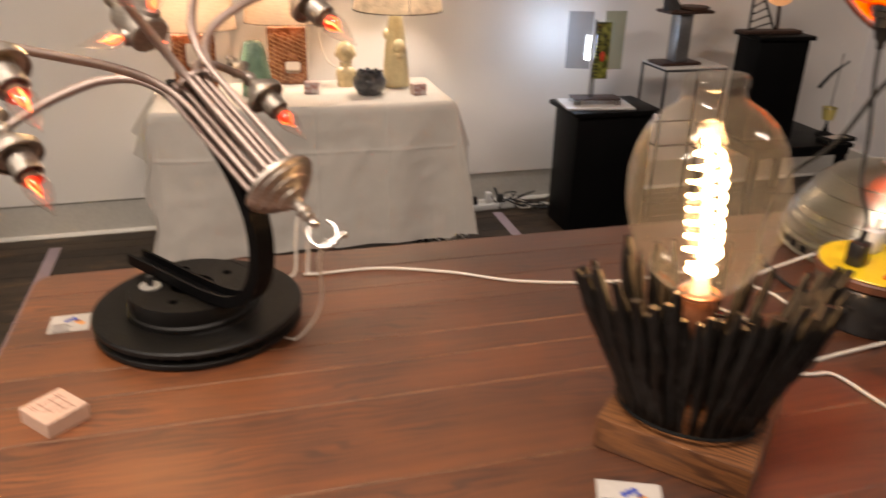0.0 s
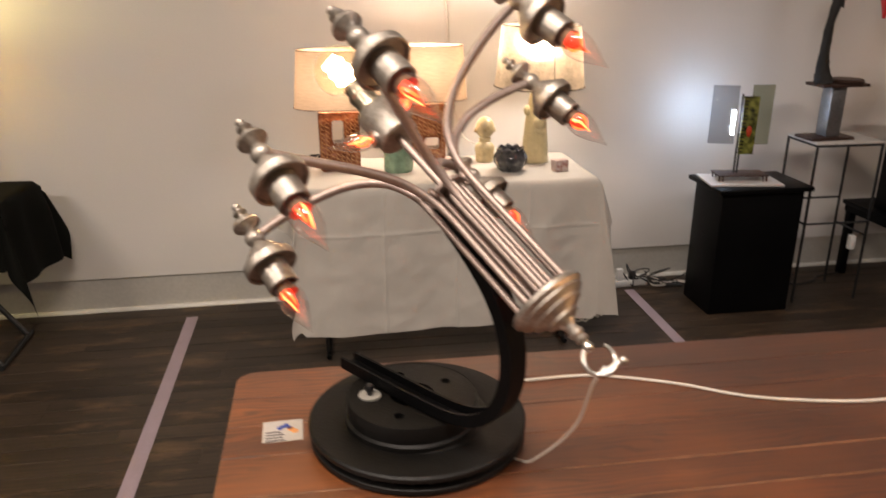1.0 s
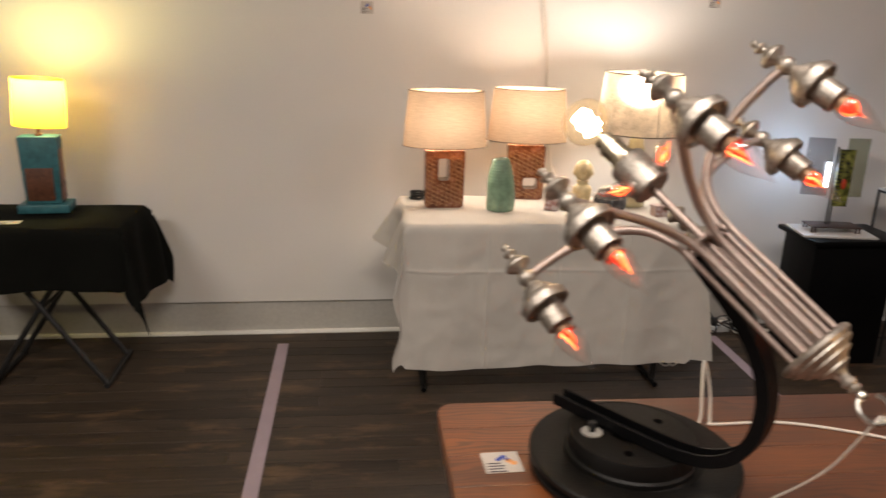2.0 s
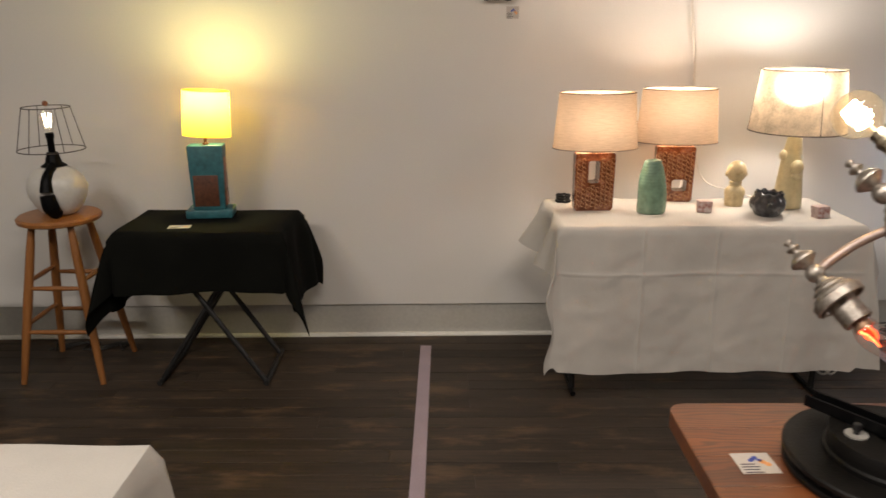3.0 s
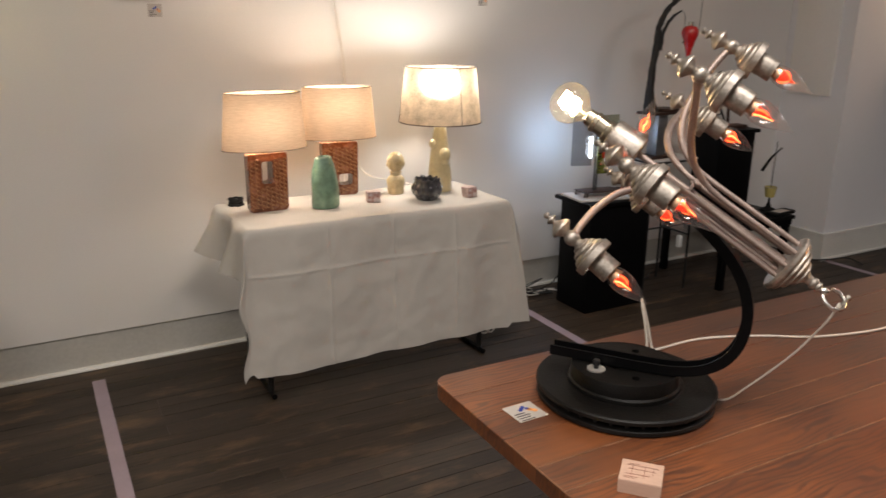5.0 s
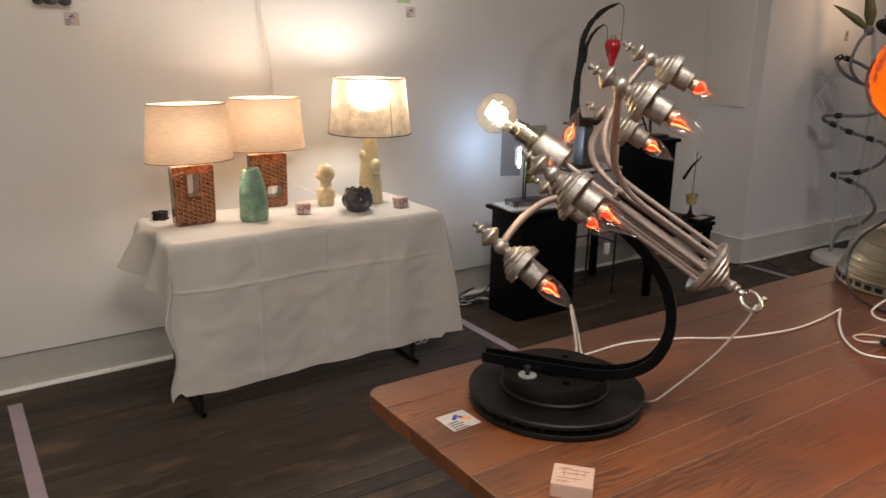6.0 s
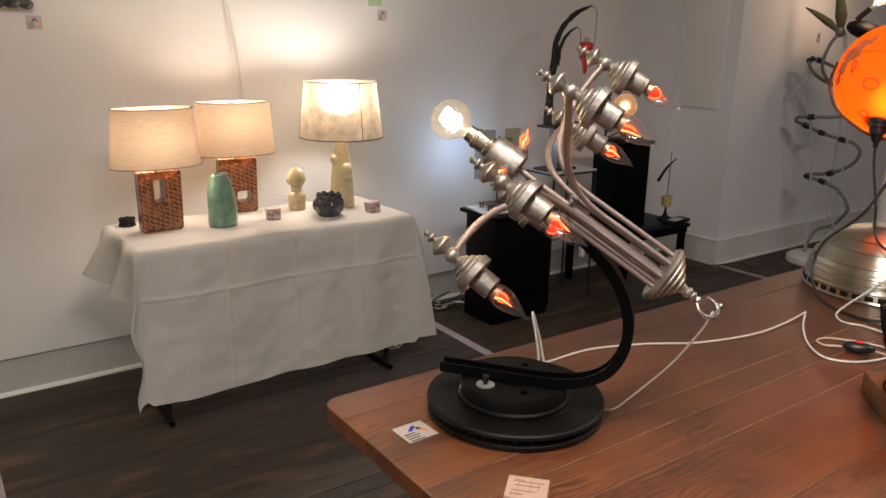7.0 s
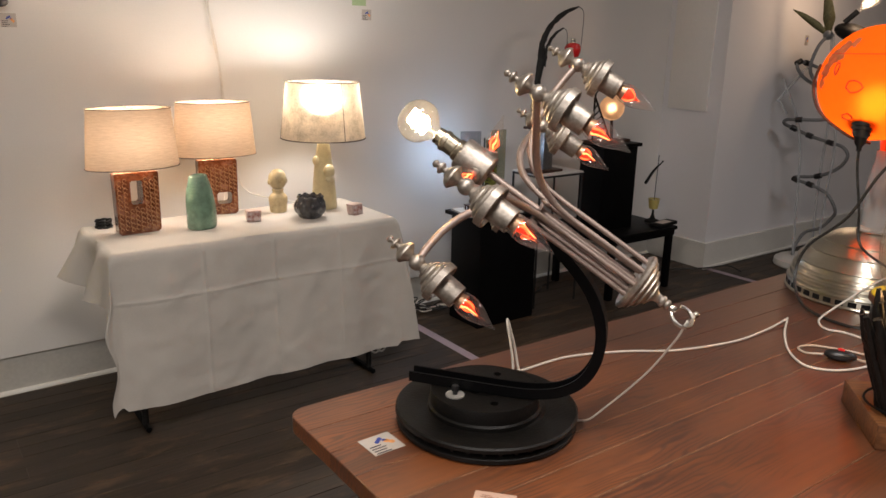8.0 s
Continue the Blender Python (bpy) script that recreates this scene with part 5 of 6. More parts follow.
cable("electric_cable", [(1.24, 1.08, TABLE_Z + 0.50), (1.17, 1.163, TABLE_Z + 0.373), (1.14, 1.219, TABLE_Z + 0.243), (1.12, 1.300, TABLE_Z + 0.150), (1.10, 1.312, TABLE_Z + 0.072), (1.05, 1.262, TABLE_Z + 0.022), (1.029, 1.195, T + 0.001), (1.019, 1.117, T + 0.001), (1.03, 1.078, T + 0.004)], 0.0040, M_CORD_BLACK, "thick black braided cord arching down to the table")


# ---- the white-clothed table by the wall ----
WT_X0, WT_X1, WT_Y0, WT_Y1 = -0.252, 0.930, 3.072, 3.560


def folding_table(name, x0, y0, x1, y1, top, label, inset=0.16):
    t = thing(name, pose((x0 + x1) / 2, (y0 + y1) / 2, 0), label, "table")
    w, d = (x1 - x0) / 2, (y1 - y0) / 2
    part("tabletop", box(-w + 0.004, -d + 0.004, top - 0.038, w - 0.004, d - 0.004, top - 0.0035, 0.006), M_ENAMEL, t)
    for sx in (-1, 1):
        x = sx * (w - inset)
        part("leg", rod((x, -d + 0.08, 0.02), (x, -d + 0.08, top - 0.04), 0.013), M_BARE, t)
        part("leg", rod((x, d - 0.08, 0.02), (x, d - 0.08, top - 0.04), 0.013), M_BARE, t)
        part("foot_bar", tube([(x, -d + 0.035, 0.012), (x, d - 0.01, 0.012)], 0.0115, 8, 1, smooth=False), M_BLACK_PAINT, t)
        part("brace", rod((x, 0, 0.25), (x - sx * 0.3, 0, top - 0.045), 0.007), M_BARE, t)
    return t


def white_table():
    folding_table("folding_table", WT_X0, WT_Y0, WT_X1, WT_Y1, CLOTH_Z, "folding table with dark metal legs under a white cloth", 0.085)
    c = draped(WT_X1 - WT_X0, WT_Y1 - WT_Y0, 0.595, 0.195, 0.10, 5, flare=0.055, fold=0.10, step=0.018, ripple=0.011, side_flare=0.30, creases=(-0.27, 0.02, 0.31), cross=(0.185,), fold_r=0.12, side_wave=1.0)
    cloth = solo("tablecloth", c, M_CLOTH, pose((WT_X0 + WT_X1) / 2, (WT_Y0 + WT_Y1) / 2, CLOTH_Z), "white linen tablecloth with fold creases hanging over the table", "tablecloth", smooth=60)
    return cloth


def shade_oval(w_top, w_bot, ratio, h, n=56, thick=0.0012):
    """An oval drum, open above and below."""
    prof = [(w_bot / 2, 0), (w_top / 2, h)]
    bm = bmesh.new()
    rings = []
    for k in range(7):
        t = k / 6
        r = w_bot / 2 + (w_top / 2 - w_bot / 2) * t
        rings.append([bm.verts.new((r * math.cos(6.2832 * i / n), r * ratio * math.sin(6.2832 * i / n), h * t)) for i in range(n)])
    for a, b in zip(rings, rings[1:]):
        for i in range(n):
            bm.faces.new((a[i], a[(i + 1) % n], b[(i + 1) % n], b[i]))
    return bm


def oval_ring(w, ratio, z, r, n=48):
    return tube([(w / 2 * math.cos(6.2832 * i / n), w / 2 * ratio * math.sin(6.2832 * i / n), z) for i in range(n + 1)], r, 6, 1, smooth=False)


def slab_lamp(m, hole, watts, bulb_z, label):
    """A slab-built clay lamp base with a window through it, under an oval linen shade."""
    s = thing("slab_lamp", m, label, "lamp", "pair of slab lamps")
    w, h, d = 0.165, 0.242, 0.072
    out = []
    for x, z in round_rect(-w / 2, 0.004, w / 2, h, 0.010, 3):
        out.append((x * (1.0 + 0.03 * (z / h - 0.5)), z))
    body = plate(out, [hole[::-1]], -d / 2, d / 2)
    # bow the faces into an oval plan
    for v in body.verts:
        v.co.z *= 1.0 - 0.35 * (abs(v.co.x) / (w / 2)) ** 2.5
    moved(body, Matrix.Rotation(math.pi / 2, 4, "X"))
    base = part("base", body, M_SLAB, s, "brown glazed clay slab with a cut-out window", smooth=50)
    # columns of open loops pressed out of the face
    hx, hz = [p[0] for p in hole], [p[1] for p in hole]
    rng = random.Random(len(label))
    kinds = []
    for k in range(4):
        start, r = -0.35 + 0.22 * k, 0.0066 + 0.0004 * k
        kinds.append(mesh_of("loop", tube([(r * math.cos(start + 0.62 * i), 0, 1.15 * r * math.sin(start + 0.62 * i)) for i in range(9)], 0.0021, 5, 1, smooth=False), M_LOOP, 60))
    for col in range(8):
        for row in range(12):
            x, z = -w / 2 + 0.0125 + 0.020 * col, 0.020 + 0.0185 * row + 0.009 * (col % 2)
            if z > h - 0.022 or (min(hx) - 0.010 < x < max(hx) + 0.010 and min(hz) - 0.010 < z < max(hz) + 0.010):
                continue
            deep = d / 2 * (1.0 - 0.35 * (abs(x) / (w / 2)) ** 2.5)
            part("loop", rng.choice(kinds), None, base, m=Matrix.Translation((x + rng.uniform(-0.001, 0.001), -deep, z)))
    part("foot", box(-w / 2 + 0.01, -d / 2 + 0.012, 0, w / 2 - 0.01, d / 2 - 0.012, 0.006), M_CLAY, s)
    part("stem", lathe([(0.012, h - 0.002), (0.012, h + 0.006), (0.006, h + 0.010), (0.006, h + 0.06), (0, h + 0.06)], 16), M_SOCKET, s)
    shade = part("shade", shade_oval(0.312, 0.352, 0.62, 0.224), M_SHADE_A, s, "glowing oval beige linen shade", pose(0, 0, 0.262))
    part("top_rim", oval_ring(0.3135, 0.62, 0.224, 0.0018), M_SHADE_RIM, shade)
    part("bottom_rim", oval_ring(0.3535, 0.62, 0.0, 0.0016), M_SHADE_RIM, shade)
    for a in (0, 90):
        dx, dy = math.cos(radians(a)) * 0.155, math.sin(radians(a)) * 0.155 * 0.62
        part("spider_wire", rod((-dx, -dy, 0.222), (dx, dy, 0.222), 0.0013, 6), M_SOCKET, shade)
    lamp("POINT", "slab_lamp_bulb", m @ Matrix.Translation((0, 0.012, bulb_z)), watts, (1.0, 0.875, 0.735), 0.05)
    return s


def green_vase():
    v = bmesh.new()
    wall = [(0.0, 0.0595), (0.10, 0.0615), (0.35, 0.0605), (0.55, 0.0575), (0.70, 0.0530), (0.82, 0.0470), (0.92, 0.0405), (1.0, 0.0350)]
    prof = [(0.0, 0.0), (0.056, 0.0)]
    for i in range(53):      # throwing ridges towards the shoulder
        k = i / 52
        j = next(q for q in range(len(wall) - 1) if wall[q + 1][0] >= k)
        (k0, r0), (k1, r1) = wall[j], wall[j + 1]
        r = r0 + (r1 - r0) * (k - k0) / (k1 - k0)
        prof.append((r + 0.0009 * math.sin(520 * 0.2 * k) * min(1, max(0.1, 2 * k - 0.5)), 0.004 + 0.211 * k))
    prof += [(0.0325, 0.2185), (0.027, 0.2195), (0.0205, 0.2205), (0.0190, 0.2185), (0.0190, 0.19), (0, 0.17)]
    lathe(prof, 40, v, 1.0, 0.86)
    for q in v.verts:
        k = q.co.z / 0.22
        q.co.x = q.co.x * (1 + 0.02 * math.sin(3 * math.atan2(q.co.y, q.co.x) + 9 * k)) - 0.008 * k * k
        if k > 0.8:
            q.co.z += 0.08 * q.co.x
    solo("vase", v, M_GREEN, pose(0.155, 3.308, CLOTH_Z + 0.001, 0, 0, 8), "green glazed bottle-shaped pottery vase with fine ridges", "vase")


def figurine():
    """A pale bust reduced to plain forms."""
    b = lathe([(0, 0), (0.036, 0), (0.039, 0.006), (0.040, 0.030), (0.0435, 0.052), (0.0425, 0.068), (0.035, 0.079), (0.026, 0.086), (0.0245, 0.095), (0.028, 0.099), (0.025, 0.106), (0, 0.107)], 28, None, 1, 0.85)
    ball(0.042, (0, 0, 0.148), 24, 16, (0.98, 0.95, 1.12), b)
    ball(0.010, (-0.041, 0, 0.138), 10, 8, (0.6, 0.9, 1.2), b)
    ball(0.010, (0.041, 0, 0.138), 10, 8, (0.6, 0.9, 1.2), b)
    solo("figurine", b, M_BONE_DARK, pose(0.540, 3.425, CLOTH_Z + 0.001), "small pale amber glazed ceramic bust figurine", "figurine")


def ruffled_pot():
    p = bmesh.new()
    prof = [(0, 0.0), (0.042, 0.0), (0.050, 0.006), (0.060, 0.026), (0.0655, 0.048), (0.062, 0.070), (0.054, 0.084), (0.056, 0.094), (0.052, 0.098), (0.047, 0.092), (0.048, 0.072), (0.052, 0.04), (0.03, 0.012), (0, 0.010)]
    lathe(prof, 48, p)
    for v in p.verts:
        a = math.atan2(v.co.y, v.co.x)
        k = v.co.z / 0.09
        f = 1 + (0.065 * math.sin(8 * a + 1) + 0.03 * math.sin(11 * a + 3 * k)) * min(1, k * 1.2)
        v.co.x *= f
        v.co.y *= f
        v.co.z += 0.004 * k * math.sin(9 * a + 0.6) * (k > 0.7)
    pot = thing("pot", pose(0.612, 3.250, CLOTH_Z + 0.001), "small black and grey glazed pot with swelling lobes", "pot")
    part("bowl", p, M_POT, pot, smooth=60)
    rng = random.Random(6)
    for j in range(7):
        a = 6.2832 * (j + rng.uniform(-0.2, 0.2)) / 7
        r = rng.uniform(0.026, 0.031)
        part("lump", ball(r, (0.044 * math.cos(a), 0.044 * math.sin(a), rng.uniform(0.044, 0.050)), 16, 12, (1.0, 1.0, 1.25)), M_POT, pot, smooth=60)


def tower_lamp():
    s = thing("tower_lamp", pose(0.757, 3.400, CLOTH_Z + 0.001), "tapered pale yellow ceramic lamp with lumps under mottled shade", "lamp")
    body = lathe([(0, 0), (0.058, 0), (0.061, 0.006), (0.058, 0.05), (0.052, 0.12), (0.045, 0.19), (0.037, 0.25), (0.030, 0.290), (0.026, 0.303), (0, 0.305)], 36, None, 1, 0.85)
    ball(0.028, (0.006, -0.040, 0.175), 18, 12, (1, 0.8, 1.15), body)
    ball(0.020, (-0.040, -0.004, 0.222), 16, 10, (0.8, 1, 1.15), body)
    ball(0.016, (0.004, -0.046, 0.140), 14, 10, (1.25, 0.6, 0.9), body)
    part("base", body, M_BONE, s, "tapered glazed base with raised lumps", smooth=60)
    part("stem", lathe([(0.010, 0.304), (0.010, 0.315), (0.006, 0.318), (0.006, 0.40), (0, 0.40)], 14), M_SOCKET, s)
    h, r0, r1 = 0.250, 0.191, 0.163
    sh = part("shade", lathe([(r0, 0), (r0 + (r1 - r0) * 0.25, h * 0.25), (r0 + (r1 - r0) * 0.5, h * 0.5), (r0 + (r1 - r0) * 0.75, h * 0.75), (r1, h)], 64, cap=False), M_SHADE_C, s, "glowing mottled parchment shade with dark seams", pose(0.016, 0.03, 0.320))
    part("bottom_rim", oval_ring(2 * r0 + 0.002, 1, 0, 0.0026), M_SHADE_RIM, sh)
    part("top_rim", oval_ring(2 * r1 + 0.002, 1, h, 0.0022), M_SHADE_RIM, sh)
    for a in (-87, 33, 153):
        c, t = math.cos(radians(a)), math.sin(radians(a))
        part("seam", rod(((r0 + 0.0008) * c, (r0 + 0.0008) * t, 0), ((r1 + 0.0008) * c, (r1 + 0.0008) * t, h), 0.0014, 6), M_SHADE_RIM, sh)
        part("spider_wire", rod((0, 0, h - 0.012), (r1 * c, r1 * t, h - 0.004), 0.0014, 6), M_SOCKET, sh)
    lamp("POINT", "tower_lamp_bulb", pose(0.772, 3.43, CLOTH_Z + 0.500), 12.0, (1.0, 0.92, 0.83), 0.06)


def picture_block(x, y, rz, tint):
    s = thing("picture_block", pose(x, y, CLOTH_Z + 0.001, 0, 0, rz), "small faceted block with a coloured picture face", "ornament", "picture blocks")
    b = box(-0.029, -0.021, 0, 0.029, 0.021, 0.046, 0.002, 1)
    for v in b.verts:
        v.co.y += 0.22 * v.co.z
        v.co.x += 0.10 * v.co.z * (v.co.x > 0)
    part("block", b, M_PINK_BLOCK, s)
    f = bmesh.new()
    box(-0.027, -0.0224, 0.003, 0.027, -0.0213, 0.043, bm=f)
    for v in f.verts:
        v.co.y += 0.22 * v.co.z
    part("picture", f, tint, s)


def trivet():
    s = thing("iron_trivet", pose(-0.182, 3.50, CLOTH_Z + 0.001), "small black cast ring ornament", "ornament")
    for z, r in ((0.005, 0.030), (0.018, 0.027), (0.029, 0.029)):
        pts = [(r * math.cos(6.2832 * i / 20), 0.8 * r * math.sin(6.2832 * i / 20), z + 0.002 * math.sin(i * 1.9)) for i in range(21)]
        part("ring", tube(pts, 0.005, 7, 1, smooth=False), M_IRON, s)
    for k in range(3):
        a = 6.2832 * k / 3 + 0.4
        part("post", rod((0.028 * math.cos(a), 0.022 * math.sin(a), 0.0), (0.027 * math.cos(a), 0.021 * math.sin(a), 0.030), 0.004, 8), M_IRON, s)


white_table()
slab_lamp(pose(-0.082, 3.355, CLOTH_Z + 0.001, 0, 0, 3), round_rect(-0.030, 0.120, 0.016, 0.212, 0.010, 4), 7.0, 0.372, "brown loop-stamped slab lamp with tall window and beige oval shade")
slab_lamp(pose(0.300, 3.520, CLOTH_Z + 0.001, 0, 0, -4), round_rect(-0.012, 0.050, 0.052, 0.100, 0.012, 4), 7.6, 0.408, "brown loop-stamped slab lamp with low window and beige oval shade")
green_vase()
figurine()
ruffled_pot()
tower_lamp()
picture_block(0.376, 3.312, -12, M_PICTURE)
picture_block(0.815, 3.212, 14, M_PICTURE)
trivet()


# ---- on and along the wall ----
def wall_label(x, z, w=0.056, h=0.052, seed=2):
    y = WALL_Y + (x + 0.8) * math.tan(radians(TILT_WALL)) - 0.0006
    return price_card(pose(x, y, z, 90, 0, TILT_WALL), w, h, "small white printed label on the wall", seed)


wall_label(-0.40, 1.545, seed=7)
wall_label(1.215, 1.622, seed=9)
price_card(pose(4.60, 3.3694, 1.562, 90, 0, 0), 0.045, 0.07, "small grey printed label on the wall", 13)


def paper_tag(x, y, rz):
    t = thing("paper_tag", pose(x, y, CLOTH_Z + 0.0025, 0, 0, rz), "small blank white paper tag lying on the tablecloth", "tag", "paper tags")
    b = box(-0.026, -0.011, 0, 0.026, 0.011, 0.0006)
    for v in b.verts:
        v.co.z += 0.002 * (v.co.x > 0)
    part("tag", b, M_CARD, t, smooth=0)


paper_tag(0.165, 3.235, 6)
paper_tag(-0.065, 3.300, -8)


def wall_ornament():
    s = thing("wall_ornament", pose(-0.475, WALL_Y - 0.002, 1.60, 0, 0, TILT_WALL), "dark glazed wall sculpture hung above a label", "sculpture")
    b = ball(0.05, (0, -0.025, 0.045), 20, 14, (1.15, 0.5, 1.0))
    ball(0.025, (0.05, -0.03, 0.012), 14, 10, (1.1, 0.7, 0.8), b)
    ball(0.02, (-0.045, -0.03, 0.010), 14, 10, (1.0, 0.7, 0.8), b)
    part("body", b, M_POT, s)
    g = thing("paper_note", pose(1.16, WALL_Y + 0.036, 1.665, 0, 0, TILT_WALL), "pale green paper work pinned on the wall", "picture")
    part("sheet", box(-0.03, -0.003, 0, 0.05, 0.0, 0.16, 0.001), M_PAPER_GREEN, g)


wall_ornament()
WY = WALL_Y + 0.018
cord = thing("hanging_cable", pose(0, 0, 0), "white lamp cord and plug hanging on the wall", "cable")
part("cord", tube([(0.375, WY - 0.012, 1.66), (0.392, WY - 0.008, 1.60), (0.405, WY - 0.010, 1.48), (0.425, WY - 0.008, 1.36), (0.430, WY - 0.010, 1.24), (0.42, WY - 0.02, 1.0), (0.40, WY - 0.06, 0.80), (0.36, 3.62, 0.77), (0.33, 3.575, CLOTH_Z + 0.005)], 0.0032, 8, 6), M_CORD_WHITE, cord)
part("cord", tube([(0.388, WY - 0.012, 1.66), (0.398, WY - 0.008, 1.58), (0.418, WY - 0.010, 1.45), (0.432, WY - 0.008, 1.33), (0.44, WY - 0.010, 1.20), (0.46, WY - 0.02, 0.95), (0.50, WY - 0.08, 0.80), (0.62, 3.60, 0.765), (0.70, 3.50, CLOTH_Z + 0.005)], 0.0032, 8, 6), M_CORD_WHITE, cord)
part("plug", box(0.366, WY - 0.038, 1.655, 0.396, WY - 0.004, 1.715, 0.006), M_PLASTIC_WHITE, cord)


def floor_strip():
    s = thing("power_strip", pose(1.30, 3.70, 0, 0, 0, 4), "white power strip with plugs on the floor by the wall", "power strip")
    part("body", box(-0.17, -0.024, 0, 0.17, 0.024, 0.034, 0.006), M_PLASTIC_WHITE, s)
    for k, x in enumerate((-0.06, 0.02, 0.09)):
        part("plug", box(x - 0.016, -0.016, 0.033, x + 0.016, 0.016, 0.075 + 0.02 * (k == 1), 0.005), (M_PLASTIC_BLACK, M_PLASTIC_WHITE, M_PLASTIC_BLACK)[k], s)
    part("adapter", box(-0.13, -0.020, 0.033, -0.085, 0.020, 0.090, 0.006), M_CANDLE, s)
    rng = random.Random(12)
    for k in range(5):
        x, y = 1.36 + 0.03 * k, 3.69
        pts = [(x - 0.03, y, 0.08)]
        for i in range(9):
            t = i / 8
            pts.append((x + 0.02 + 0.20 * t + rng.uniform(-0.06, 0.06), y - 0.01 + rng.uniform(-0.06, 0.04), 0.015 + max(0, 0.12 * math.sin(3 * t + k) * rng.uniform(0.2, 1))))
        cable("electric_cable", pts, 0.0038, M_CORD_WHITE if k == 3 else M_CORD_BLACK, "tangled cord on the floor beside the power strip", steps=5)
    for k in range(2):
        pts = [(0.93 + 0.09 * math.cos(0.6 * i + k) + 0.008 * i, 3.36 + 0.07 * math.sin(0.6 * i + k), 0.012 + 0.006 * i * (i % 2)) for i in range(16)]
        cable("electric_cable", pts, 0.0045, M_CORD_WHITE, "coiled white cord on the floor under the table", steps=5)


floor_strip()


# ---- the black-clothed table, its lamp, and the stool ----
def black_table():
    x0, x1, y0, y1, top = -2.045, -1.365, 3.185, 3.575, 0.693
    t = thing("tray_table", pose((x0 + x1) / 2, (y0 + y1) / 2, 0), "folding table with crossed dark metal legs under a black cloth", "table")
    w, d = (x1 - x0) / 2, (y1 - y0) / 2
    part("tabletop", box(-w + 0.004, -d + 0.004, top - 0.03, w - 0.004, d - 0.004, top - 0.003, 0.01), M_BLACK_PAINT, t)
    for y in (-d + 0.05, d - 0.05):
        for sx in (-1, 1):
            part("leg", rod((sx * -0.23, y + 0.012 * sx, 0.012), (sx * 0.20, y + 0.012 * sx, top - 0.03), 0.0115), M_BARE, t)
    for sx in (-1, 1):
        part("foot_bar", rod((sx * 0.23, -d + 0.02, 0.012), (sx * 0.23, d - 0.02, 0.012), 0.0115), M_BARE, t)
    part("pivot", rod((-0.0, -d + 0.03, 0.345), (0.0, d - 0.03, 0.345), 0.007), M_BARE, t)
    c = draped(x1 - x0, y1 - y0, 0.250, 0.345, 0.18, 11, flare=0.10, fold=0.38, step=0.022, ripple=0.020)
    solo("tablecloth", c, M_BLACK_CLOTH, pose((x0 + x1) / 2, (y0 + y1) / 2, top), "black square tablecloth with hanging corner points", "tablecloth", smooth=60)
    price_card(pose(-1.80, 3.27, top + 0.002, 0, 0, 6), 0.09, 0.05, "small white printed card", 4)


def turquoise_lamp():
    s = thing("turquoise_lamp", pose(-1.722, 3.462, 0.696, 0, 0, 6), "turquoise and rust-brown slab lamp with a glowing yellow shade", "lamp")
    part("foot", box(-0.098, -0.062, 0, 0.098, 0.062, 0.036, 0.006), M_TURQ, s)
    b = box(-0.068, -0.040, 0.036, 0.068, 0.040, 0.312, 0.007)
    for v in b.verts:
        v.co.x *= 1 + 0.12 * (v.co.z - 0.036) / 0.28
    part("body", b, M_TURQ, s)
    part("brown_panel", box(-0.058, -0.0425, 0.050, 0.046, -0.0395, 0.185, 0.001), M_RUST, s, "rust-brown glazed panel")
    part("side_panel", box(0.0705, -0.030, 0.05, 0.0745, 0.030, 0.26, 0.001), M_CLAY, s)
    part("stem", lathe([(0.014, 0.311), (0.014, 0.318), (0.007, 0.322), (0.007, 0.40), (0, 0.40)], 14), M_CLAY, s)
    sh = part("shade", shade_oval(0.192, 0.200, 0.72, 0.188), M_SHADE_Y, s, "glowing yellow oval shade sitting a little crooked", pose(0.008, 0, 0.350, 0, 3.5, 0))
    part("top_rim", oval_ring(0.193, 0.72, 0.188, 0.0014), M_SHADE_Y, sh)
    part("bottom_rim", oval_ring(0.201, 0.72, 0.0, 0.0014), M_SHADE_Y, sh)
    lamp("POINT", "turquoise_lamp_bulb", pose(-1.706, 3.492, 0.696 + 0.515), 11.5, (1.0, 0.88, 0.36), 0.03)


STOOL = Vector((-2.36, 3.40, 0))


def bar_stool():
    s = thing("bar_stool", Matrix.Translation(STOOL), "round-seated varnished pine bar stool with turned legs", "stool")
    part("seat", lathe([(0, 0.690), (0.155, 0.690), (0.168, 0.697), (0.170, 0.710), (0.162, 0.719), (0, 0.722)], 40), M_PINE, s)
    foot, head = 0.245, 0.115
    legs = [45 + 90 * k for k in range(4)]
    at = lambda a, z: Vector((math.cos(radians(a)), math.sin(radians(a)), 0)) * (foot + (head - foot) * z / 0.69) + Vector((0, 0, z))
    for a in legs:
        part("leg", tube([at(a, 0.0), at(a, 0.12), at(a, 0.35), at(a, 0.58), at(a, 0.692)], [0.012, 0.016, 0.020, 0.018, 0.013], 12, 4), M_PINE, s)
    for k, a in enumerate(legs):
        for z in (0.23 + 0.03 * (k % 2), 0.42 + 0.03 * (k % 2)):
            part("rung", tube([at(a, z), (at(a, z) + at(a + 90, z)) / 2, at(a + 90, z)], [0.008, 0.0115, 0.008], 10, 3), M_PINE, s)


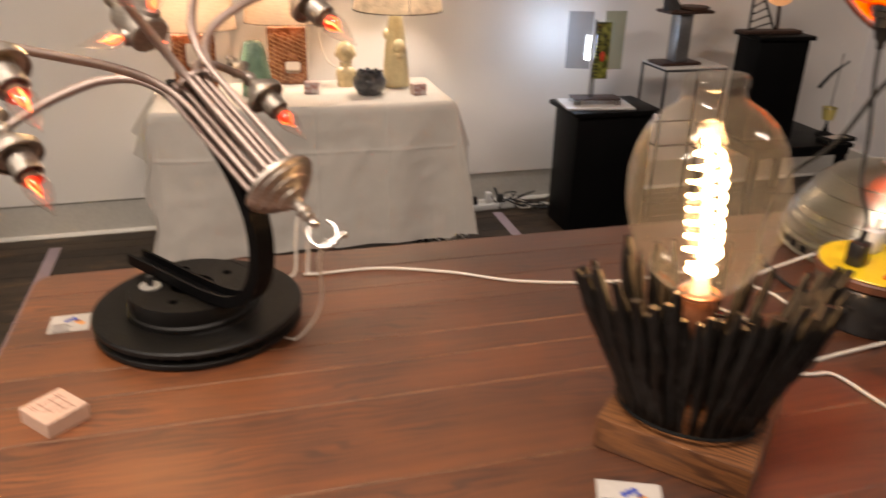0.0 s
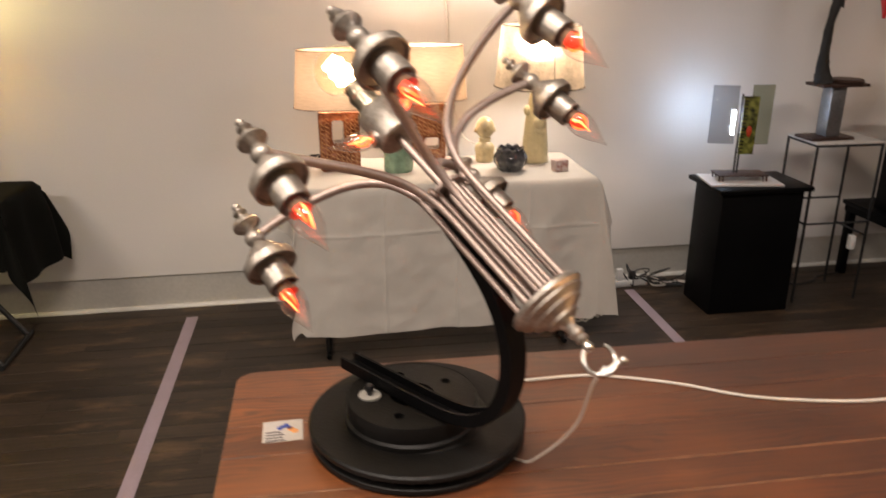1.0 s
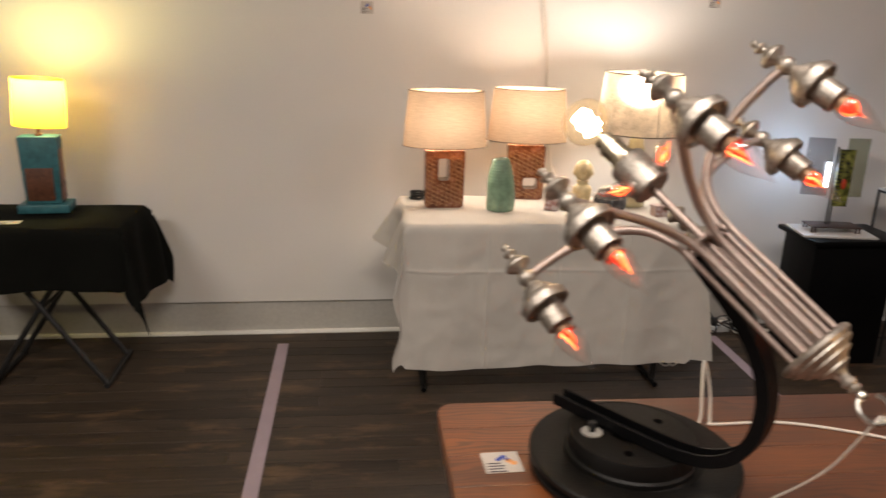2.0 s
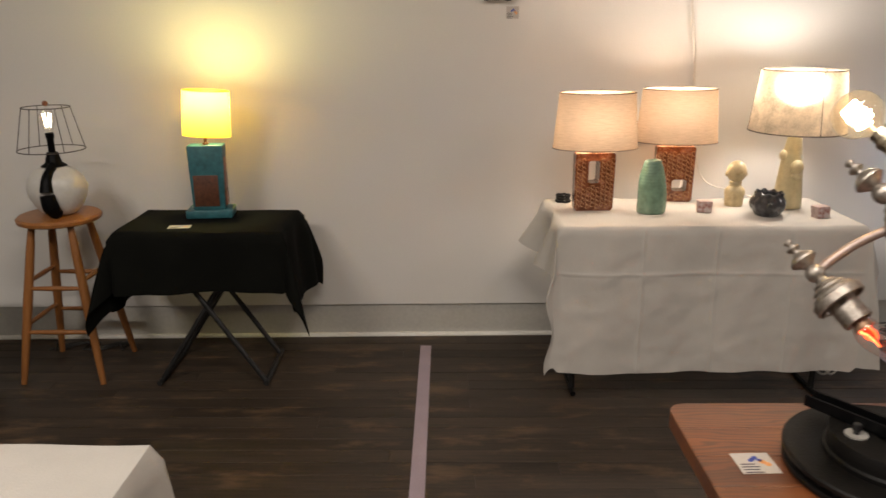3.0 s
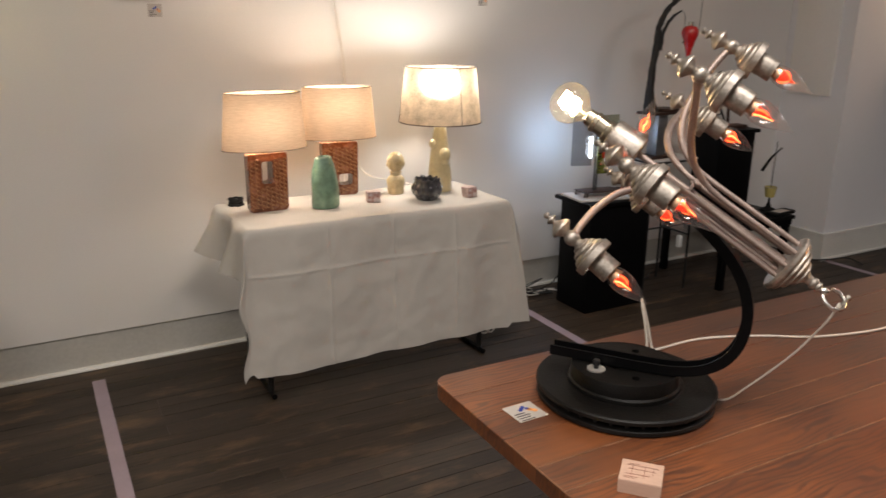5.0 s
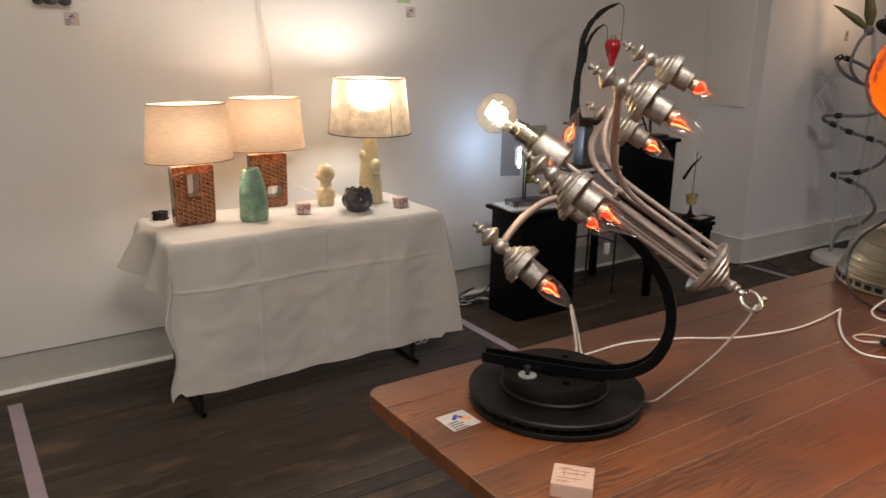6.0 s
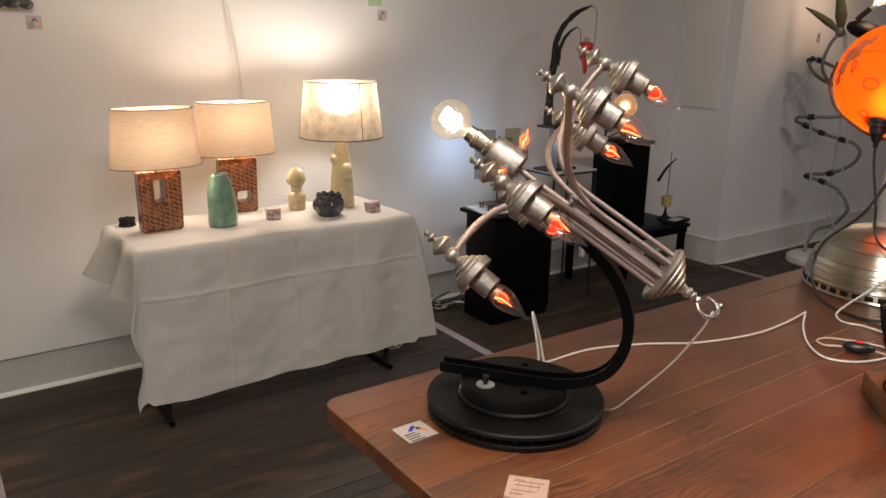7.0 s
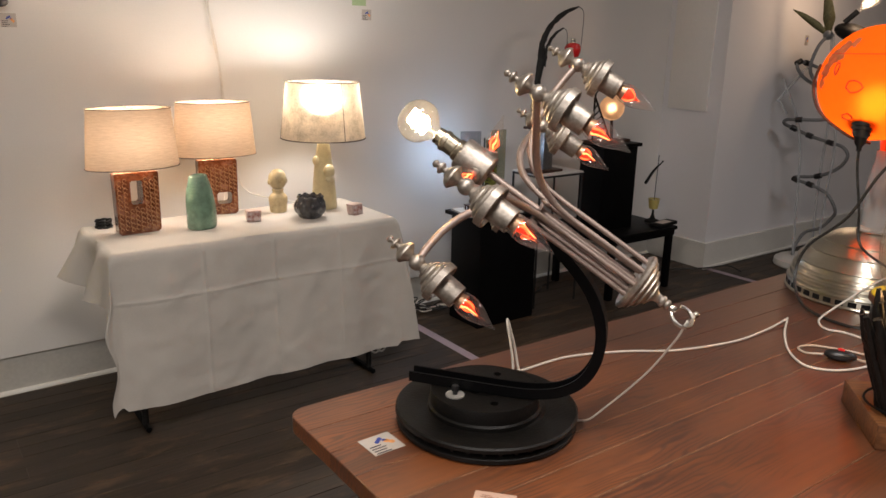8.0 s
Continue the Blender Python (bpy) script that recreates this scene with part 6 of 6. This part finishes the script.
def wire_lamp():
    s = thing("wire_lamp", Matrix.Translation(STOOL + Vector((0.01, 0.0, 0.722))), "round white and black ceramic lamp with bare wire frame", "lamp")
    part("base", lathe([(0, 0), (0.055, 0), (0.075, 0.010), (0.10, 0.04), (0.118, 0.08), (0.124, 0.115), (0.112, 0.155), (0.085, 0.185), (0.05, 0.205), (0.030, 0.22), (0.024, 0.245), (0.02, 0.26), (0, 0.262)], 40, None, 1, 0.8), M_ENAMEL, s, "round white glazed body")
    cap = lathe([(0.052, 0.206), (0.033, 0.222), (0.027, 0.247), (0.022, 0.264), (0, 0.266)], 32, cap=False)
    part("black_neck", cap, M_BLACK_PAINT, s)
    stripe = tube([(0.005, -0.102, 0.10), (0.012, -0.098, 0.05), (0.02, -0.070, 0.012)], [0.030, 0.034, 0.026], 10, 5)
    part("black_drip", stripe, M_BLACK_PAINT, s)
    part("black_drip", tube([(0.012, -0.035, 0.215), (0.004, -0.082, 0.165), (0.004, -0.099, 0.11)], [0.018, 0.022, 0.028], 10, 5), M_BLACK_PAINT, s)
    fr = part("shade_frame", oval_ring(0.262, 1, 0.275, 0.0022), M_SHADE_RIM, s, "bare dark wire shade frame")
    part("top_ring", oval_ring(0.185, 1, 0.450, 0.0022), M_SHADE_RIM, fr)
    for k in range(6):
        a = 6.2832 * k / 6 + 0.3
        part("spoke", rod((0.131 * math.cos(a), 0.131 * math.sin(a), 0.275), (0.0925 * math.cos(a), 0.0925 * math.sin(a), 0.450), 0.0018, 6), M_SHADE_RIM, fr)
    part("socket", lathe([(0.014, 0.26), (0.014, 0.32), (0.017, 0.325), (0.017, 0.345), (0, 0.345)], 14), M_BLACK_PAINT, s)
    g = part("bulb", lathe([(0.013, 0.345), (0.020, 0.365), (0.030, 0.39), (0.030, 0.42), (0.020, 0.44), (0, 0.448)], 24, cap=False), M_BULB_GLASS, s)
    g.visible_shadow = False
    for k in range(4):
        a = 6.2832 * k / 4
        part("led_filament", rod((0.010 * math.cos(a), 0.010 * math.sin(a), 0.37), (0.017 * math.cos(a), 0.017 * math.sin(a), 0.425), 0.0022, 6), M_LED_WARM, s)
    part("finial", ball(0.012, (0, 0, 0.465), 12, 8), M_CLAY, s)


def draped_stand(name, x0, y0, x1, y1, top, mat_cloth, front, side, label, seed, back=None, fold=0.3):
    c = draped(x1 - x0, y1 - y0, front, side, back if back is not None else front, seed, flare=0.05, fold=fold, step=0.03)
    solo("tablecloth", c, mat_cloth, pose((x0 + x1) / 2, (y0 + y1) / 2, top), label, "tablecloth", smooth=60)


black_table()
turquoise_lamp()
bar_stool()
wire_lamp()
folding_table("folding_table", -3.10, 2.80, -2.62, 3.14, 0.62, "low table wholly covered by a black cloth")
draped_stand("tablecloth", -3.10, 2.80, -2.62, 3.14, 0.62, M_BLACK_CLOTH, 0.59, 0.02, "black cloth reaching the floor over a low table", 21, fold=0.03)
folding_table("folding_table", -2.60, 0.88, -1.258, 1.496, CLOTH_Z, "folding table beside the gangway under a white cloth")
draped_stand("tablecloth", -2.60, 0.88, -1.258, 1.496, CLOTH_Z, M_CLOTH, 0.5, 0.34, "plain white tablecloth with softly rounded corners", 31, fold=0.12)
for k in range(3):
    pts = [(-2.62 + 0.25 * i / 5 + 0.03 * math.sin(2 * i + k), 3.62 + 0.05 * math.cos(i * 1.7 + k), 0.006) for i in range(9)]
    cable("electric_cable", pts, 0.0035, M_CORD_BLACK, "black cord lying on the floor behind the stool")


# ---- plinths and lamps beyond the table ----
def plinth(name, m, w, d, h, over, label):
    s = thing(name, m, label, "plinth")
    part("body", box(0, 0, 0, w, d, h - 0.022, 0.004), M_BLACK_PAINT, s)
    part("top_slab", box(-over, -over, h - 0.0215, w + over, d + over, h, 0.004), M_BLACK_PAINT, s)
    return s


def glass_lamp():
    s = thing("glass_panel_lamp", pose(1.742, 3.418, 0.614, 0, 0, -8), "smoked glass pane lamp with fused green glass on rusty stand", "lamp")
    part("stone_slab", box(-0.165, -0.105, 0, 0.170, 0.105, 0.010, 0.003), M_STONE, s, "pale stone slab")
    part("stand_plate", box(-0.115, -0.055, 0.034, 0.115, 0.055, 0.040, 0.0015), M_RUSTED, s, "small rust-red steel plate on four feet")
    for x in (-0.10, 0.10):
        for y in (-0.045, 0.045):
            for k in (-0.008, 0.008):
                part("foot", box(x + k - 0.003, y - 0.003, 0.0102, x + k + 0.003, y + 0.003, 0.034), M_RUSTED, s)
    part("post", rod((-0.030, 0.0, 0.040), (-0.030, 0.0, 0.40), 0.0045, 10), M_BARE, s)
    part("post", rod((-0.016, 0.0, 0.040), (-0.016, 0.0, 0.38), 0.0045, 10), M_BARE, s)
    a = part("pane", box(-0.155, 0.020, 0.168, -0.040, 0.025, 0.432, 0.001), M_GREY_GLASS, s, "smoked glass pane", pose(0, 0, 0, 0, 0, -10))
    b = part("pane", box(0.025, 0.020, 0.166, 0.128, 0.025, 0.436, 0.001), M_GREEN_GLASS, s, "greenish smoked glass pane", pose(0, 0, 0, 0, 0, 6))
    for pane in (a, b):
        pane.visible_shadow = False
    art = part("fused_panel", box(-0.030, -0.022, 0.130, 0.040, -0.012, 0.392, 0.003), M_ART, s, "ridged green and red fused glass panel")
    rng = random.Random(3)
    for k in range(16):
        z = 0.14 + 0.245 * k / 15
        part("ridge", box(-0.030, -0.026, z, -0.012, -0.0225, z + 0.006, 0.001), M_BLACK_MATT, art)
    part("red_inlay", ball(0.014, (0.008, -0.022, 0.235), 12, 8, (0.9, 0.35, 1.8)), M_ART_RED, art)
    part("red_inlay", ball(0.010, (0.020, -0.022, 0.29), 12, 8, (0.7, 0.35, 2.2)), M_ART, art)
    part("led_strip", box(-0.063, 0.006, 0.215, -0.050, 0.012, 0.325, 0.001), M_LED, s, "cold white light strip")
    lamp("POINT", "led_lamp", pose(1.665, 3.590, 0.905), 1.9, (0.45, 0.67, 1.0), 0.03)


def wire_stand():
    x0, x1, y0, y1, h = 2.085, 2.415, 3.375, 3.605, 0.790
    s = thing("wire_stand", pose((x0 + x1) / 2, (y0 + y1) / 2, 0), "thin welded steel stand with a pale top", "stand")
    w, d = (x1 - x0) / 2, (y1 - y0) / 2
    corners = ((-w, -d), (w, -d), (w, d), (-w, d))
    part("top", box(-w - 0.005, -d - 0.005, h - 0.010, w + 0.005, d + 0.005, h, 0.002), M_STONE, s, "pale thin top")
    for x, y in corners:
        part("leg", box(x - 0.0045, y - 0.0045, 0, x + 0.0045, y + 0.0045, h - 0.010), M_BARE, s)
    for k in range(4):
        a, b = corners[k], corners[(k + 1) % 4]
        z = (0.40, 0.33, 0.46, 0.40)[k]
        part("stretcher", rod((a[0], a[1], z), (b[0], b[1], z), 0.0055, 8), M_BARE, s)
        part("top_rail", rod((a[0], a[1], h - 0.016), (b[0], b[1], h - 0.016), 0.006, 8), M_BARE, s)
    b = thing("beam_sculpture", pose(2.165, 3.475, h + 0.0005, 0, 0, 4), "steel beam offcut carrying black branch with red drop lamp", "sculpture")
    part("bottom_plate", box(-0.095, -0.065, 0, 0.128, 0.065, 0.014, 0.002), M_RUSTED, b)
    part("web", box(-0.009, -0.036, 0.014, 0.066, 0.036, 0.243, 0.003), M_PLATE, b, "raw grey steel block")
    part("top_plate", box(-0.082, -0.065, 0.243, 0.160, 0.065, 0.257, 0.002), M_RUSTED, b)
    part("disc", lathe([(0, 0.257), (0.070, 0.257), (0.074, 0.262), (0.074, 0.270), (0.070, 0.274), (0, 0.274)], 32), M_RUSTED, b, m=pose(0.085, 0, 0))
    limb = [(-0.040, 0, 0.257), (-0.050, 0.003, 0.31), (-0.055, 0.005, 0.391), (-0.053, 0, 0.515), (-0.031, 0.004, 0.622), (-0.030, 0, 0.713), (0.031, 0.004, 0.804), (0.133, 0, 0.876), (0.25, 0, 0.916)]
    part("branch", gnarled(tube(limb, [0.046, 0.031, 0.022, 0.018, 0.021, 0.015, 0.014, 0.012, 0.003], 12, 5), 0.0035, 3), M_BARK, b, "bent black branch")
    part("branch", gnarled(tube([(-0.022, -0.006, 0.59), (-0.003, -0.012, 0.692), (0.048, -0.014, 0.759), (0.119, -0.012, 0.797)], [0.015, 0.009, 0.008, 0.003], 10, 5), 0.0025, 5), M_BARK, b, "shorter black branch")
    part("wire", tube([(0.25, 0, 0.916), (0.294, 0, 0.887), (0.296, 0, 0.794), (0.288, 0, 0.665)], 0.0018, 6, 5), M_BARE, b)
    part("wire", tube([(0.119, -0.012, 0.797), (0.157, -0.008, 0.767), (0.168, -0.004, 0.625)], 0.0018, 6, 5), M_BARE, b)
    part("cross_wire", rod((0.160, -0.002, 0.628), (0.290, 0, 0.668), 0.0020, 6), M_BARE, b)
    drop = part("red_drop", lathe([(0, 0.536), (0.008, 0.540), (0.018, 0.59), (0.034, 0.64), (0.046, 0.672), (0.047, 0.690), (0.036, 0.712), (0.015, 0.720), (0, 0.721)], 24), M_RED, b, "red teardrop lamp", pose(0.221, 0, 0))
    part("cap", lathe([(0, 0.718), (0.015, 0.718), (0.015, 0.740), (0, 0.742)], 14), M_CHROME, drop)
    p = thing("plug_adapter", pose(2.355, 3.385, 0.335), "white plug hanging from the stand", "plug")
    part("body", box(-0.014, -0.014, -0.075, 0.014, 0.014, -0.005, 0.004), M_PLASTIC_WHITE, p)


def low_table():
    x0, x1, y0, y1, h = 2.54, 3.135, 3.21, 3.74, 0.405
    s = thing("low_table", pose((x0 + x1) / 2, (y0 + y1) / 2, 0), "low black table with square legs", "table")
    w, d = (x1 - x0) / 2, (y1 - y0) / 2
    part("tabletop", box(-w, -d, h - 0.022, w, d, h, 0.003), M_BLACK_PAINT, s)
    part("apron", box(-w + 0.012, -d + 0.012, h - 0.058, w - 0.012, d - 0.012, h - 0.022), M_BLACK_PAINT, s)
    for sx in (-1, 1):
        for sy in (-1, 1):
            part("leg", box(sx * (w - 0.035) - 0.019, sy * (d - 0.035) - 0.019, 0, sx * (w - 0.035) + 0.019, sy * (d - 0.035) + 0.019, h - 0.03, 0.003), M_BLACK_PAINT, s)
    b = thing("book", pose(3.075, 3.275, h + 0.0005, 0, 0, 8), "flat dark book with a pale card on it", "book")
    part("cover", box(-0.10, -0.040, 0, 0.10, 0.040, 0.020, 0.002), M_BLACK_MATT, b)
    part("sheet", box(-0.06, -0.028, 0.0202, 0.05, 0.026, 0.0215), M_CARD, b)
    o = thing("oil_lamp", pose(3.085, 3.375, h + 0.0005), "thin metal oil lamp stand with a yellow glass cup", "lamp")
    part("foot", lathe([(0, 0), (0.05, 0), (0.046, 0.010), (0.018, 0.022), (0.008, 0.05), (0.006, 0.085), (0, 0.085)], 20), M_BLACK_MATT, o)
    part("cup", lathe([(0.012, 0.082), (0.028, 0.088), (0.034, 0.130), (0.036, 0.150), (0.033, 0.150), (0.030, 0.10), (0, 0.092)], 24), M_CANDLE, o, "yellow glass cup")
    part("rim", oval_ring(0.074, 1, 0.150, 0.0022), M_SOCKET, o)
    part("spike", rod((0.0, 0, 0.09), (0.008, 0, 0.43), 0.0025, 8), M_BARE, o)
    part("pointer", tube([(-0.10, 0.0, 0.26), (-0.03, 0, 0.335), (0.05, 0, 0.385)], [0.010, 0.008, 0.003], 8, 4), M_BLACK_MATT, o)
    part("ball_tip", ball(0.006, (0.05, 0, 0.387), 10, 8), M_BLACK_MATT, o)


def orb_lamp(z):
    s = thing("orb_lamp", pose(2.668, 3.445, z, 0, 0, -4), "frosted glowing orb on a dark lattice bracket and red-brown base", "lamp")
    part("base", box(-0.158, -0.040, 0, 0.165, 0.040, 0.018, 0.003), M_RUSTED, s, "dark red-brown base")
    legs = (((-0.110, 0, 0.018), (-0.112, 0, 0.265)), ((0.030, 0, 0.018), (-0.106, 0, 0.265)))
    for a, b in legs:
        part("lattice_bar", rod(a, b, 0.006, 8), M_BLACK_MATT, s)
    for k in range(7):
        t = k / 7
        p, q = Vector(legs[0][0]).lerp(Vector(legs[0][1]), t), Vector(legs[1][0]).lerp(Vector(legs[1][1]), min(1, t + 0.14))
        part("lattice_bar", rod(p, q, 0.004, 6), M_BLACK_MATT, s)
    part("hook", tube([(-0.110, 0, 0.26), (-0.10, 0, 0.30), (-0.04, 0, 0.325), (0.03, 0, 0.30)], 0.006, 8, 5), M_BLACK_MATT, s)
    part("stem", rod((0.045, 0, 0.018), (0.035, 0, 0.13), 0.009, 10), M_RUSTED, s)
    g = part("orb", ball(0.073, (0.03, 0, 0.205), 32, 20), M_ORB, s, "frosted glowing glass orb")
    lamp("POINT", "orb_bulb_lamp", pose(2.698, 3.443, z + 0.205), 0.32, (1.0, 0.58, 0.30), 0.02)


def hose_sculpture():
    s = thing("hose_floor_lamp", pose(4.36, 3.03, 0), "tall floor lamp of clear rods and coiled grey hose", "lamp")
    part("base", lathe([(0, 0), (0.185, 0), (0.192, 0.010), (0.186, 0.045), (0.165, 0.060), (0.150, 0.066), (0, 0.068)], 48), M_ENAMEL, s, "round white enamel base")
    wide, deep = Vector((0.46, -0.888, 0)), Vector((0.888, 0.46, 0))
    up = Vector((0, 0, 1))

    def at(u, z, v=0.0):
        return wide * u + deep * v + up * z

    rods = (((-0.067, 0.066, 0.0), (-0.101, 0.627, 0.0), (-0.120, 0.825, 0.0), (-0.166, 1.038, 0.0), (-0.270, 1.261, 0.0), (-0.285, 1.30, 0.0)),
            ((0.052, 0.066, 0.05), (0.029, 0.60, 0.05), (0.030, 1.069, 0.04), (-0.03, 1.60, 0.02)),
            ((0.084, 0.066, -0.04), (0.086, 0.566, -0.04), (0.089, 0.919, -0.03), (-0.02, 1.60, -0.01)),
            ((-0.145, 1.383, 0.02), (-0.297, 1.163, 0.02), (-0.292, 1.15, 0.02), (-0.234, 1.065, 0.0)))
    for line in rods:
        part("clear_rod", tube([at(*q) for q in line], 0.0085, 8, 5), M_ROD_GLASS, s, "clear acrylic rod")
    trace = ((-0.070, 0.066), (-0.058, 0.133), (-0.011, 0.228), (0.083, 0.281), (0.142, 0.37), (0.157, 0.437), (0.09, 0.542), (-0.023, 0.587), (-0.121, 0.605), (-0.121, 0.622), (0.019, 0.647), (0.135, 0.721), (0.18, 0.81), (0.141, 0.869), (0.063, 0.886), (-0.072, 0.919), (-0.181, 0.963), (-0.243, 0.994),
             (-0.229, 1.027), (-0.151, 1.035), (0.016, 1.047), (0.131, 1.105), (0.147, 1.181), (0.046, 1.221), (-0.05, 1.251), (-0.149, 1.307), (-0.203, 1.373), (-0.202, 1.415), (-0.148, 1.409), (-0.041, 1.36), (0.036, 1.295), (0.002, 1.245), (-0.067, 1.269), (-0.127, 1.376), (-0.1, 1.514), (-0.05, 1.595))
    pts = [at(x, z, 0.07 * math.sin(0.9 * i)) for i, (x, z) in enumerate(trace)]
    part("coiled_hose", tube(pts, 0.0115, 10, 5), M_HOSE, s, "coiled grey hose")
    for i in (8, 10, 16, 15, 19, 14, 27, 28, 7):
        p = pts[i]
        d = (pts[i + 1] - pts[i - 1]).normalized()
        part("coupler", tube([p - d * 0.022, p + d * 0.022], 0.0195, 10, 1, smooth=False), M_PLASTIC_BLACK, s, "black hose coupler")
    top = pts[-1]
    for tip, wmax in ((at(-0.285, 1.758) - top, 0.026), (at(-0.104, 1.900) - top, 0.040)):
        side = up if wmax < 0.03 else wide
        blade = tube([top, top + tip * 0.35 + side * 0.010, top + tip * 0.7 + side * 0.008, top + tip], [0.014, wmax, wmax * 0.7, 0.003], 10, 5, section=[(0.22 * math.cos(6.2832 * i / 10), math.sin(6.2832 * i / 10)) for i in range(10)], up=deep)
        part("blade", blade, M_BLADE, s, "tarnished curved blade")
    part("reflector", moved(ball(0.118, (0, 0, 0), 24, 14, (1, 1, 0.48)), Matrix.Translation(at(0.094, 1.612, 0.02)) @ Matrix.Rotation(radians(18), 4, "X")), M_BLACK_MATT, s, "round black reflector")
    part("hub", ball(0.032, top, 16, 10), M_HOSE, s)
    foot, tip = at(0.035, 1.675, -0.02), at(0.105, 1.748, -0.02)
    d = (tip - foot).normalized()
    part("socket", rod(foot, tip, 0.018, 14), M_PLASTIC_BLACK, s)
    m = Matrix.Translation(tip) @ up.rotation_difference(d).to_matrix().to_4x4()
    g = part("bulb", lathe([(0.013, 0), (0.014, 0.02), (0.03, 0.05), (0.045, 0.085), (0.047, 0.11), (0.035, 0.14), (0, 0.155)], 28, cap=False), M_BIG_GLASS, s, "clear round bulb", m)
    g.visible_shadow = False
    part("bulb_filament", tube([(0.012 * math.cos(k * 2.1), 0.012 * math.sin(k * 2.1), 0.05 + 0.006 * k) for k in range(11)], 0.0025, 6, 3), M_HOSE_BULB, s, m=m)
    lamp("POINT", "hose_lamp_bulb", Matrix.Translation(Vector((4.36, 3.03, 0)) + tip + d * 0.085), 7.0, (1.0, 0.66, 0.42), 0.06)


plinth("black_plinth", pose(1.603, 3.292, 0, 0, 0, 0.5), 0.400, 0.255, 0.614, 0.028, "black painted plinth with an overhanging top")
glass_lamp()
wire_stand()
low_table()
plinth("black_box_plinth", pose(2.575, 3.365, 0.4055, 0, 0, -4), 0.275, 0.205, 0.527, 0.019, "tall black painted box plinth on the low table")
orb_lamp(0.933)
hose_sculpture()
cable("electric_cable", [(2.3, 3.70, 0.006), (2.20, 3.66, 0.006), (2.22, 3.58, 0.006), (2.34, 3.60, 0.006), (2.42, 3.66, 0.006), (2.6, 3.70, 0.006)], 0.0045, M_CORD_BLACK, "black cord looped on the floor under the stand")
cable("electric_cable", [(3.0, 3.60, 0.006), (3.35, 3.50, 0.006), (3.60, 3.30, 0.03), (3.74, 3.22, 0.045), (3.82, 3.16, 0.006)], 0.005, M_CORD_BLACK, "black cord rising along the floor by the wall")


# ---- the floor, board by board ----
def floor():
    f = solo("floor", box(-6.1, -4.2, -0.05, 8.35, 4.2, -0.012), M_SUBFLOOR, Matrix(), "dark stained narrow floorboards, worn in places", "floor", kind="structure", smooth=0)
    rng = random.Random(2)
    w = 0.0805
    cache = {}

    def board(length, wide):
        key = (round(length, 2), round(wide, 4))
        if key not in cache:
            b = box(-length / 2, -wide / 2, -0.0119, length / 2, wide / 2, 0.0, 0.0004, 1)
            cache[key] = mesh_of("floorboard", b, M_BOARD, 0)
        return cache[key]

    y = 3.74 - w / 2
    row = 0
    while y > 0.95:
        x = -4.8
        ln = rng.choice((0.6, 0.9, 1.2, 1.5, 1.8))
        while x < 7.99:
            ln = min(ln, 8.0 - x)
            gap = rng.choice((0.0010, 0.0016, 0.0026, 0.0036))
            part("floorboard", board(ln - 0.0006, w - gap), None, f, m=Matrix.Translation((x + ln / 2, y, -rng.uniform(0, 0.0006))))
            x += ln
            ln = rng.choice((1.2, 1.8, 2.4, 3.0))
        y -= w
        row += 1
    far = bmesh.new()
    while y > -4.2:
        box(-6.1, y - w / 2 + 0.0013, -0.0119, 8.3, y + w / 2 - 0.0013, 0.0, bm=far)
        y -= w
    yy = 3.74 + w / 2
    while yy < 4.1:
        box(-6.1, yy - w / 2 + 0.0013, -0.0119, 8.3, yy + w / 2 - 0.0013, 0.0, bm=far)
        yy += w
    for x0, x1 in ((-6.1, -4.8), (8.0, 8.3)):
        for k in range(34):
            box(x0, 1.0 + k * w, -0.0119, x1, 1.0 + (k + 1) * w - 0.0026, -0.0008, bm=far)
    tagged(part("far_floorboards", far, M_BOARD, f, smooth=0), kind="stuff")


def floor_tape(name, a, b, w, label):
    d = Vector((b[0] - a[0], b[1] - a[1], 0))
    m = Matrix.Translation((a[0], a[1], 0.0006)) @ Matrix.Rotation(math.atan2(d.y, d.x), 4, "Z")
    solo(name, box(0, -w / 2, 0, d.length, w / 2, 0.0012), M_TAPE, m, label, "tape", "floor tape lines", smooth=0)


floor()
floor_tape("floor_tape", (-0.795, 3.628), (-0.800, -0.9), 0.052, "strip of faded lilac tape stuck on the floor")
floor_tape("floor_tape", (1.352, 3.64), (1.340, 1.2), 0.050, "strip of faded lilac tape stuck on the floor")
floor_tape("floor_tape", (3.690, 3.33), (3.745, 1.9), 0.050, "strip of faded lilac tape stuck on the floor")
